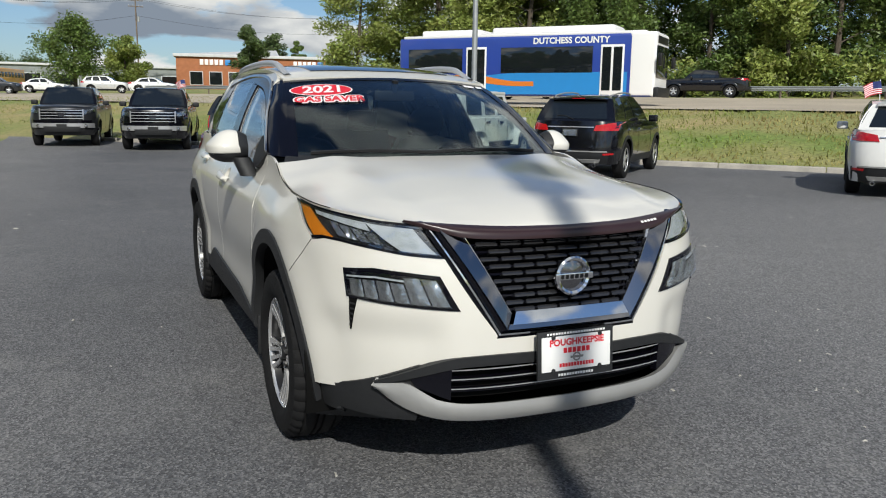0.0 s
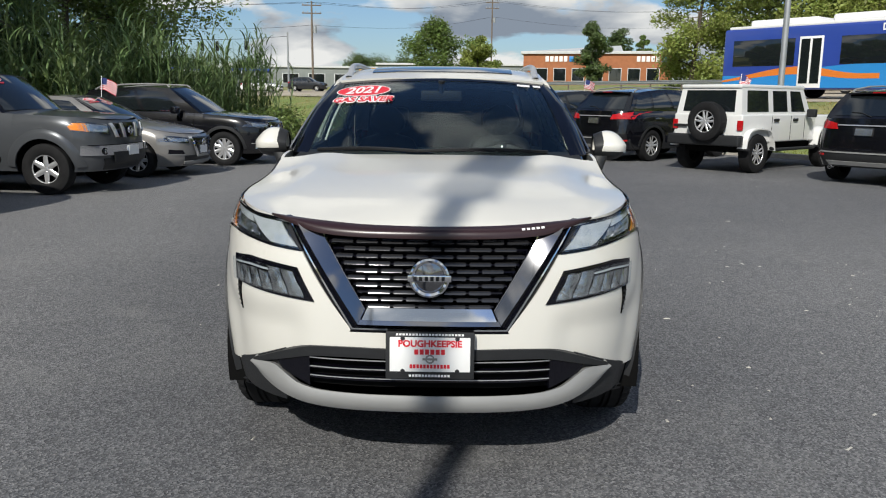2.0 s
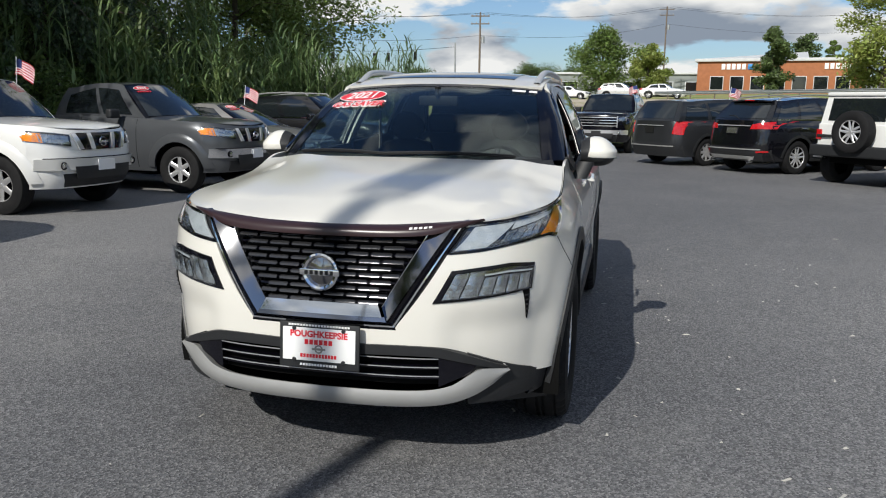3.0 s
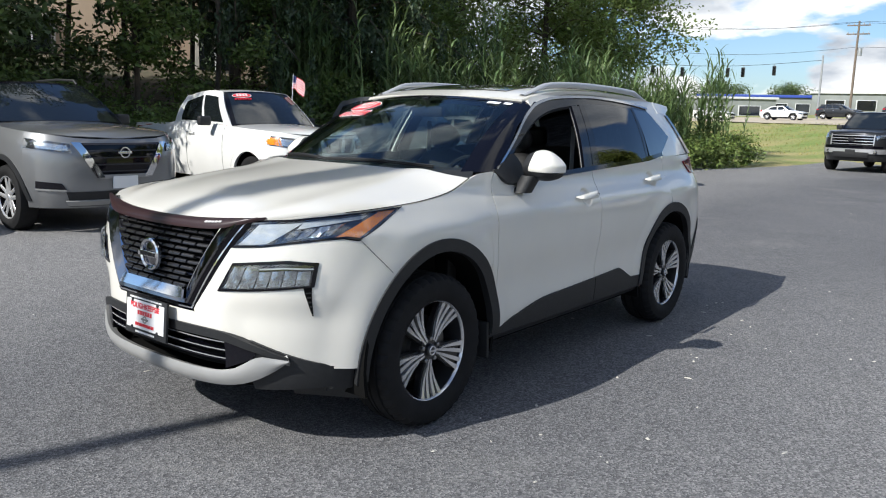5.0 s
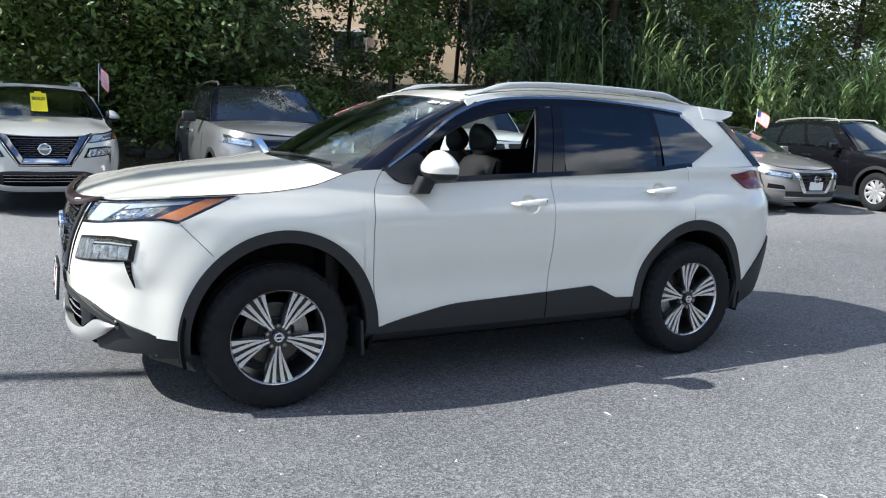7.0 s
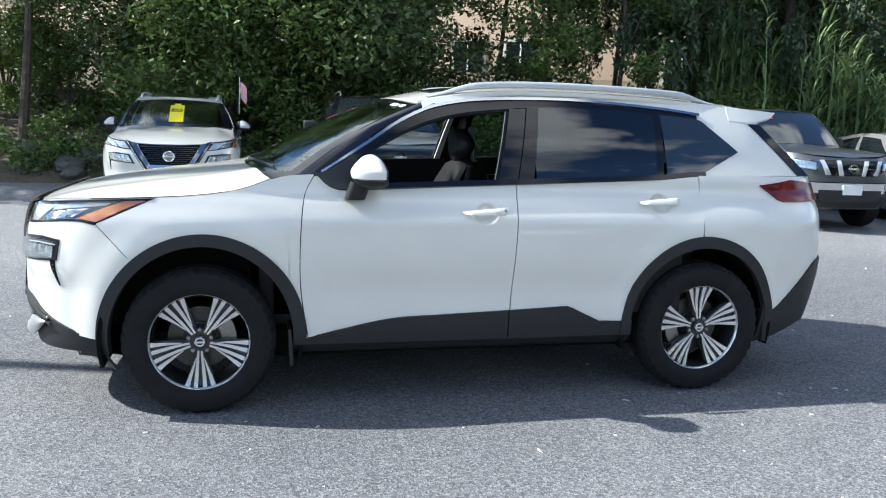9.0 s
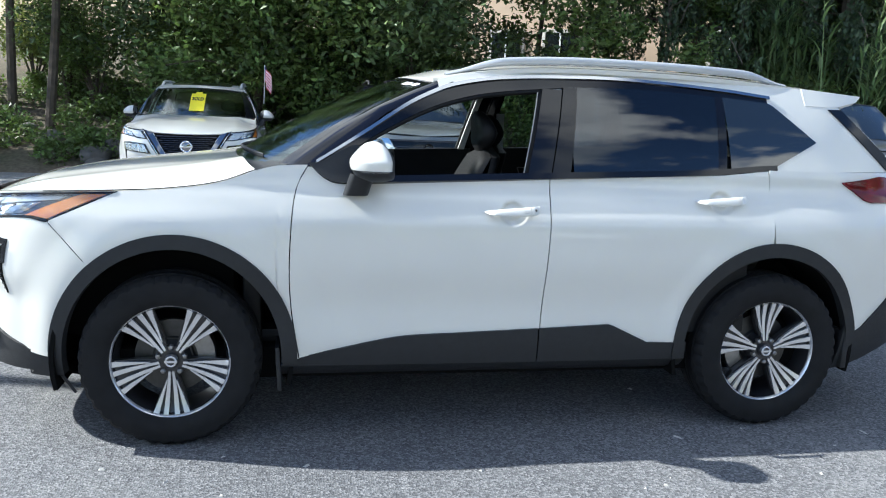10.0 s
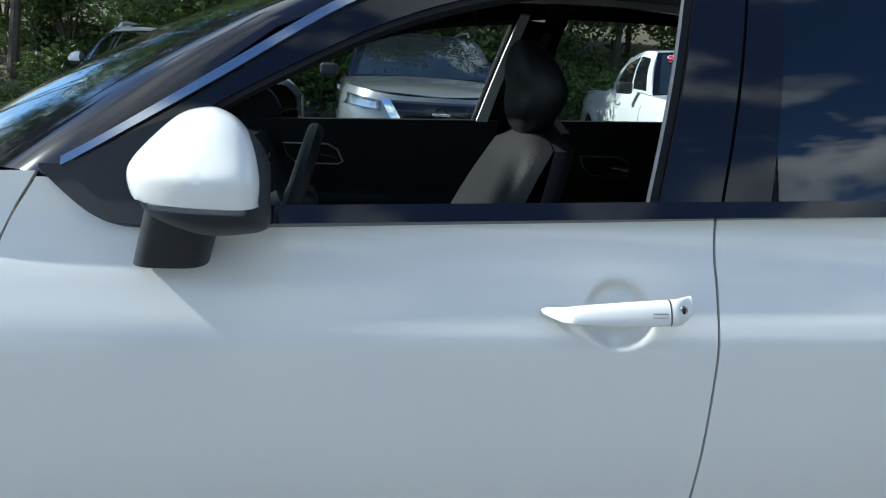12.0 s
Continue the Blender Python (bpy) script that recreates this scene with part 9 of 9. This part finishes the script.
def decals(car):
    """Sale sticker, small labels and the dealer's plate."""
    def on_screen(x, d, off=0.006):
        # d: metres down the glass from its upper edge
        v = 1 - d / 0.93
        return screen(x / lerp(0.735, 0.605, v), v, off)
    x0, d0 = -0.445, 0.195

    def disc(rx, rd, dd, off):
        vs = [on_screen(x0, d0 + dd, off)]
        n = 40
        for i in range(n):
            a = 2 * math.pi * i / n
            vs.append(on_screen(x0 + rx * math.cos(a), d0 + dd - rd * math.sin(a), off))
        return sheet(vs, [(0, i + 1, (i + 1) % n + 1) for i in range(n)], thick=0.0005, toward=(0, -1, 1))
    st = tagged(part("sale_sticker", disc(0.160, 0.090, 0.0, 0.006), M["whiteink"]), "red and white oval sale sticker on the windscreen", "sticker")
    part("red_oval", disc(0.153, 0.082, 0.0, 0.007), M["redink"], st, "red oval")

    def lettering(body_, size, dx, dd, mt, off, bold=0.0, shear=0.25, name="lettering"):
        me = text_mesh(body_, size, name, bold=bold, shear=shear)
        for v in me.vertices:
            v.co = on_screen(x0 + dx + v.co.x, d0 + dd - v.co.y * 1.42, off)
        return part(name, me, M[mt], st)
    lettering("2021", 0.105, 0.0, 0.002, "whiteink", 0.0085, 0.003)
    lettering("GAS SAVER", 0.070, 0.006, 0.142, "whiteink", 0.006, 0.0095)
    lettering("GAS SAVER", 0.070, 0.006, 0.142, "redink", 0.0078, 0.0022)
    for x, w, d in ((0.44, 0.075, 0.055), (0.535, 0.045, 0.05)):
        lb = sheet(*grid(3, 2, lambda u, v: on_screen(lerp(x, x + w, u), lerp(d + 0.035, d, v), 0.006)), thick=0.0004, toward=(0, -1, 1))
        tagged(part("label", lb, M["whiteink"]), "small white label in the windscreen corner", "label")
    # plate on the bumper, leaning back slightly
    pm = pose(0.005, -0.955, 0.548, -4, 0, 0)
    pl = thing("dealer_plate", "white dealer plate with red lettering in a black frame", "plate", pm)
    part("frame", box(-0.163, 0.163, 0.0, 0.014, -0.092, 0.086, 0.006), M["plastic"], pl, "black plate frame")
    part("plate", box(-0.148, 0.148, -0.003, 0.004, -0.063, 0.066, 0.003), M["plate"], pl)
    up = Euler((radians(90), 0, 0)).to_matrix().to_4x4()

    def words(t, size, z, mt, y=-0.0045, bold=0.0):
        part("lettering", text_mesh(t, size, bold=bold), M[mt], pl, m=Matrix.Translation((0, y, z)) @ up)
    words("POUGHKEEPSIE", 0.034, 0.042, "redink", bold=0.0012)

    def bars(z, h, spans, mt, y0=-0.0045, y1=-0.003):
        for a, b in spans:
            part("print_bar", box(a, b, y0, y1, z - h / 2, z + h / 2), M[mt], pl)
    bars(0.012, 0.019, [(-0.057 + 0.0195 * k, -0.0425 + 0.0195 * k) for k in range(6)], "redink")
    bars(-0.042, 0.014, [(-0.074 + 0.0125 * k, -0.065 + 0.0125 * k) for k in range(12)], "redink")
    bars(0.0760, 0.0075, [(-0.125 + 0.0120 * k, -0.1165 + 0.0120 * k) for k in range(21)], "whiteink", -0.0012, 0.0)
    bars(-0.078, 0.009, [(-0.077 + 0.0118 * k, -0.0685 + 0.0118 * k) for k in range(13)], "whiteink", -0.0012, 0.0)
    part("plate_mark", lathe([(0.0, 0.017), (-0.0015, 0.016), (-0.0015, 0.012), (0.0, 0.011)], 24, "Y"), M["steel"], pl, m=pose(0, -0.003, -0.015))
    part("plate_mark", box(-0.027, 0.027, -0.0050, -0.003, -0.019, -0.011), M["steel"], pl)
    for x in (-0.10, 0.10):
        for z in (0.062, -0.060):
            part("plate_screw", lathe([(0.0, 0.0), (-0.004, 0.004), (-0.003, 0.008), (0.002, 0.009)], 12, "Y"), M["plastic"], pl, m=pose(x, -0.003, z))


M["smoke"] = mat("smoked_chrome", (0.27, 0.27, 0.285), rough=0.08, metal=1.0)
M["dash"] = mat("gloss_grille_bar", (0.075, 0.075, 0.08), rough=0.14, metal=0.75)
M["smokebright"] = mat("dark_bright_trim", (0.42, 0.43, 0.45), rough=0.10, metal=1.0)
M["shield"] = mat("plum_bug_shield", (0.030, 0.014, 0.016), rough=0.30, coat=0.12)
M["screen"] = glass("windscreen_glass", (0.74, 0.82, 0.79), 1.5, 0.022)
M["pane"] = glass("door_glass", (0.86, 0.90, 0.90), 1.5, 0.02)
M["tint"] = glass("privacy_glass", (0.13, 0.145, 0.16), 1.5, 0.03)
M["trimblack"] = mat("black_leather", (0.011, 0.011, 0.012), rough=0.5, spec=0.3, var=0.3, scale=12, bump=0.2, bscale=250)
# lit copy of the grey trim, for the sunlit far pillar
M["trimlit"] = mat("sunlit_grey_trim", (0.62, 0.62, 0.60), rough=0.6)
M["trimgrey"] = mat("grey_trim", (0.42, 0.42, 0.41), rough=0.7)
M["trimliner"] = mat("headliner_fabric", (0.20, 0.20, 0.20), rough=0.95)
M["railgrey"] = mat("satin_rail", (0.50, 0.51, 0.52), rough=0.35, metal=0.35)
HERO = compact_suv("pearl white compact suv with black trim, driver's window open", pose(0, 0, 0), "pearl")
decals(HERO)


def sold_card(place):
    """Yellow tag behind the second car's windscreen."""
    def on(x, d, off):
        v = 1 - d / 0.93
        return screen(x / lerp(0.735, 0.605, v), v, off)
    t = tagged(part("sold_sign", sheet(*grid(4, 6, lambda u, v: on(lerp(-0.100, 0.100, u), lerp(0.80, 0.26, v), 0.008)), thick=0.001, toward=(0, -1, 1)), M["yellow"], m=place), "yellow SOLD card in the windscreen", "sign")
    part("tab", sheet(*grid(4, 2, lambda u, v: on(lerp(-0.045, 0.045, u), lerp(0.265, 0.195, v), 0.008)), thick=0.001, toward=(0, -1, 1)), M["yellow"], t)
    me = text_mesh("SOLD", 0.064, bold=0.003)
    for v in me.vertices:
        v.co = on(v.co.x, 0.46 - v.co.y * 2.2, 0.012)
    part("lettering", me, M["blackink"], t, "black lettering")


SOLD = az(-7.2, -0.9, 89)
compact_suv("pale silver compact suv with a yellow sold card", SOLD, "silver", hero=False)
sold_card(SOLD)
